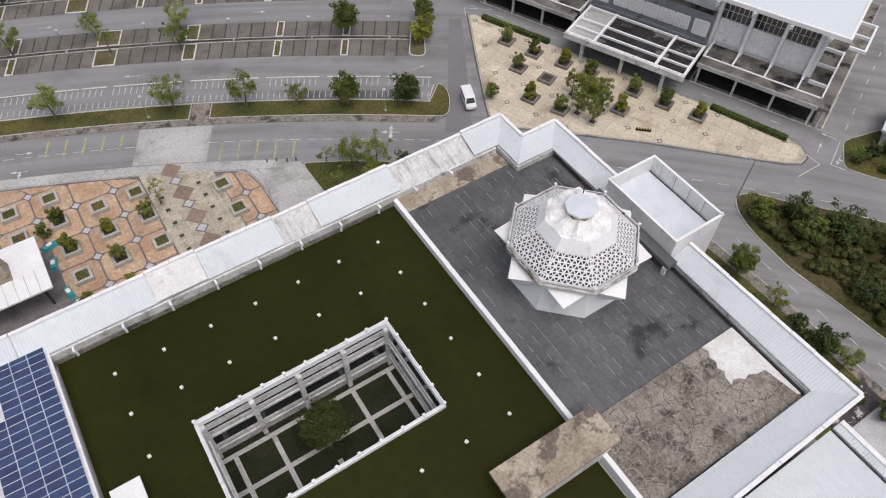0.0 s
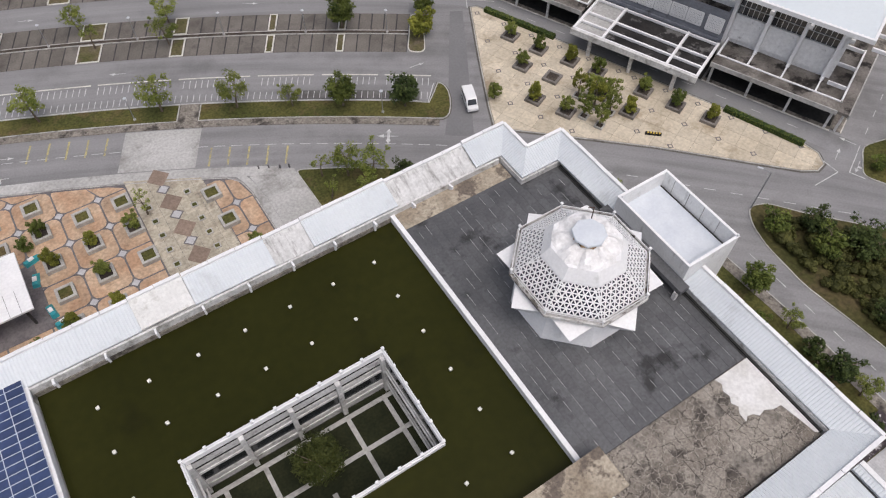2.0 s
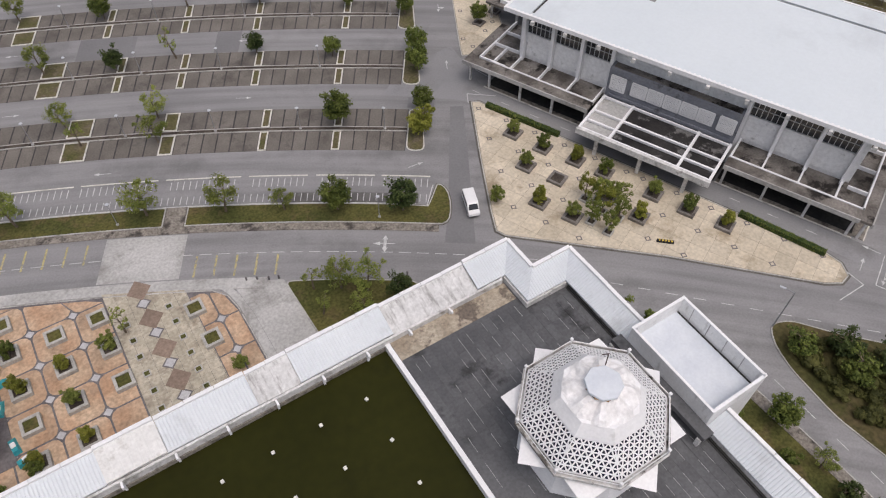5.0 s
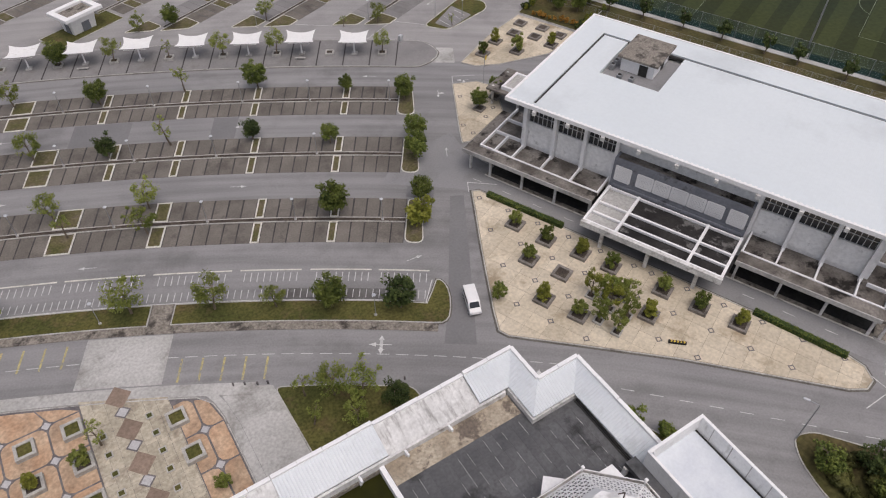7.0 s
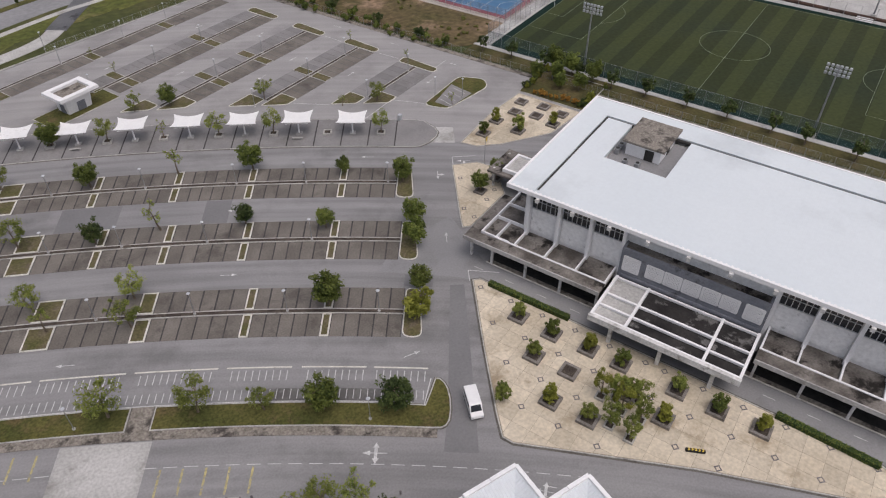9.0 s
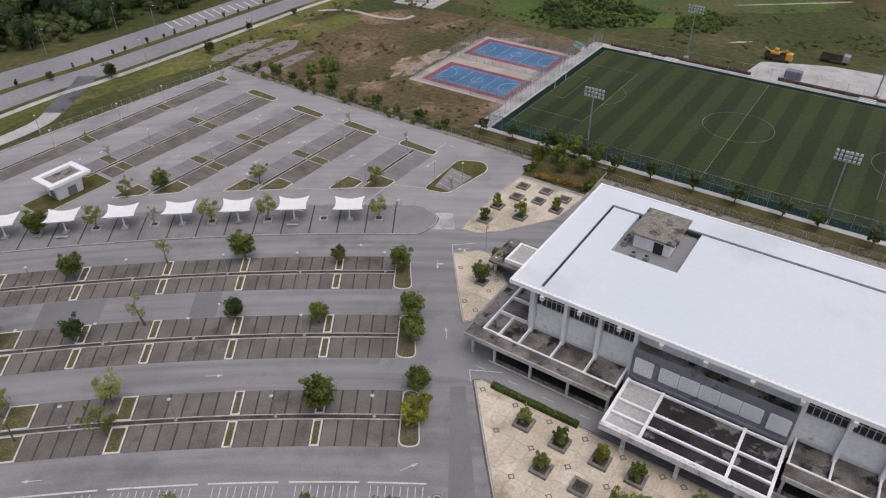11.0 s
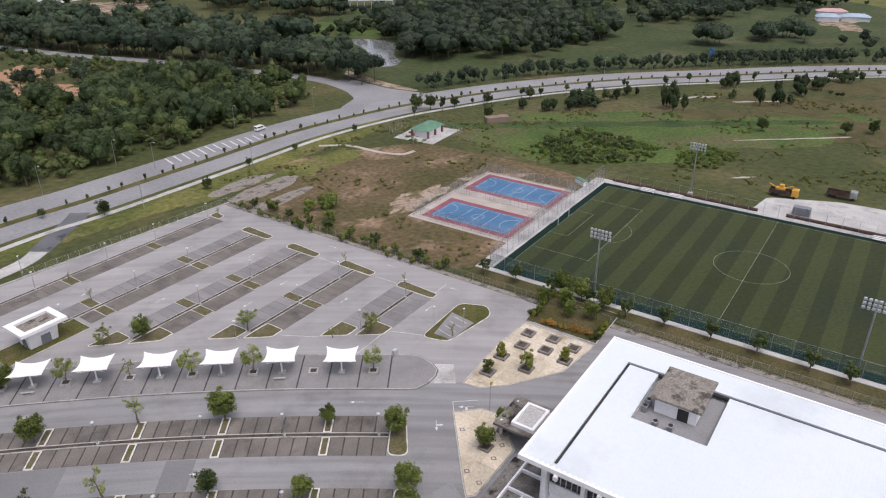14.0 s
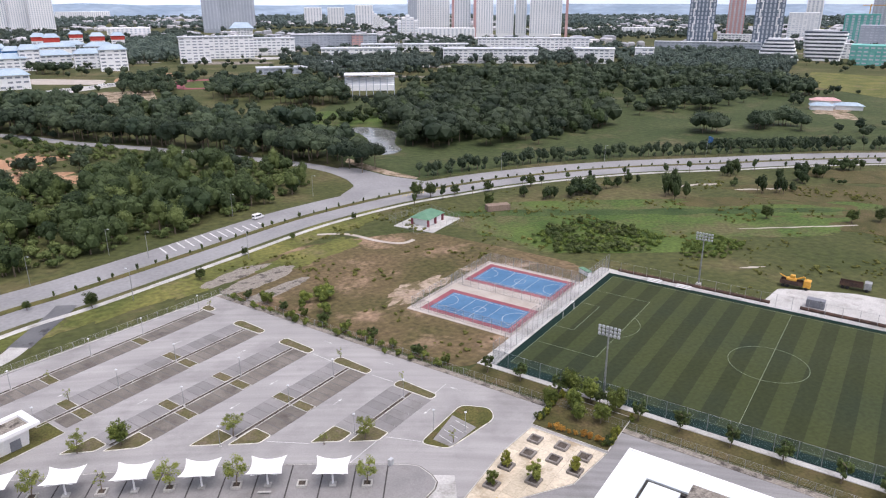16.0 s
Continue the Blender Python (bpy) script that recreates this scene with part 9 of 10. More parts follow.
def woods(name, count, region, hmin, hmax, leaf, per, material, label, seed, base=0.2, lobes=6, slim=0.42, trunk=True, dome=0.0):
    """Trees of rounded lobes; dome lifts the lobes into a broad flat-bottomed canopy."""
    r = np.random.default_rng(seed)
    qv, tv, tf, bv, bf, tone = [], [], [], [], [], []
    nt = nb = placed = 0
    for _ in range(count * 40):
        if placed >= count:
            break
        p = region(r)
        if p is None:
            continue
        placed += 1
        h = r.uniform(hmin, hmax)
        cr = h * slim * r.uniform(0.8, 1.25)
        z0, z1 = h * base, h
        mid, half = (z0 + z1) / 2, (z1 - z0) / 2
        d = r.normal(size=(lobes, 3))
        d /= np.linalg.norm(d, axis=1)[:, None]
        d[:, 2] = d[:, 2] * 0.8 * (1 - dome) + dome * (0.9 - 1.3 * np.hypot(d[:, 0], d[:, 1]))
        tone.append(np.clip(r.normal(0.48, 0.33), 0, 1))
        lc = np.array([p[0], p[1], mid]) + d * np.array([cr, cr, half]) * r.uniform(0.35, 0.62, lobes)[:, None]
        lr = np.stack([cr * r.uniform(0.42, 0.62, lobes), np.ones(lobes), half * r.uniform(0.42, 0.6, lobes)], 1)
        lr[:, 2] = np.maximum(lr[:, 2], lr[:, 0] * 0.8)
        lr[:, 1] = lr[:, 0] * r.uniform(0.85, 1.15, lobes)
        for c_, s_ in zip(lc, lr):
            v = ICO[0] * s_ * 0.8 * r.uniform(0.8, 1.12, (len(ICO[0]), 1)) + c_
            v[:, 2] = np.maximum(v[:, 2], 0.0)
            tv.append(v)
            tf.append(ICO[1] + nt)
            nt += len(v)
        k = r.integers(0, lobes, per)
        n = r.normal(size=(per, 3))
        n /= np.linalg.norm(n, axis=1)[:, None]
        n[:, 2] = np.where(n[:, 2] < -0.25, -n[:, 2], n[:, 2])
        pos = lc[k] + n * lr[k] * r.uniform(0.78, 1.08, per)[:, None]
        pos[:, 2] = np.maximum(pos[:, 2], 0.1)
        nr = n + r.normal(size=(per, 3)) * 0.4
        nr /= np.linalg.norm(nr, axis=1)[:, None]
        u = np.cross(nr, r.normal(size=(per, 3)))
        u /= np.linalg.norm(u, axis=1)[:, None]
        w = np.cross(nr, u)
        s = (leaf * r.uniform(0.6, 1.35, per))[:, None]
        qv.append(np.stack([pos - u * s, pos + w * s * 0.75 - nr * s * 0.25, pos + u * s, pos - w * s * 0.75 - nr * s * 0.25], 1).reshape(-1, 3))
        if trunk:
            t = h * 0.018 + 0.05
            ring = np.array([(1, 0), (0, 1), (-1, 0), (0, -1)])
            lo = np.column_stack([p[0] + ring[:, 0] * t, p[1] + ring[:, 1] * t, np.full(4, -0.1)])
            hi = np.column_stack([p[0] + ring[:, 0] * t * 0.6, p[1] + ring[:, 1] * t * 0.6, np.full(4, mid)])
            bv.append(np.concatenate([lo, hi]))
            bf.append(np.array([(i, (i + 1) % 4, 4 + (i + 1) % 4, 4 + i) for i in range(4)]) + nb)
            nb += 8
    qv = np.concatenate(qv)
    nq = len(qv)
    quads = np.arange(nq).reshape(-1, 4).tolist()
    tris = (np.concatenate(tf) + nq).tolist()
    verts = [qv, np.concatenate(tv)]
    stems = []
    if bv:
        stems = (np.concatenate(bf) + nq + nt).tolist()
        verts.append(np.concatenate(bv))
    me = bpy.data.meshes.new(name)
    me.from_pydata(np.concatenate(verts).tolist(), [], quads + tris + stems)
    me.materials.append(material)
    me.materials.append(M_BARK)
    own = np.concatenate([np.repeat(tone, per * 4), np.repeat(tone, lobes * len(ICO[0])), np.repeat(tone, 8 if bv else 0)])
    me.attributes.new("tone", "FLOAT", "POINT").data.foreach_set("value", own.astype(np.float32))
    if stems:
        idx = np.zeros(len(me.polygons), dtype=np.int32)
        idx[-len(stems):] = 1
        me.polygons.foreach_set("material_index", idx)
    return tagged(new(name, me), label, "woods", kind="stuff")


def main_y(x):
    """The main road's line, north of which the woods begin."""
    for (x0, y0), (x1, y1) in zip(MAIN, MAIN[1:]):
        if x0 <= x < x1:
            return y0 + (y1 - y0) * (x - x0) / (x1 - x0)
    return -1e9


def in_zone(r, zone, thin=-1.0):
    """A random place within an outline, thinned out in drifts."""
    xs, ys = [p[0] for p in zone], [p[1] for p in zone]
    x, y = r.uniform(min(xs), max(xs)), r.uniform(min(ys), max(ys))
    if not inside((x, y), zone) or inside((x, y), Z_SOIL) or noise.noise(Vector((x * 0.02, y * 0.02, 3.0))) < thin:
        return None
    return x, y


Z_NEAR = [(-60, 262), (20, 299), (74, 313), (111, 333), (148, 352), (161, 370), (160, 390), (146, 404), (130, 428), (105, 446), (80, 440), (65, 405), (57, 408), (28, 424), (-60, 424)]
Z_SOIL = [(10, 560), (34, 532), (50, 510), (64, 452), (62, 419), (44, 417), (31, 444), (-20, 450), (-60, 520)]
Z_BACK = [(-40, 520), (31, 522), (62, 492), (70, 450), (108, 452), (130, 430), (148, 406), (160, 392), (167, 398), (143, 436), (106, 486), (68, 530), (30, 588), (-30, 640)]
Z_AVENUE = [(-40, 700), (31, 618), (78, 552), (118, 500), (152, 450), (180, 402), (205, 410), (212, 440), (205, 500), (190, 560), (149, 640), (97, 705), (36, 780), (-40, 830)]
Z_MID = [(191, 660), (221, 674), (246, 617), (278, 606), (303, 632), (318, 700), (294, 773), (247, 815), (221, 773)]
Z_PARK = [(238, 420), (268, 400), (285, 396), (311, 394), (376, 396), (428, 432), (483, 504), (479, 543), (432, 584), (377, 610), (325, 585), (290, 556), (272, 500), (266, 455)]
Z_BAND = [(401, 640), (490, 566), (566, 497), (630, 450), (660, 412), (709, 455), (760, 548), (710, 642), (629, 712), (523, 740), (480, 770)]
Z_EAST_FAR = [(612, 578), (700, 470), (930, 610), (980, 699), (970, 870), (760, 720)]
CLEAR = ([(321, 365), (411, 424), (459, 460), (459, 393), (595, 432), (600, 369), (481, 299), (404, 337)], [(755, 484), (712, 378), (918, 462), (897, 560)], [(205, 410), (236, 400), (275, 470), (300, 550), (250, 600), (215, 540)], [(185, 780), (262, 785), (290, 885), (205, 890)],
         [(95, 720), (165, 715), (175, 810), (110, 820)], [(60, 790), (165, 865), (230, 930), (240, 985), (150, 960), (60, 1000)], [(540, 340), (583, 310), (650, 335), (650, 405)])


def scatter(r):
    """Single trees and small groups over the rest of the parkland."""
    d, a = r.uniform(420, 1300), radians(r.uniform(20, 97))
    x, y = d * math.cos(a), d * math.sin(a)
    if y < main_y(x) + 60 or any(inside((x, y), c) for c in CLEAR) or noise.noise(Vector((x * 0.013, y * 0.013, 5.0))) < 0.0:
        return None
    return x, y


Z_LONE = [(427, 353), (438, 346), (450, 358), (440, 365)]
Z_LONE_EAST = [(464, 342), (478, 330), (496, 322), (516, 338), (490, 356)]
Z_GROVE = [(452, 429), (557, 415), (610, 461), (512, 485)]
Z_YARD = [(136, 776), (171, 740), (240, 883), (220, 960), (156, 888)]
Z_COURT_TREES = [(79, 1050), (116, 1000), (125, 1060), (84, 1090)]
Z_BEHIND = [(195, 1130), (277, 1164), (418, 1811), (255, 1548)]
Z_HALLS = [(348, 780), (474, 800), (600, 900), (720, 760), (830, 860), (690, 960), (470, 1040), (400, 1062)]
Z_EAST = [(760, 560), (900, 600), (1000, 640), (1120, 860), (900, 960), (800, 780), (700, 690)]
Z_POND_EDGE = [(205, 500), (228, 505), (252, 520), (262, 480), (272, 500), (300, 560), (262, 600), (225, 590), (200, 560)]


def hazed_far_woods(r):
    d = r.uniform(1250, 2600)
    a = radians(r.uniform(22, 96))
    x, y = d * math.cos(a), d * math.sin(a)
    return None if noise.noise(Vector((x * 0.004, y * 0.004, 7.0))) < -0.05 else (x, y)


def horizon_woods(r):
    d = r.uniform(2600, 4250)
    a = radians(r.uniform(18, 98))
    x, y = d * math.cos(a), d * math.sin(a)
    return None if noise.noise(Vector((x * 0.002, y * 0.002, 9.0))) < -0.2 else (x, y)


def along(pts, off, step, r_seed, wobble=1.5):
    """Places in a row beside a line, for trees planted along a road."""
    r = random.Random(r_seed)
    out = []
    for (x0, y0), (x1, y1) in zip(pts, pts[1:]):
        d = Vector((x1 - x0, y1 - y0))
        n = max(1, int(d.length / step))
        s = Vector((-d.y, d.x)).normalized() * off
        for k in range(n):
            q = Vector((x0, y0)) + d * (k + r.random() * 0.5) / n + s
            out.append((q.x + r.uniform(-wobble, wobble), q.y + r.uniform(-wobble, wobble)))
    it = iter(out * 2)
    return len(out), (lambda r_: next(it))


SIDE = [(181, 368), (176, 396), (150, 440), (112, 495), (75, 540), (36, 598), (-20, 675)]
woods("scrub", 900, lambda r: in_zone(r, Z_NEAR), 1.5, 5.0, 0.34, 110, L_SHRUB, "low green undergrowth beyond the main road", 1, 0.0, 5, 0.62)
woods("woods", 215, lambda r: in_zone(r, Z_NEAR, -0.25), 9, 16, 0.4, 560, L_FOREST, "dense mixed green woods beyond the main road", 24, 0.03, 11, 0.42)
woods("woods", 95, lambda r: in_zone(r, Z_NEAR), 8, 15, 0.36, 420, L_SHRUB, "taller light green trees in the mixed woods", 21, 0.05, 8, 0.34)
woods("scrub", 34, lambda r: (r.uniform(-20, 66), r.uniform(425, 520)), 1.0, 3.5, 0.35, 90, L_SHRUB, "low scrub on the bare soil", 46, 0.0, 5, 0.6)
woods("scrub", 150, lambda r: in_zone(r, Z_BACK), 1.5, 5, 0.36, 150, L_SHRUB, "green scrub before the side road", 8, 0.0, 6, 0.6)
woods("woods", 26, lambda r: in_zone(r, Z_BACK), 6, 10, 0.42, 300, L_FOREST, "single green trees before the side road", 18, 0.05, 9, 0.4)
n_, f_ = along(SIDE, -8.5, 9, 5)
woods("avenue_trees", n_, f_, 16, 20, 0.46, 640, L_WOODS, "tall dark avenue trees with bare trunks along the side road", 2, 0.27, 12, 0.42, dome=0.5)
n_, f_ = along(SIDE, -18, 9.5, 6)
woods("avenue_trees", n_, f_, 15, 19, 0.46, 640, L_WOODS, "tall dark avenue trees with bare trunks along the side road", 22, 0.27, 12, 0.42, dome=0.5)
woods("woods", 190, lambda r: in_zone(r, Z_AVENUE), 12, 21, 0.52, 300, L_WOODS, "tall dark green woods behind the side road", 23, 0.12, 10, 0.44, dome=0.4)
woods("woods", 110, lambda r: in_zone(r, Z_MID), 12, 21, 0.6, 190, L_WOODS, "dark tree belt before the stands", 4, 0.2, 9, 0.46, dome=0.6)
woods("woods", 290, lambda r: in_zone(r, Z_PARK), 11, 22, 0.52, 280, L_WOODS, "dark mass of park trees round the pond", 3, 0.05, 8, 0.5, dome=0.35)
woods("woods", 100, lambda r: in_zone(r, Z_PARK), 8, 20, 0.45, 260, L_FOREST, "lighter green trees among the park woods", 61, 0.0, 8, 0.42)
woods("woods", 60, lambda r: in_zone(r, Z_AVENUE), 9, 16, 0.5, 210, L_FOREST, "lighter green trees in the tall woods", 62, 0.0, 8, 0.42)
woods("woods", 70, lambda r: in_zone(r, Z_BAND, -0.5), 7, 14, 0.55, 150, L_FOREST, "lighter green trees in the band above the park", 63, 0.0, 8, 0.45)
woods("woods", 40, lambda r: in_zone(r, Z_POND_EDGE, 0.0), 6, 12, 0.5, 170, L_FOREST, "light green bushes round the pond", 31, 0.0, 6, 0.5)
woods("woods", 300, lambda r: in_zone(r, Z_BAND, -0.5), 10, 21, 0.62, 180, L_WOODS, "dark tree band above the park", 9, 0.0, 7, 0.5)
for z_, n_, sd, h_ in ((Z_LONE, 6, 10, 18), (Z_LONE_EAST, 16, 32, 16), (Z_GROVE, 34, 33, 17)):
    woods("park_trees", n_, lambda r: in_zone(r, z_), h_ * 0.65, h_, 0.45, 380, L_WOODS, "round dark park trees on the lawn", sd, 0.08, 10, 0.55, dome=0.5)
woods("woods", 90, lambda r: in_zone(r, Z_YARD, -0.2), 8, 16, 0.7, 110, L_WOODS, "scattered trees by the running track", 34, 0.05)
woods("woods", 26, lambda r: in_zone(r, Z_COURT_TREES), 10, 16, 0.8, 90, L_WOODS, "tall trees before the school", 35, 0.3)
woods("woods", 420, lambda r: in_zone(r, Z_BEHIND, -0.3), 12, 22, 1.1, 60, L_DISTANT_HAZE, "dark woods behind the school", 36, 0.0)
woods("woods", 560, lambda r: in_zone(r, Z_HALLS, -0.4), 9, 18, 0.8, 90, L_DISTANT_HAZE, "trees between the low white halls", 37, 0.05)
woods("woods", 700, lambda r: in_zone(r, Z_EAST, -0.5), 8, 15, 0.8, 80, L_DISTANT_HAZE, "broad woods below the towers", 38, 0.0)
woods("woods", 300, lambda r: in_zone(r, Z_EAST_FAR, -0.3), 8, 15, 0.8, 100, L_DISTANT_HAZE, "broad tree band below the offices", 44, 0.0, 7, 0.5)
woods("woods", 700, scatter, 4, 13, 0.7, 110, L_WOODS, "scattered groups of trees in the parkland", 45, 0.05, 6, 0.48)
woods("woods", 3000, hazed_far_woods, 9, 17, 1.9, 26, L_DISTANT_HAZE, "distant woods between the buildings", 5, 0.0, 4, 0.6, False)
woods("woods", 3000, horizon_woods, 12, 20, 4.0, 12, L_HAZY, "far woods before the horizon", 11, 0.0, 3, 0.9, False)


FAR_SIDE = [p for p in MAIN if 200 < p[0] < 640]
n_, f_ = along(FAR_SIDE, 24, 2.9, 7, 2.0)
woods("undergrowth", 900, lambda r: in_zone(r, wood_line), 0.5, 2.2, 0.15, 110, L_SCRUB, "tangled low undergrowth below the roadside trees", 71, 0.0, 5, 0.7, False)
woods("roadside_trees", n_, f_, 5.5, 10.0, 0.32, 190, L_WOODS, "thick row of small trees beyond the main road", 6, 0.1, 7, 0.33)
n_, f_ = along(FAR_SIDE, 17, 9, 8)
woods("roadside_trees", n_, f_, 3, 5.5, 0.3, 120, L_WOODS, "small trees on the far kerb of the main road", 41, 0.2, 6, 0.34)
n_, f_ = along([p for p in MAIN if 20 < p[0] < 640], -0.4, 6.5, 9, 0.5)
woods("roadside_trees", n_, f_, 1.6, 3.0, 0.18, 110, L_DARK, "narrow dark shrubs on the central reservation", 42, 0.04, 5, 0.24)
n_, f_ = along([p for p in MAIN if 170 < p[0] < 640], -20, 12, 10, 2)
woods("roadside_trees", n_, f_, 3.5, 7.5, 0.26, 130, L_FOREST, "thin young trees on the near kerb of the main road", 43, 0.25, 6, 0.24)
n_, f_ = along([(392, 319), (420, 302), (462, 281)], 0, 1.5, 12, 1.2)
woods("roadside_trees", n_, f_, 5.5, 7.5, 0.3, 170, L_WOODS, "dense dark row of clipped trees beyond the main road", 47, 0.05, 7, 0.34)
Z_SCRUB = [(194, 243), (208, 251), (226, 249), (237, 237), (239, 219), (225, 209), (205, 218), (192, 226)]
woods("scrub", 110, lambda r: in_zone(r, Z_SCRUB, -0.3), 0.8, 3.0, 0.24, 110, L_SHRUB, "leafy green scrub in the meadow", 12, 0.0, 5, 0.62, False)
woods("scrub", 260, lambda r: in_zone(r, Z_SCRUB), 0.4, 1.6, 0.22, 80, L_FRESH, "fresh green scrub in the meadow", 14, 0.0, 5, 0.9, False)
Z_FRESH = [(236, 209), (255, 209), (258, 196), (237, 191), (226, 200)]
woods("scrub", 130, lambda r: in_zone(r, Z_FRESH), 0.4, 1.4, 0.2, 80, L_FRESH, "fresh green creeper mounds in the meadow", 17, 0.0, 5, 1.0, False)
for k, (x, y, rad_, n_, low_, high_, slim_) in enumerate(((229.5, 293, 3, 4, 3, 6, 0.4), (236, 284, 4, 7, 4, 8, 0.4), (247, 277, 2, 2, 4, 7, 0.35), (260, 280, 7, 16, 4, 9, 0.45), (276, 281, 3, 3, 4, 7, 0.35), (290, 286, 3, 4, 4, 8, 0.35),
        (287, 256, 6, 9, 8, 13, 0.2), (345, 269, 5, 6, 4, 9, 0.34), (327, 252, 3, 3, 3, 6, 0.4), (331, 236.5, 5, 7, 7, 12, 0.2), (341, 231, 2, 2, 3, 6, 0.4), (360, 241, 5, 6, 4, 8, 0.35), (381, 248, 9, 12, 4, 8, 0.4), (371, 227, 3, 3, 2, 4, 0.5), (402, 243, 7, 8, 4, 8, 0.4))):
    woods("scrub", n_, lambda r: (x + r.normal() * rad_ * 0.6, y + r.normal() * rad_ * 0.6), low_, high_, 0.3, 190, L_FOREST, "bushy trees in clumps beyond the meadow" if slim_ > 0.25 else "tall thin trees beyond the meadow", 50 + k, 0.03, 7, slim_)
Z_WALL = [(98, 226), (104, 222), (112, 236), (104, 240)]
woods("scrub", 12, lambda r: in_zone(r, Z_WALL), 2.5, 4.5, 0.25, 200, L_MID, "green shrubs beside the car park wall", 15, 0.0, 6, 0.5)
n_, f_ = along([ab(179.5, 192), ab(179.5, 118)], -3.0, 3.2, 16, 1.6)
woods("scrub", n_, f_, 1.6, 3.6, 0.24, 110, L_MID, "row of young shrubs along the car park wall", 16, 0.05, 5, 0.42)


def weeds(r):
    a, b = r.uniform(180, 420), r.uniform(20, 215)
    if a < 264 and b < 148 and not (a < 200 and b > 112) or (a < 292 and b < 64) or noise.noise(Vector((a * 0.05, b * 0.05, 1))) < 0.16:
        return None
    p = ab(a, b)
    return p if p[1] < main_y(p[0]) - 20 else None


woods("weeds", 750, weeds, 0.2, 0.7, 0.16, 34, L_WEED, "weeds and low scrub on the waste ground", 7, 0.0, 3, 1.7, False)

# hills on the horizon, with distance haze put into their colour
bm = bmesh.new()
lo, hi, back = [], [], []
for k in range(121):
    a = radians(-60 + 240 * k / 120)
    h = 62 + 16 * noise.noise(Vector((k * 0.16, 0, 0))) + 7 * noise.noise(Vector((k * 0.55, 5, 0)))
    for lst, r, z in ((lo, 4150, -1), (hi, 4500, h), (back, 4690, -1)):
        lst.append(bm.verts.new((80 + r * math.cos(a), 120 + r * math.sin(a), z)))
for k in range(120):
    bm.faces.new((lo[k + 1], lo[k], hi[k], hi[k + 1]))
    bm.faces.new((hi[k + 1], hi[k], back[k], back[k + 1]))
tagged(part("backdrop", bm, M_HILL_HAZE), "low horizon hills with blue haze put into their colour", "backdrop", kind="structure")
# the added glowing haze wall, which covers the black gap above the hills
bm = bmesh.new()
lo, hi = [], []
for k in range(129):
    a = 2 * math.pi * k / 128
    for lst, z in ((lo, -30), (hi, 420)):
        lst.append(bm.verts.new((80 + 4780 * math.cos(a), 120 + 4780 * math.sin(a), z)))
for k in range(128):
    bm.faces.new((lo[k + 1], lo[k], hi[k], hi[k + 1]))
tagged(part("backdrop", bm, haze), "added glowing band that stands for pale haze at the horizon", "backdrop", kind="structure")

# single roadside trees
for k, (x, y, sz) in enumerate(((49, 263, 0.85), (81, 268, 0.7), (33, 271, 0.5), (188.8, 316.4, 1.25), (194.2, 313.4, 1.15), (204, 318.5, 0.6), (205, 310, 0.9), (222, 308, 0.9), (244, 304, 1.0), (150, 301, 0.5), (120, 290, 0.5), (100, 283, 0.5))):
    plant(T_DARK[k % 2], x, y, -0.05, sz, (k * 77) % 360)
for x, y in ((291, 211.8), (314, 189.8), (325, 184.5), (207, 287)):
    plant(T_DARK[int(x) % 2], x, y, -0.05, 1.0, x * 7 % 360)

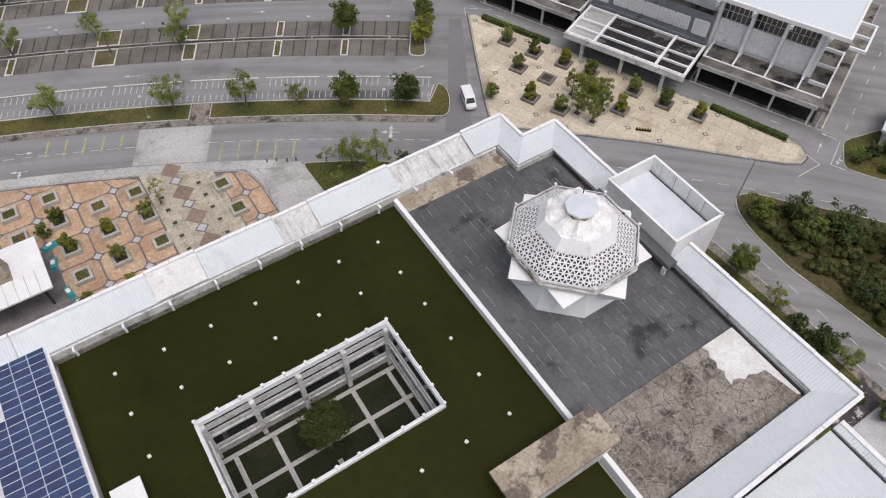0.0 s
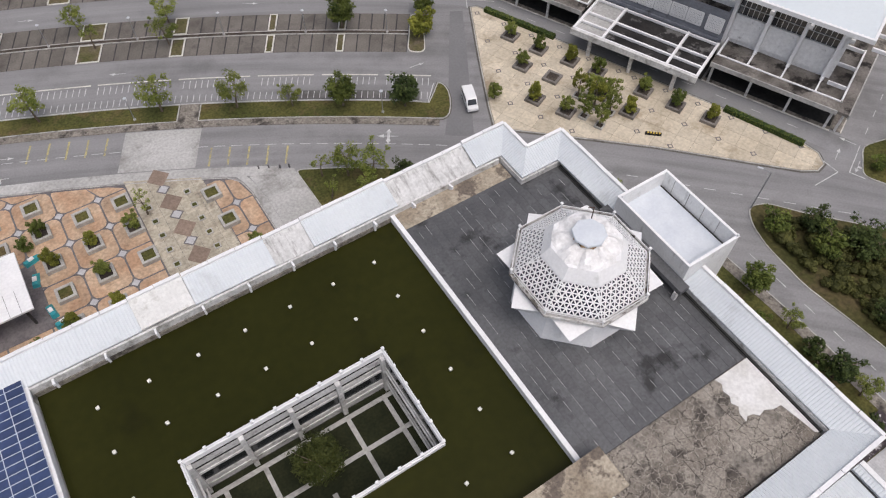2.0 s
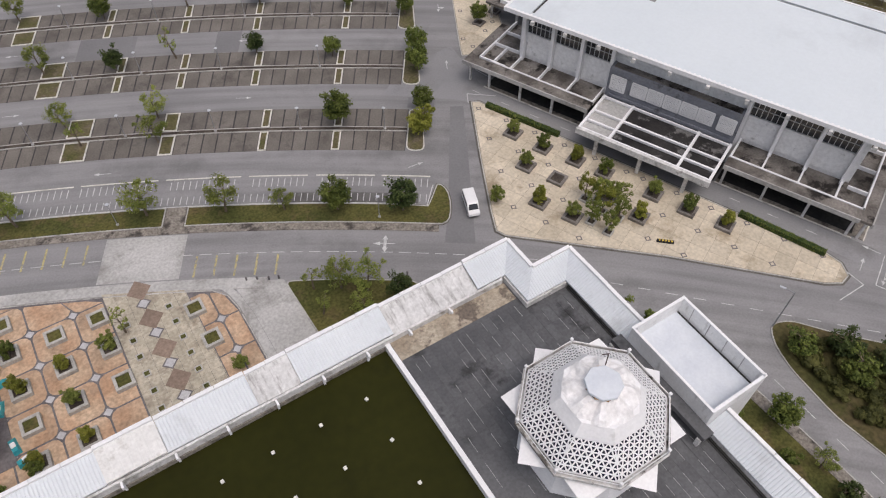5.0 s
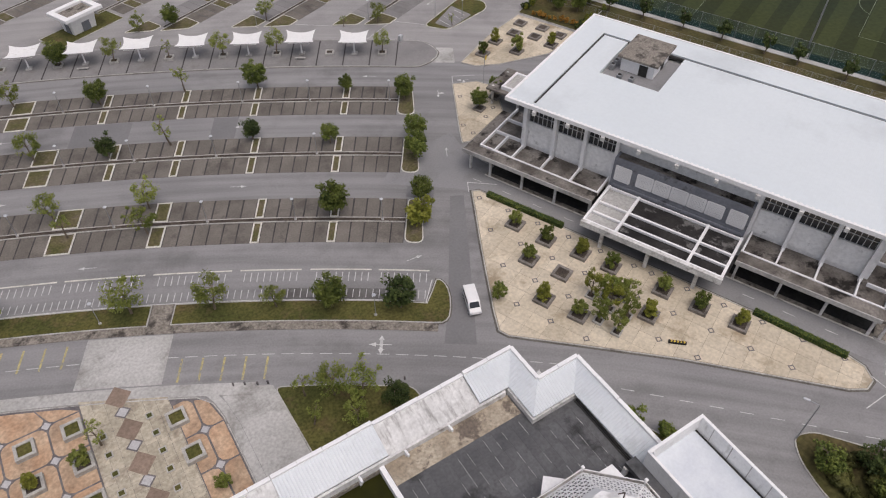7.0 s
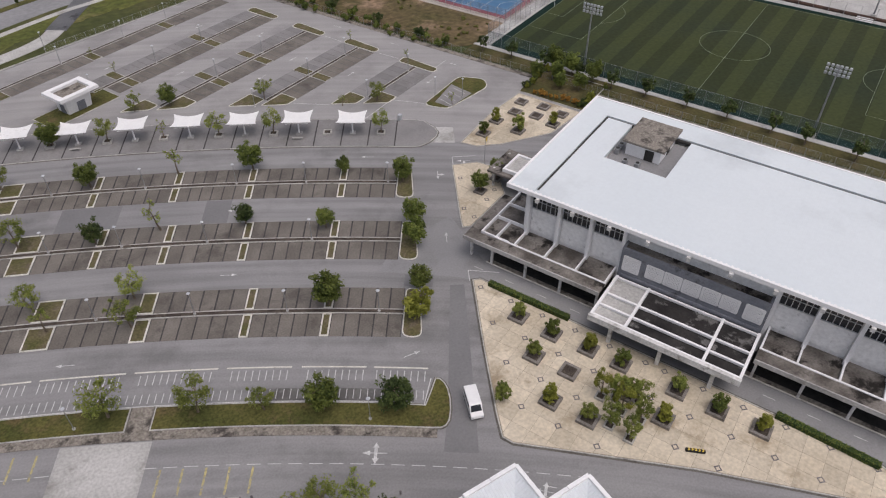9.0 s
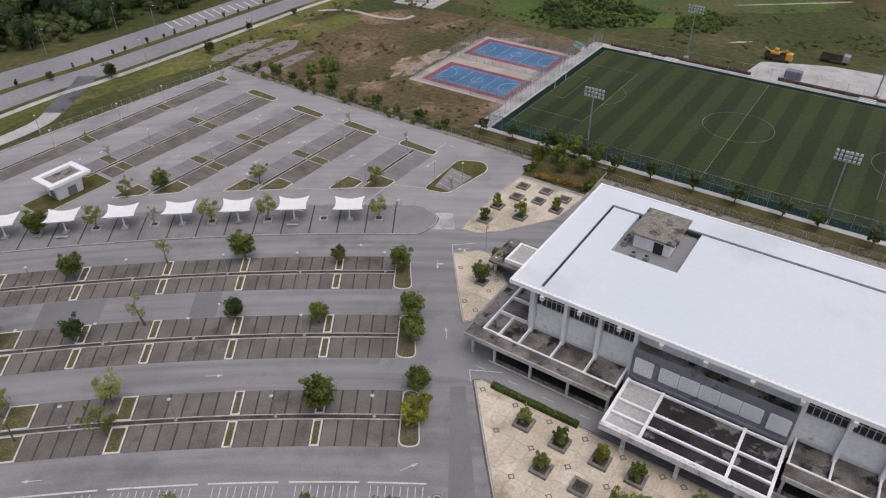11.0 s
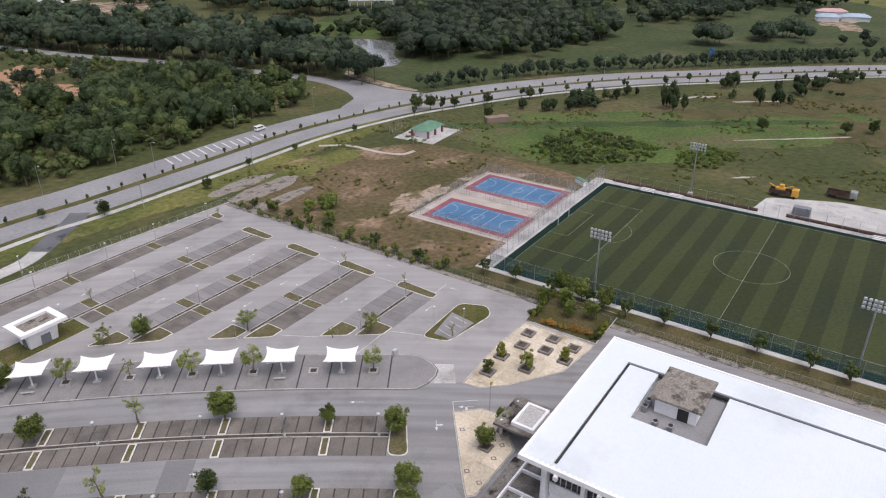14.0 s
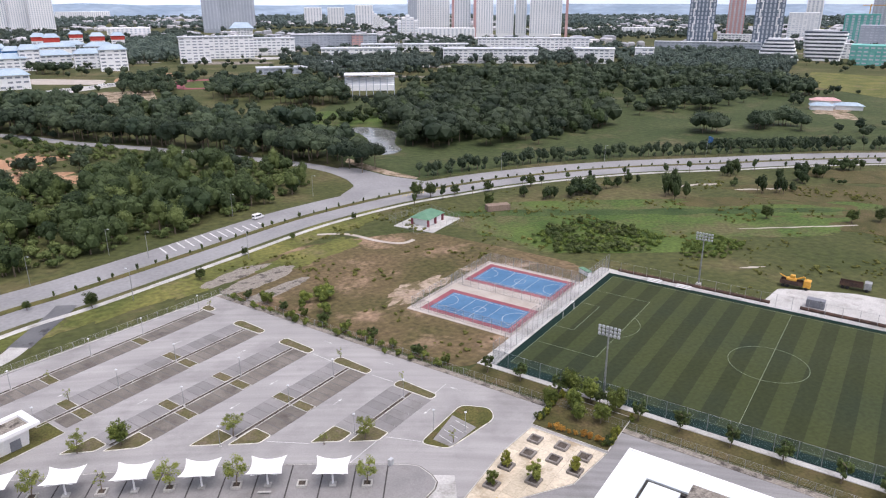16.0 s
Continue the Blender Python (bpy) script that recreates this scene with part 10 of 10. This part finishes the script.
# ---- the town on the horizon ----
def block(name, x, y, turn, width, depth, height, wall, label, strips=0, floors=0, roof=None, z0=0.0, group="distant buildings", cap=0.0, glass=M_TOWER_GLASS):
    """A building with window strips or floor bands set into its fronts, and a roof."""
    o = tagged(new(name), label, "building", group)
    o.matrix_basis = pose(x, y, z0, 0, 0, turn)
    bm = bmesh.new()
    box(bm, -width / 2, width / 2, -depth / 2, depth / 2, -1, height)
    part("wall", bm, wall, o)
    bm = bmesh.new()
    box(bm, -width / 2 - cap, width / 2 + cap, -depth / 2 - cap, depth / 2 + cap, height, height + max(1.0, height * 0.02))
    if cap > 1 and roof is not wall:
        bm.free()
        bm = bmesh.new()
        w_, d_ = width / 2 + cap, depth / 2 + cap
        loft(bm, [[(-w_, -d_, height), (w_, -d_, height), (w_, d_, height), (-w_, d_, height)], [(-w_ * 0.55, -0.5, height + depth * 0.28), (w_ * 0.55, -0.5, height + depth * 0.28), (w_ * 0.55, 0.5, height + depth * 0.28), (-w_ * 0.55, 0.5, height + depth * 0.28)]])
    part("roof", bm, roof or wall, o)
    win, bands = bmesh.new(), bmesh.new()
    for k in range(strips):
        w = width / strips
        xx = -width / 2 + (k + 0.5) * w
        box(win, xx - w * 0.22, xx + w * 0.22, -depth / 2 - 0.25, -depth / 2 + 0.3, height * 0.06, height * 0.97)
    for k in range(floors):
        h = height / floors
        zz = (k + 0.35) * h
        if strips:
            box(bands, -width / 2 + 0.4, width / 2 - 0.4, -depth / 2 - 0.4, -depth / 2, zz + h * 0.3, zz + h * 0.55)
        else:
            n, m_ = max(3, int(width / 7)), max(2, int(depth / 8))
            for i in range(n):
                if (i * 7 + k * 3 + int(width)) % 9 == 0:
                    continue
                xx = -width / 2 + (i + 0.5) * width / n
                box(win, xx - width / n * 0.33, xx + width / n * 0.33, -depth / 2 - 0.2, -depth / 2 + 0.3, zz, zz + h * 0.38)
            for i in range(m_):
                yy = -depth / 2 + (i + 0.5) * depth / m_
                box(win, -width / 2 - 0.2, -width / 2 + 0.3, yy - depth / m_ * 0.3, yy + depth / m_ * 0.3, zz, zz + h * 0.38)
    for nm, bm, m_ in (("glazing", win, glass), ("banding", bands, wall)):
        if bm.verts:
            part(nm, bm, m_, o)["kind"] = "stuff"
        else:
            bm.free()
    return o


def facing_view(x, y):
    """The turn that shows a far building's front to the camera's side."""
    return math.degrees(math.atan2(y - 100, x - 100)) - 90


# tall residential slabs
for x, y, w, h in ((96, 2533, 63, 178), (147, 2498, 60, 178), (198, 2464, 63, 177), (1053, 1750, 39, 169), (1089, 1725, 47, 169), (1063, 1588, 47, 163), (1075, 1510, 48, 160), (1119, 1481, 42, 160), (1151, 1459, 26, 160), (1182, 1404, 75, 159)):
    block("apartment_tower", x, y, facing_view(x, y), w, 26, h, M_TOWER, "tall white apartment slab with rows of windows", max(4, int(w / 6)), 34, group="apartment towers")
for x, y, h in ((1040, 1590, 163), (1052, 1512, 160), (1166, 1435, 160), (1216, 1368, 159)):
    block("stair_tower", x, y, facing_view(x, y), 6, 12, h, M_TOWER_RED, "narrow pinkish stair tower between white slabs", 0, 0, group="stair towers")
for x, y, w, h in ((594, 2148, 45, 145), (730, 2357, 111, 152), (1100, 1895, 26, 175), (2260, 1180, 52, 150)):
    block("apartment_tower", x, y, facing_view(x, y), w, 40, h, M_TOWER_GREY, "distant tall blue-grey apartment tower", max(4, int(w / 9)), 26, group="apartment towers")
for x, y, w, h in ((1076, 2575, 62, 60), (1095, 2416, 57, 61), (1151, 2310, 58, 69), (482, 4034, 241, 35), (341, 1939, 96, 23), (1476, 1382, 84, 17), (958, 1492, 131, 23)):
    block("apartment_block", x, y, facing_view(x, y), w, 30, h, M_TOWER, "distant white apartment block", max(6, int(w / 9)), max(5, int(h / 4)), group="apartment blocks")
# stepped terraces
for bx, by, n, w in ((1105, 2099, 7, 8), (910, 1588, 5, 10)):
    st = tagged(new("terraced_block"), "white stepped terrace apartment block", "building", "stepped blocks")
    st.matrix_basis = pose(bx, by, 0, 0, 0, facing_view(bx, by))
    for k in range(n):
        bm = bmesh.new()
        h = 52 - 6.0 * abs(k - (0 if n == 7 else 2))
        box(bm, k * w - n * w / 2, (k + 1) * w - n * w / 2 - 1, -15, 15, -1, max(14, h))
        stp = part("step", bm, M_TOWER, st)
        bm = bmesh.new()
        for j in range(int(max(14, h) / 6)):
            box(bm, k * w - n * w / 2 + 1.5, (k + 1) * w - n * w / 2 - 2.5, -15.3, -14.8, j * 6 + 2, j * 6 + 4.5)
        part("balcony_band", bm, M_TOWER_GLASS, stp)
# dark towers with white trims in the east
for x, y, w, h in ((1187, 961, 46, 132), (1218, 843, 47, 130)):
    t = block("tower", x, y, facing_view(x, y), w, 34, h, M_TOWER_DARK, "tall dark glass tower with white zigzag trim", 7, 18, group="dark towers")
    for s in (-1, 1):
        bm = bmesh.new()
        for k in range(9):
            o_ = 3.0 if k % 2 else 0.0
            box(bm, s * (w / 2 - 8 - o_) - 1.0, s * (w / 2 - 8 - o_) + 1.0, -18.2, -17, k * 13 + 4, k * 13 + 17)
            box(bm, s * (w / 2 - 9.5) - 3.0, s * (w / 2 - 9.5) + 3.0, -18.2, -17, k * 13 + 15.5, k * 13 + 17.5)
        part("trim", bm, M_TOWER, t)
block("tower", 1553, 1153, facing_view(1553, 1153), 37, 26, 88, M_TOWER_RED, "reddish tower with pale edge", 4, 18, group="eastern towers")
block("tower", 1839, 1134, facing_view(1839, 1134), 38, 30, 145, M_TOWER, "white slender apartment tower", 4, 26, group="eastern towers")
block("tower", 1566, 992, facing_view(1566, 992), 59, 34, 57, M_TOWER, "white apartment block with many windows", 0, 14, group="eastern towers")
block("tower", 1505, 833, facing_view(1505, 833), 61, 34, 57, M_SCAFFOLD, "unfinished tower in teal safety netting", 6, 12, group="eastern towers")
block("tower", 1398, 741, facing_view(1398, 741), 62, 40, 40, M_TOWER_GREY, "grey unfinished concrete tower", 0, 9, group="eastern towers")
block("tower", 1063, 572, facing_view(1063, 572), 60, 40, 25, M_SCAFFOLD, "low building wrapped in teal netting", 0, 5, group="eastern towers")
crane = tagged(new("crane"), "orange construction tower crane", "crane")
crane.matrix_basis = pose(1560, 850, 0, 0, 0, facing_view(1560, 850))
bm = bmesh.new()
box(bm, -1, 1, -1, 1, 0, 76)
part("mast", bm, M_ORANGE_MACHINE, crane)
bm = bmesh.new()
box(bm, -14, 34, -0.8, 0.8, 73, 74.5)
part("jib", bm, M_ORANGE_MACHINE, crane)
# stacked white terraces
for x, y, w, n, h in ((1022, 690, 50, 6, 4.9), (1077, 654, 56, 8, 5.1)):
    t = tagged(new("terrace_office"), "white office block of stacked curved terraces with dark window bands", "building", "terrace offices")
    t.matrix_basis = pose(x, y, 0, 0, 0, facing_view(x, y))
    for k in range(n):
        ww = w * (1.15 - 0.07 * k if n == 6 else 0.85 + 0.03 * k)
        bm = bmesh.new()
        pts = round_poly([(-ww / 2, -16), (ww / 2, -16), (ww / 2, 16), (-ww / 2, 16)], 9, 4)
        prism(bm, pts, k * h, k * h + h * 0.5)
        fl = part("storey", bm, M_TOWER, t)
        bm = bmesh.new()
        prism(bm, offset_poly(pts, 1.4), k * h + h * 0.5, k * h + h)
        part("window_band", bm, M_PANE_DARK, fl)
    bm = bmesh.new()
    box(bm, -w * 0.3, w * 0.3, -10, 10, n * h, n * h + 2)
    part("roof", bm, M_TOWER, t)
# institutional blocks
def institute(rows, wall, roof, label, cap=1.5, depth=22, group="institute blocks", band=None):
    for x, y, w, h in rows:
        o = block("institute_block", x, y, facing_view(x, y), w, depth, h, wall, label, 0, max(2, int(h / 3.8)), roof, group=group, cap=cap, glass=M_PANE)
        if band:
            bm = bmesh.new()
            box(bm, -w / 2 - 0.35, w / 2 + 0.35, -depth / 2 - 0.35, depth / 2 + 0.35, h * 0.72, h - 0.2)
            part("upper_wall", bm, band, o, "coloured top storey wall")


institute(((123, 1517, 23, 25), (136, 1427, 23, 27), (193, 1623, 23, 24), (210, 1460, 22, 26), (250, 1506, 22, 24)), M_TOWER, M_BLUE_ROOF, "white school block with red upper walls and pale roof", band=M_RED)
institute(((55, 1279, 18, 20), (70, 1225, 22, 19)), M_TOWER, M_BLUE_ROOF, "white school block with blue upper walls and pale roof", band=M_SIGN_BLUE)
institute(((85, 1117, 23, 26), (112, 1136, 45, 17), (152, 1110, 34, 19), (175, 1058, 32, 26), (163, 1425, 43, 15), (61, 1114, 40, 16), (53, 895, 35, 14), (130, 1330, 60, 17), (195, 1330, 44, 16)), M_TOWER, M_BLUE_ROOF, "white school block with blue-grey hipped roof")
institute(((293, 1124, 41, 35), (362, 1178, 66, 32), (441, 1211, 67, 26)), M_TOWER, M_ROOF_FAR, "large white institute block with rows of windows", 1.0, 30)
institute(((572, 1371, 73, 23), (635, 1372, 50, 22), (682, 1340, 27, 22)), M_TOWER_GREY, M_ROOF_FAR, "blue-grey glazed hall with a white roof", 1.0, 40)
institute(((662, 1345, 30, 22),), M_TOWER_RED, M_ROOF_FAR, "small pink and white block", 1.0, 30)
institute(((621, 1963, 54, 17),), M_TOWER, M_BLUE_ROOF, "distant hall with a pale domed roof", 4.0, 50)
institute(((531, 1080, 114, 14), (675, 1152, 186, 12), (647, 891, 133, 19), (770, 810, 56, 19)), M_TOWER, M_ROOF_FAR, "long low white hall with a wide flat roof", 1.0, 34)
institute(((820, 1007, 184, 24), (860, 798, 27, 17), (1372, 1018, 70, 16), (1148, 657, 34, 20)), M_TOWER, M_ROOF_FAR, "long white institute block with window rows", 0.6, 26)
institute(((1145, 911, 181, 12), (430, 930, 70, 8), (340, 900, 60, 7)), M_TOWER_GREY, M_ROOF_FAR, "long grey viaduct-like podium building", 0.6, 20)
# housing estates far off: small pale houses with hipped roofs
hv, hf = [], []
hr = np.random.default_rng(77)
for _ in range(2600):
    d, a = hr.uniform(1500, 4200), radians(hr.uniform(18, 94))
    x, y = d * math.cos(a), d * math.sin(a)
    if noise.noise(Vector((x * 0.002, y * 0.002, 9.0))) > 0.12:
        continue
    w, l, h, t = hr.uniform(5, 16), hr.uniform(5, 9), hr.uniform(4, 9), radians(facing_view(x, y)) + hr.choice([0, 0.35, -0.5])
    base = np.array([(-w, -l, 0), (w, -l, 0), (w, l, 0), (-w, l, 0), (-w, -l, h), (w, -l, h), (w, l, h), (-w, l, h), (-w * 0.5, 0, h + 2.5), (w * 0.5, 0, h + 2.5)])
    rot = np.array([(math.cos(t), math.sin(t), 0), (-math.sin(t), math.cos(t), 0), (0, 0, 1)])
    k = 10 * len(hv)
    hv.append(base @ rot + np.array([x, y, 0]))
    hf += [[k + i for i in f] for f in ((0, 1, 5, 4), (1, 2, 6, 5), (2, 3, 7, 6), (3, 0, 4, 7), (4, 5, 9, 8), (5, 6, 9), (6, 7, 8, 9), (7, 4, 8))]
me = bpy.data.meshes.new("housing")
me.from_pydata(np.concatenate(hv).tolist(), [], hf)
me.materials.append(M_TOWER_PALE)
tagged(new("housing", me), "scattered far-off pale houses with hipped roofs", "housing", kind="stuff")
# open stand above the park
stand = tagged(new("grandstand"), "white open grandstand with a flat roof on columns", "grandstand")
stand.matrix_basis = pose(330, 642, 0, 0, 0, facing_view(330, 642) - 4)
bm = bmesh.new()
box(bm, -23, 23, -9, 10, 20.0, 20.9)
part("roof", bm, M_TOWER, stand)
for k in range(5):
    bm = bmesh.new()
    box(bm, -22.5, 22.5, -8 + 3 * k, -5 + 3 * k, 6.5, 11.5 + 1.4 * k)
    part("tier", bm, M_TOWER, stand)
for k in range(8):
    bm = bmesh.new()
    box(bm, -22.4 + 6.3 * k, -21.8 + 6.3 * k, -8.6, -8.05, 0, 20.0)
    part("column", bm, M_TOWER_GREY, stand)
# playing field with a running track
trk = tagged(new("running_track"), "red running track round a green field", "sports field", kind="structure")
bm = bmesh.new()
prism(bm, round_poly([(192, 790), (262, 792), (290, 880), (210, 885)], 22, 6), -0.3, 0.0)
part("track", bm, M_COURT_RED, trk)
bm = bmesh.new()
prism(bm, round_poly([(202, 800), (256, 802), (274, 862), (216, 868)], 18, 6), -0.3, 0.02)
part("infield", bm, M_LUSH, trk)
patch("bare_soil", [(102, 731), (160, 723), (171, 805), (116, 814)], M_BARE, -0.02, "bare brown training ground by the trees")
patch("bare_soil", [(150, 905), (230, 930), (240, 985), (160, 950)], M_RED_SOIL, -0.02, "red earth bank below the school")
patch("pavement", [(63, 800), (160, 872), (164, 905), (66, 850)], M_CONC, -0.015, "pale concrete car park of the school", "pavement")
patch("pavement", [(71, 931), (136, 888), (148, 934), (74, 997)], M_CONC_PALE, -0.012, "pale hard court below the school", "pavement")
blob("bare_soil", 602, 362, 36, 16, M_BARE, -0.02, "red-brown building ground beside the lawn", 160, 35, rough=0.6)
patch("lawn", [(755, 484), (712, 378), (918, 462), (897, 560)], M_DRY, -0.02, "smooth green lawn below the offices", "lawn")
patch("lawn", [(215, 540), (262, 488), (290, 540), (258, 590)], M_LUSH, -0.04, "green lawn by the pond", "lawn")
for k, (x, y, w) in enumerate(((600, 372, 16), (618, 360, 20), (632, 388, 22))):
    block("shed", x, y, facing_view(x, y) + 12, w, 8, 3.5, M_TOWER, "low pale shed on the building ground", 0, 0, M_TOWER_RED if k == 2 else M_BLUE_ROOF, group="sheds", cap=1.2)
for k, (x, y, rx, ry) in enumerate(((170, 1200, 70, 60), (330, 1090, 60, 24), (430, 1130, 70, 26), (560, 1270, 90, 40), (640, 1010, 80, 26), (820, 940, 90, 26), (1000, 720, 60, 30), (1120, 800, 90, 30), (520, 900, 60, 16), (420, 800, 60, 10), (720, 560, 60, 6))):
    blob("pavement", x, y, rx, ry, M_CONC_DIRTY if k % 2 else M_CONC, -0.03 + 0.002 * k, "grey paved yards between distant buildings", 150 + k, -35, "pavement", 0.5)
hr = random.Random(9)
for k in range(34):
    u = hr.random()
    x, y = 66 + 90 * u, 822 + 60 * u + hr.uniform(-6, 8)
    van(x, y, 35 + hr.choice([0, 90]), "pale car parked before the school")
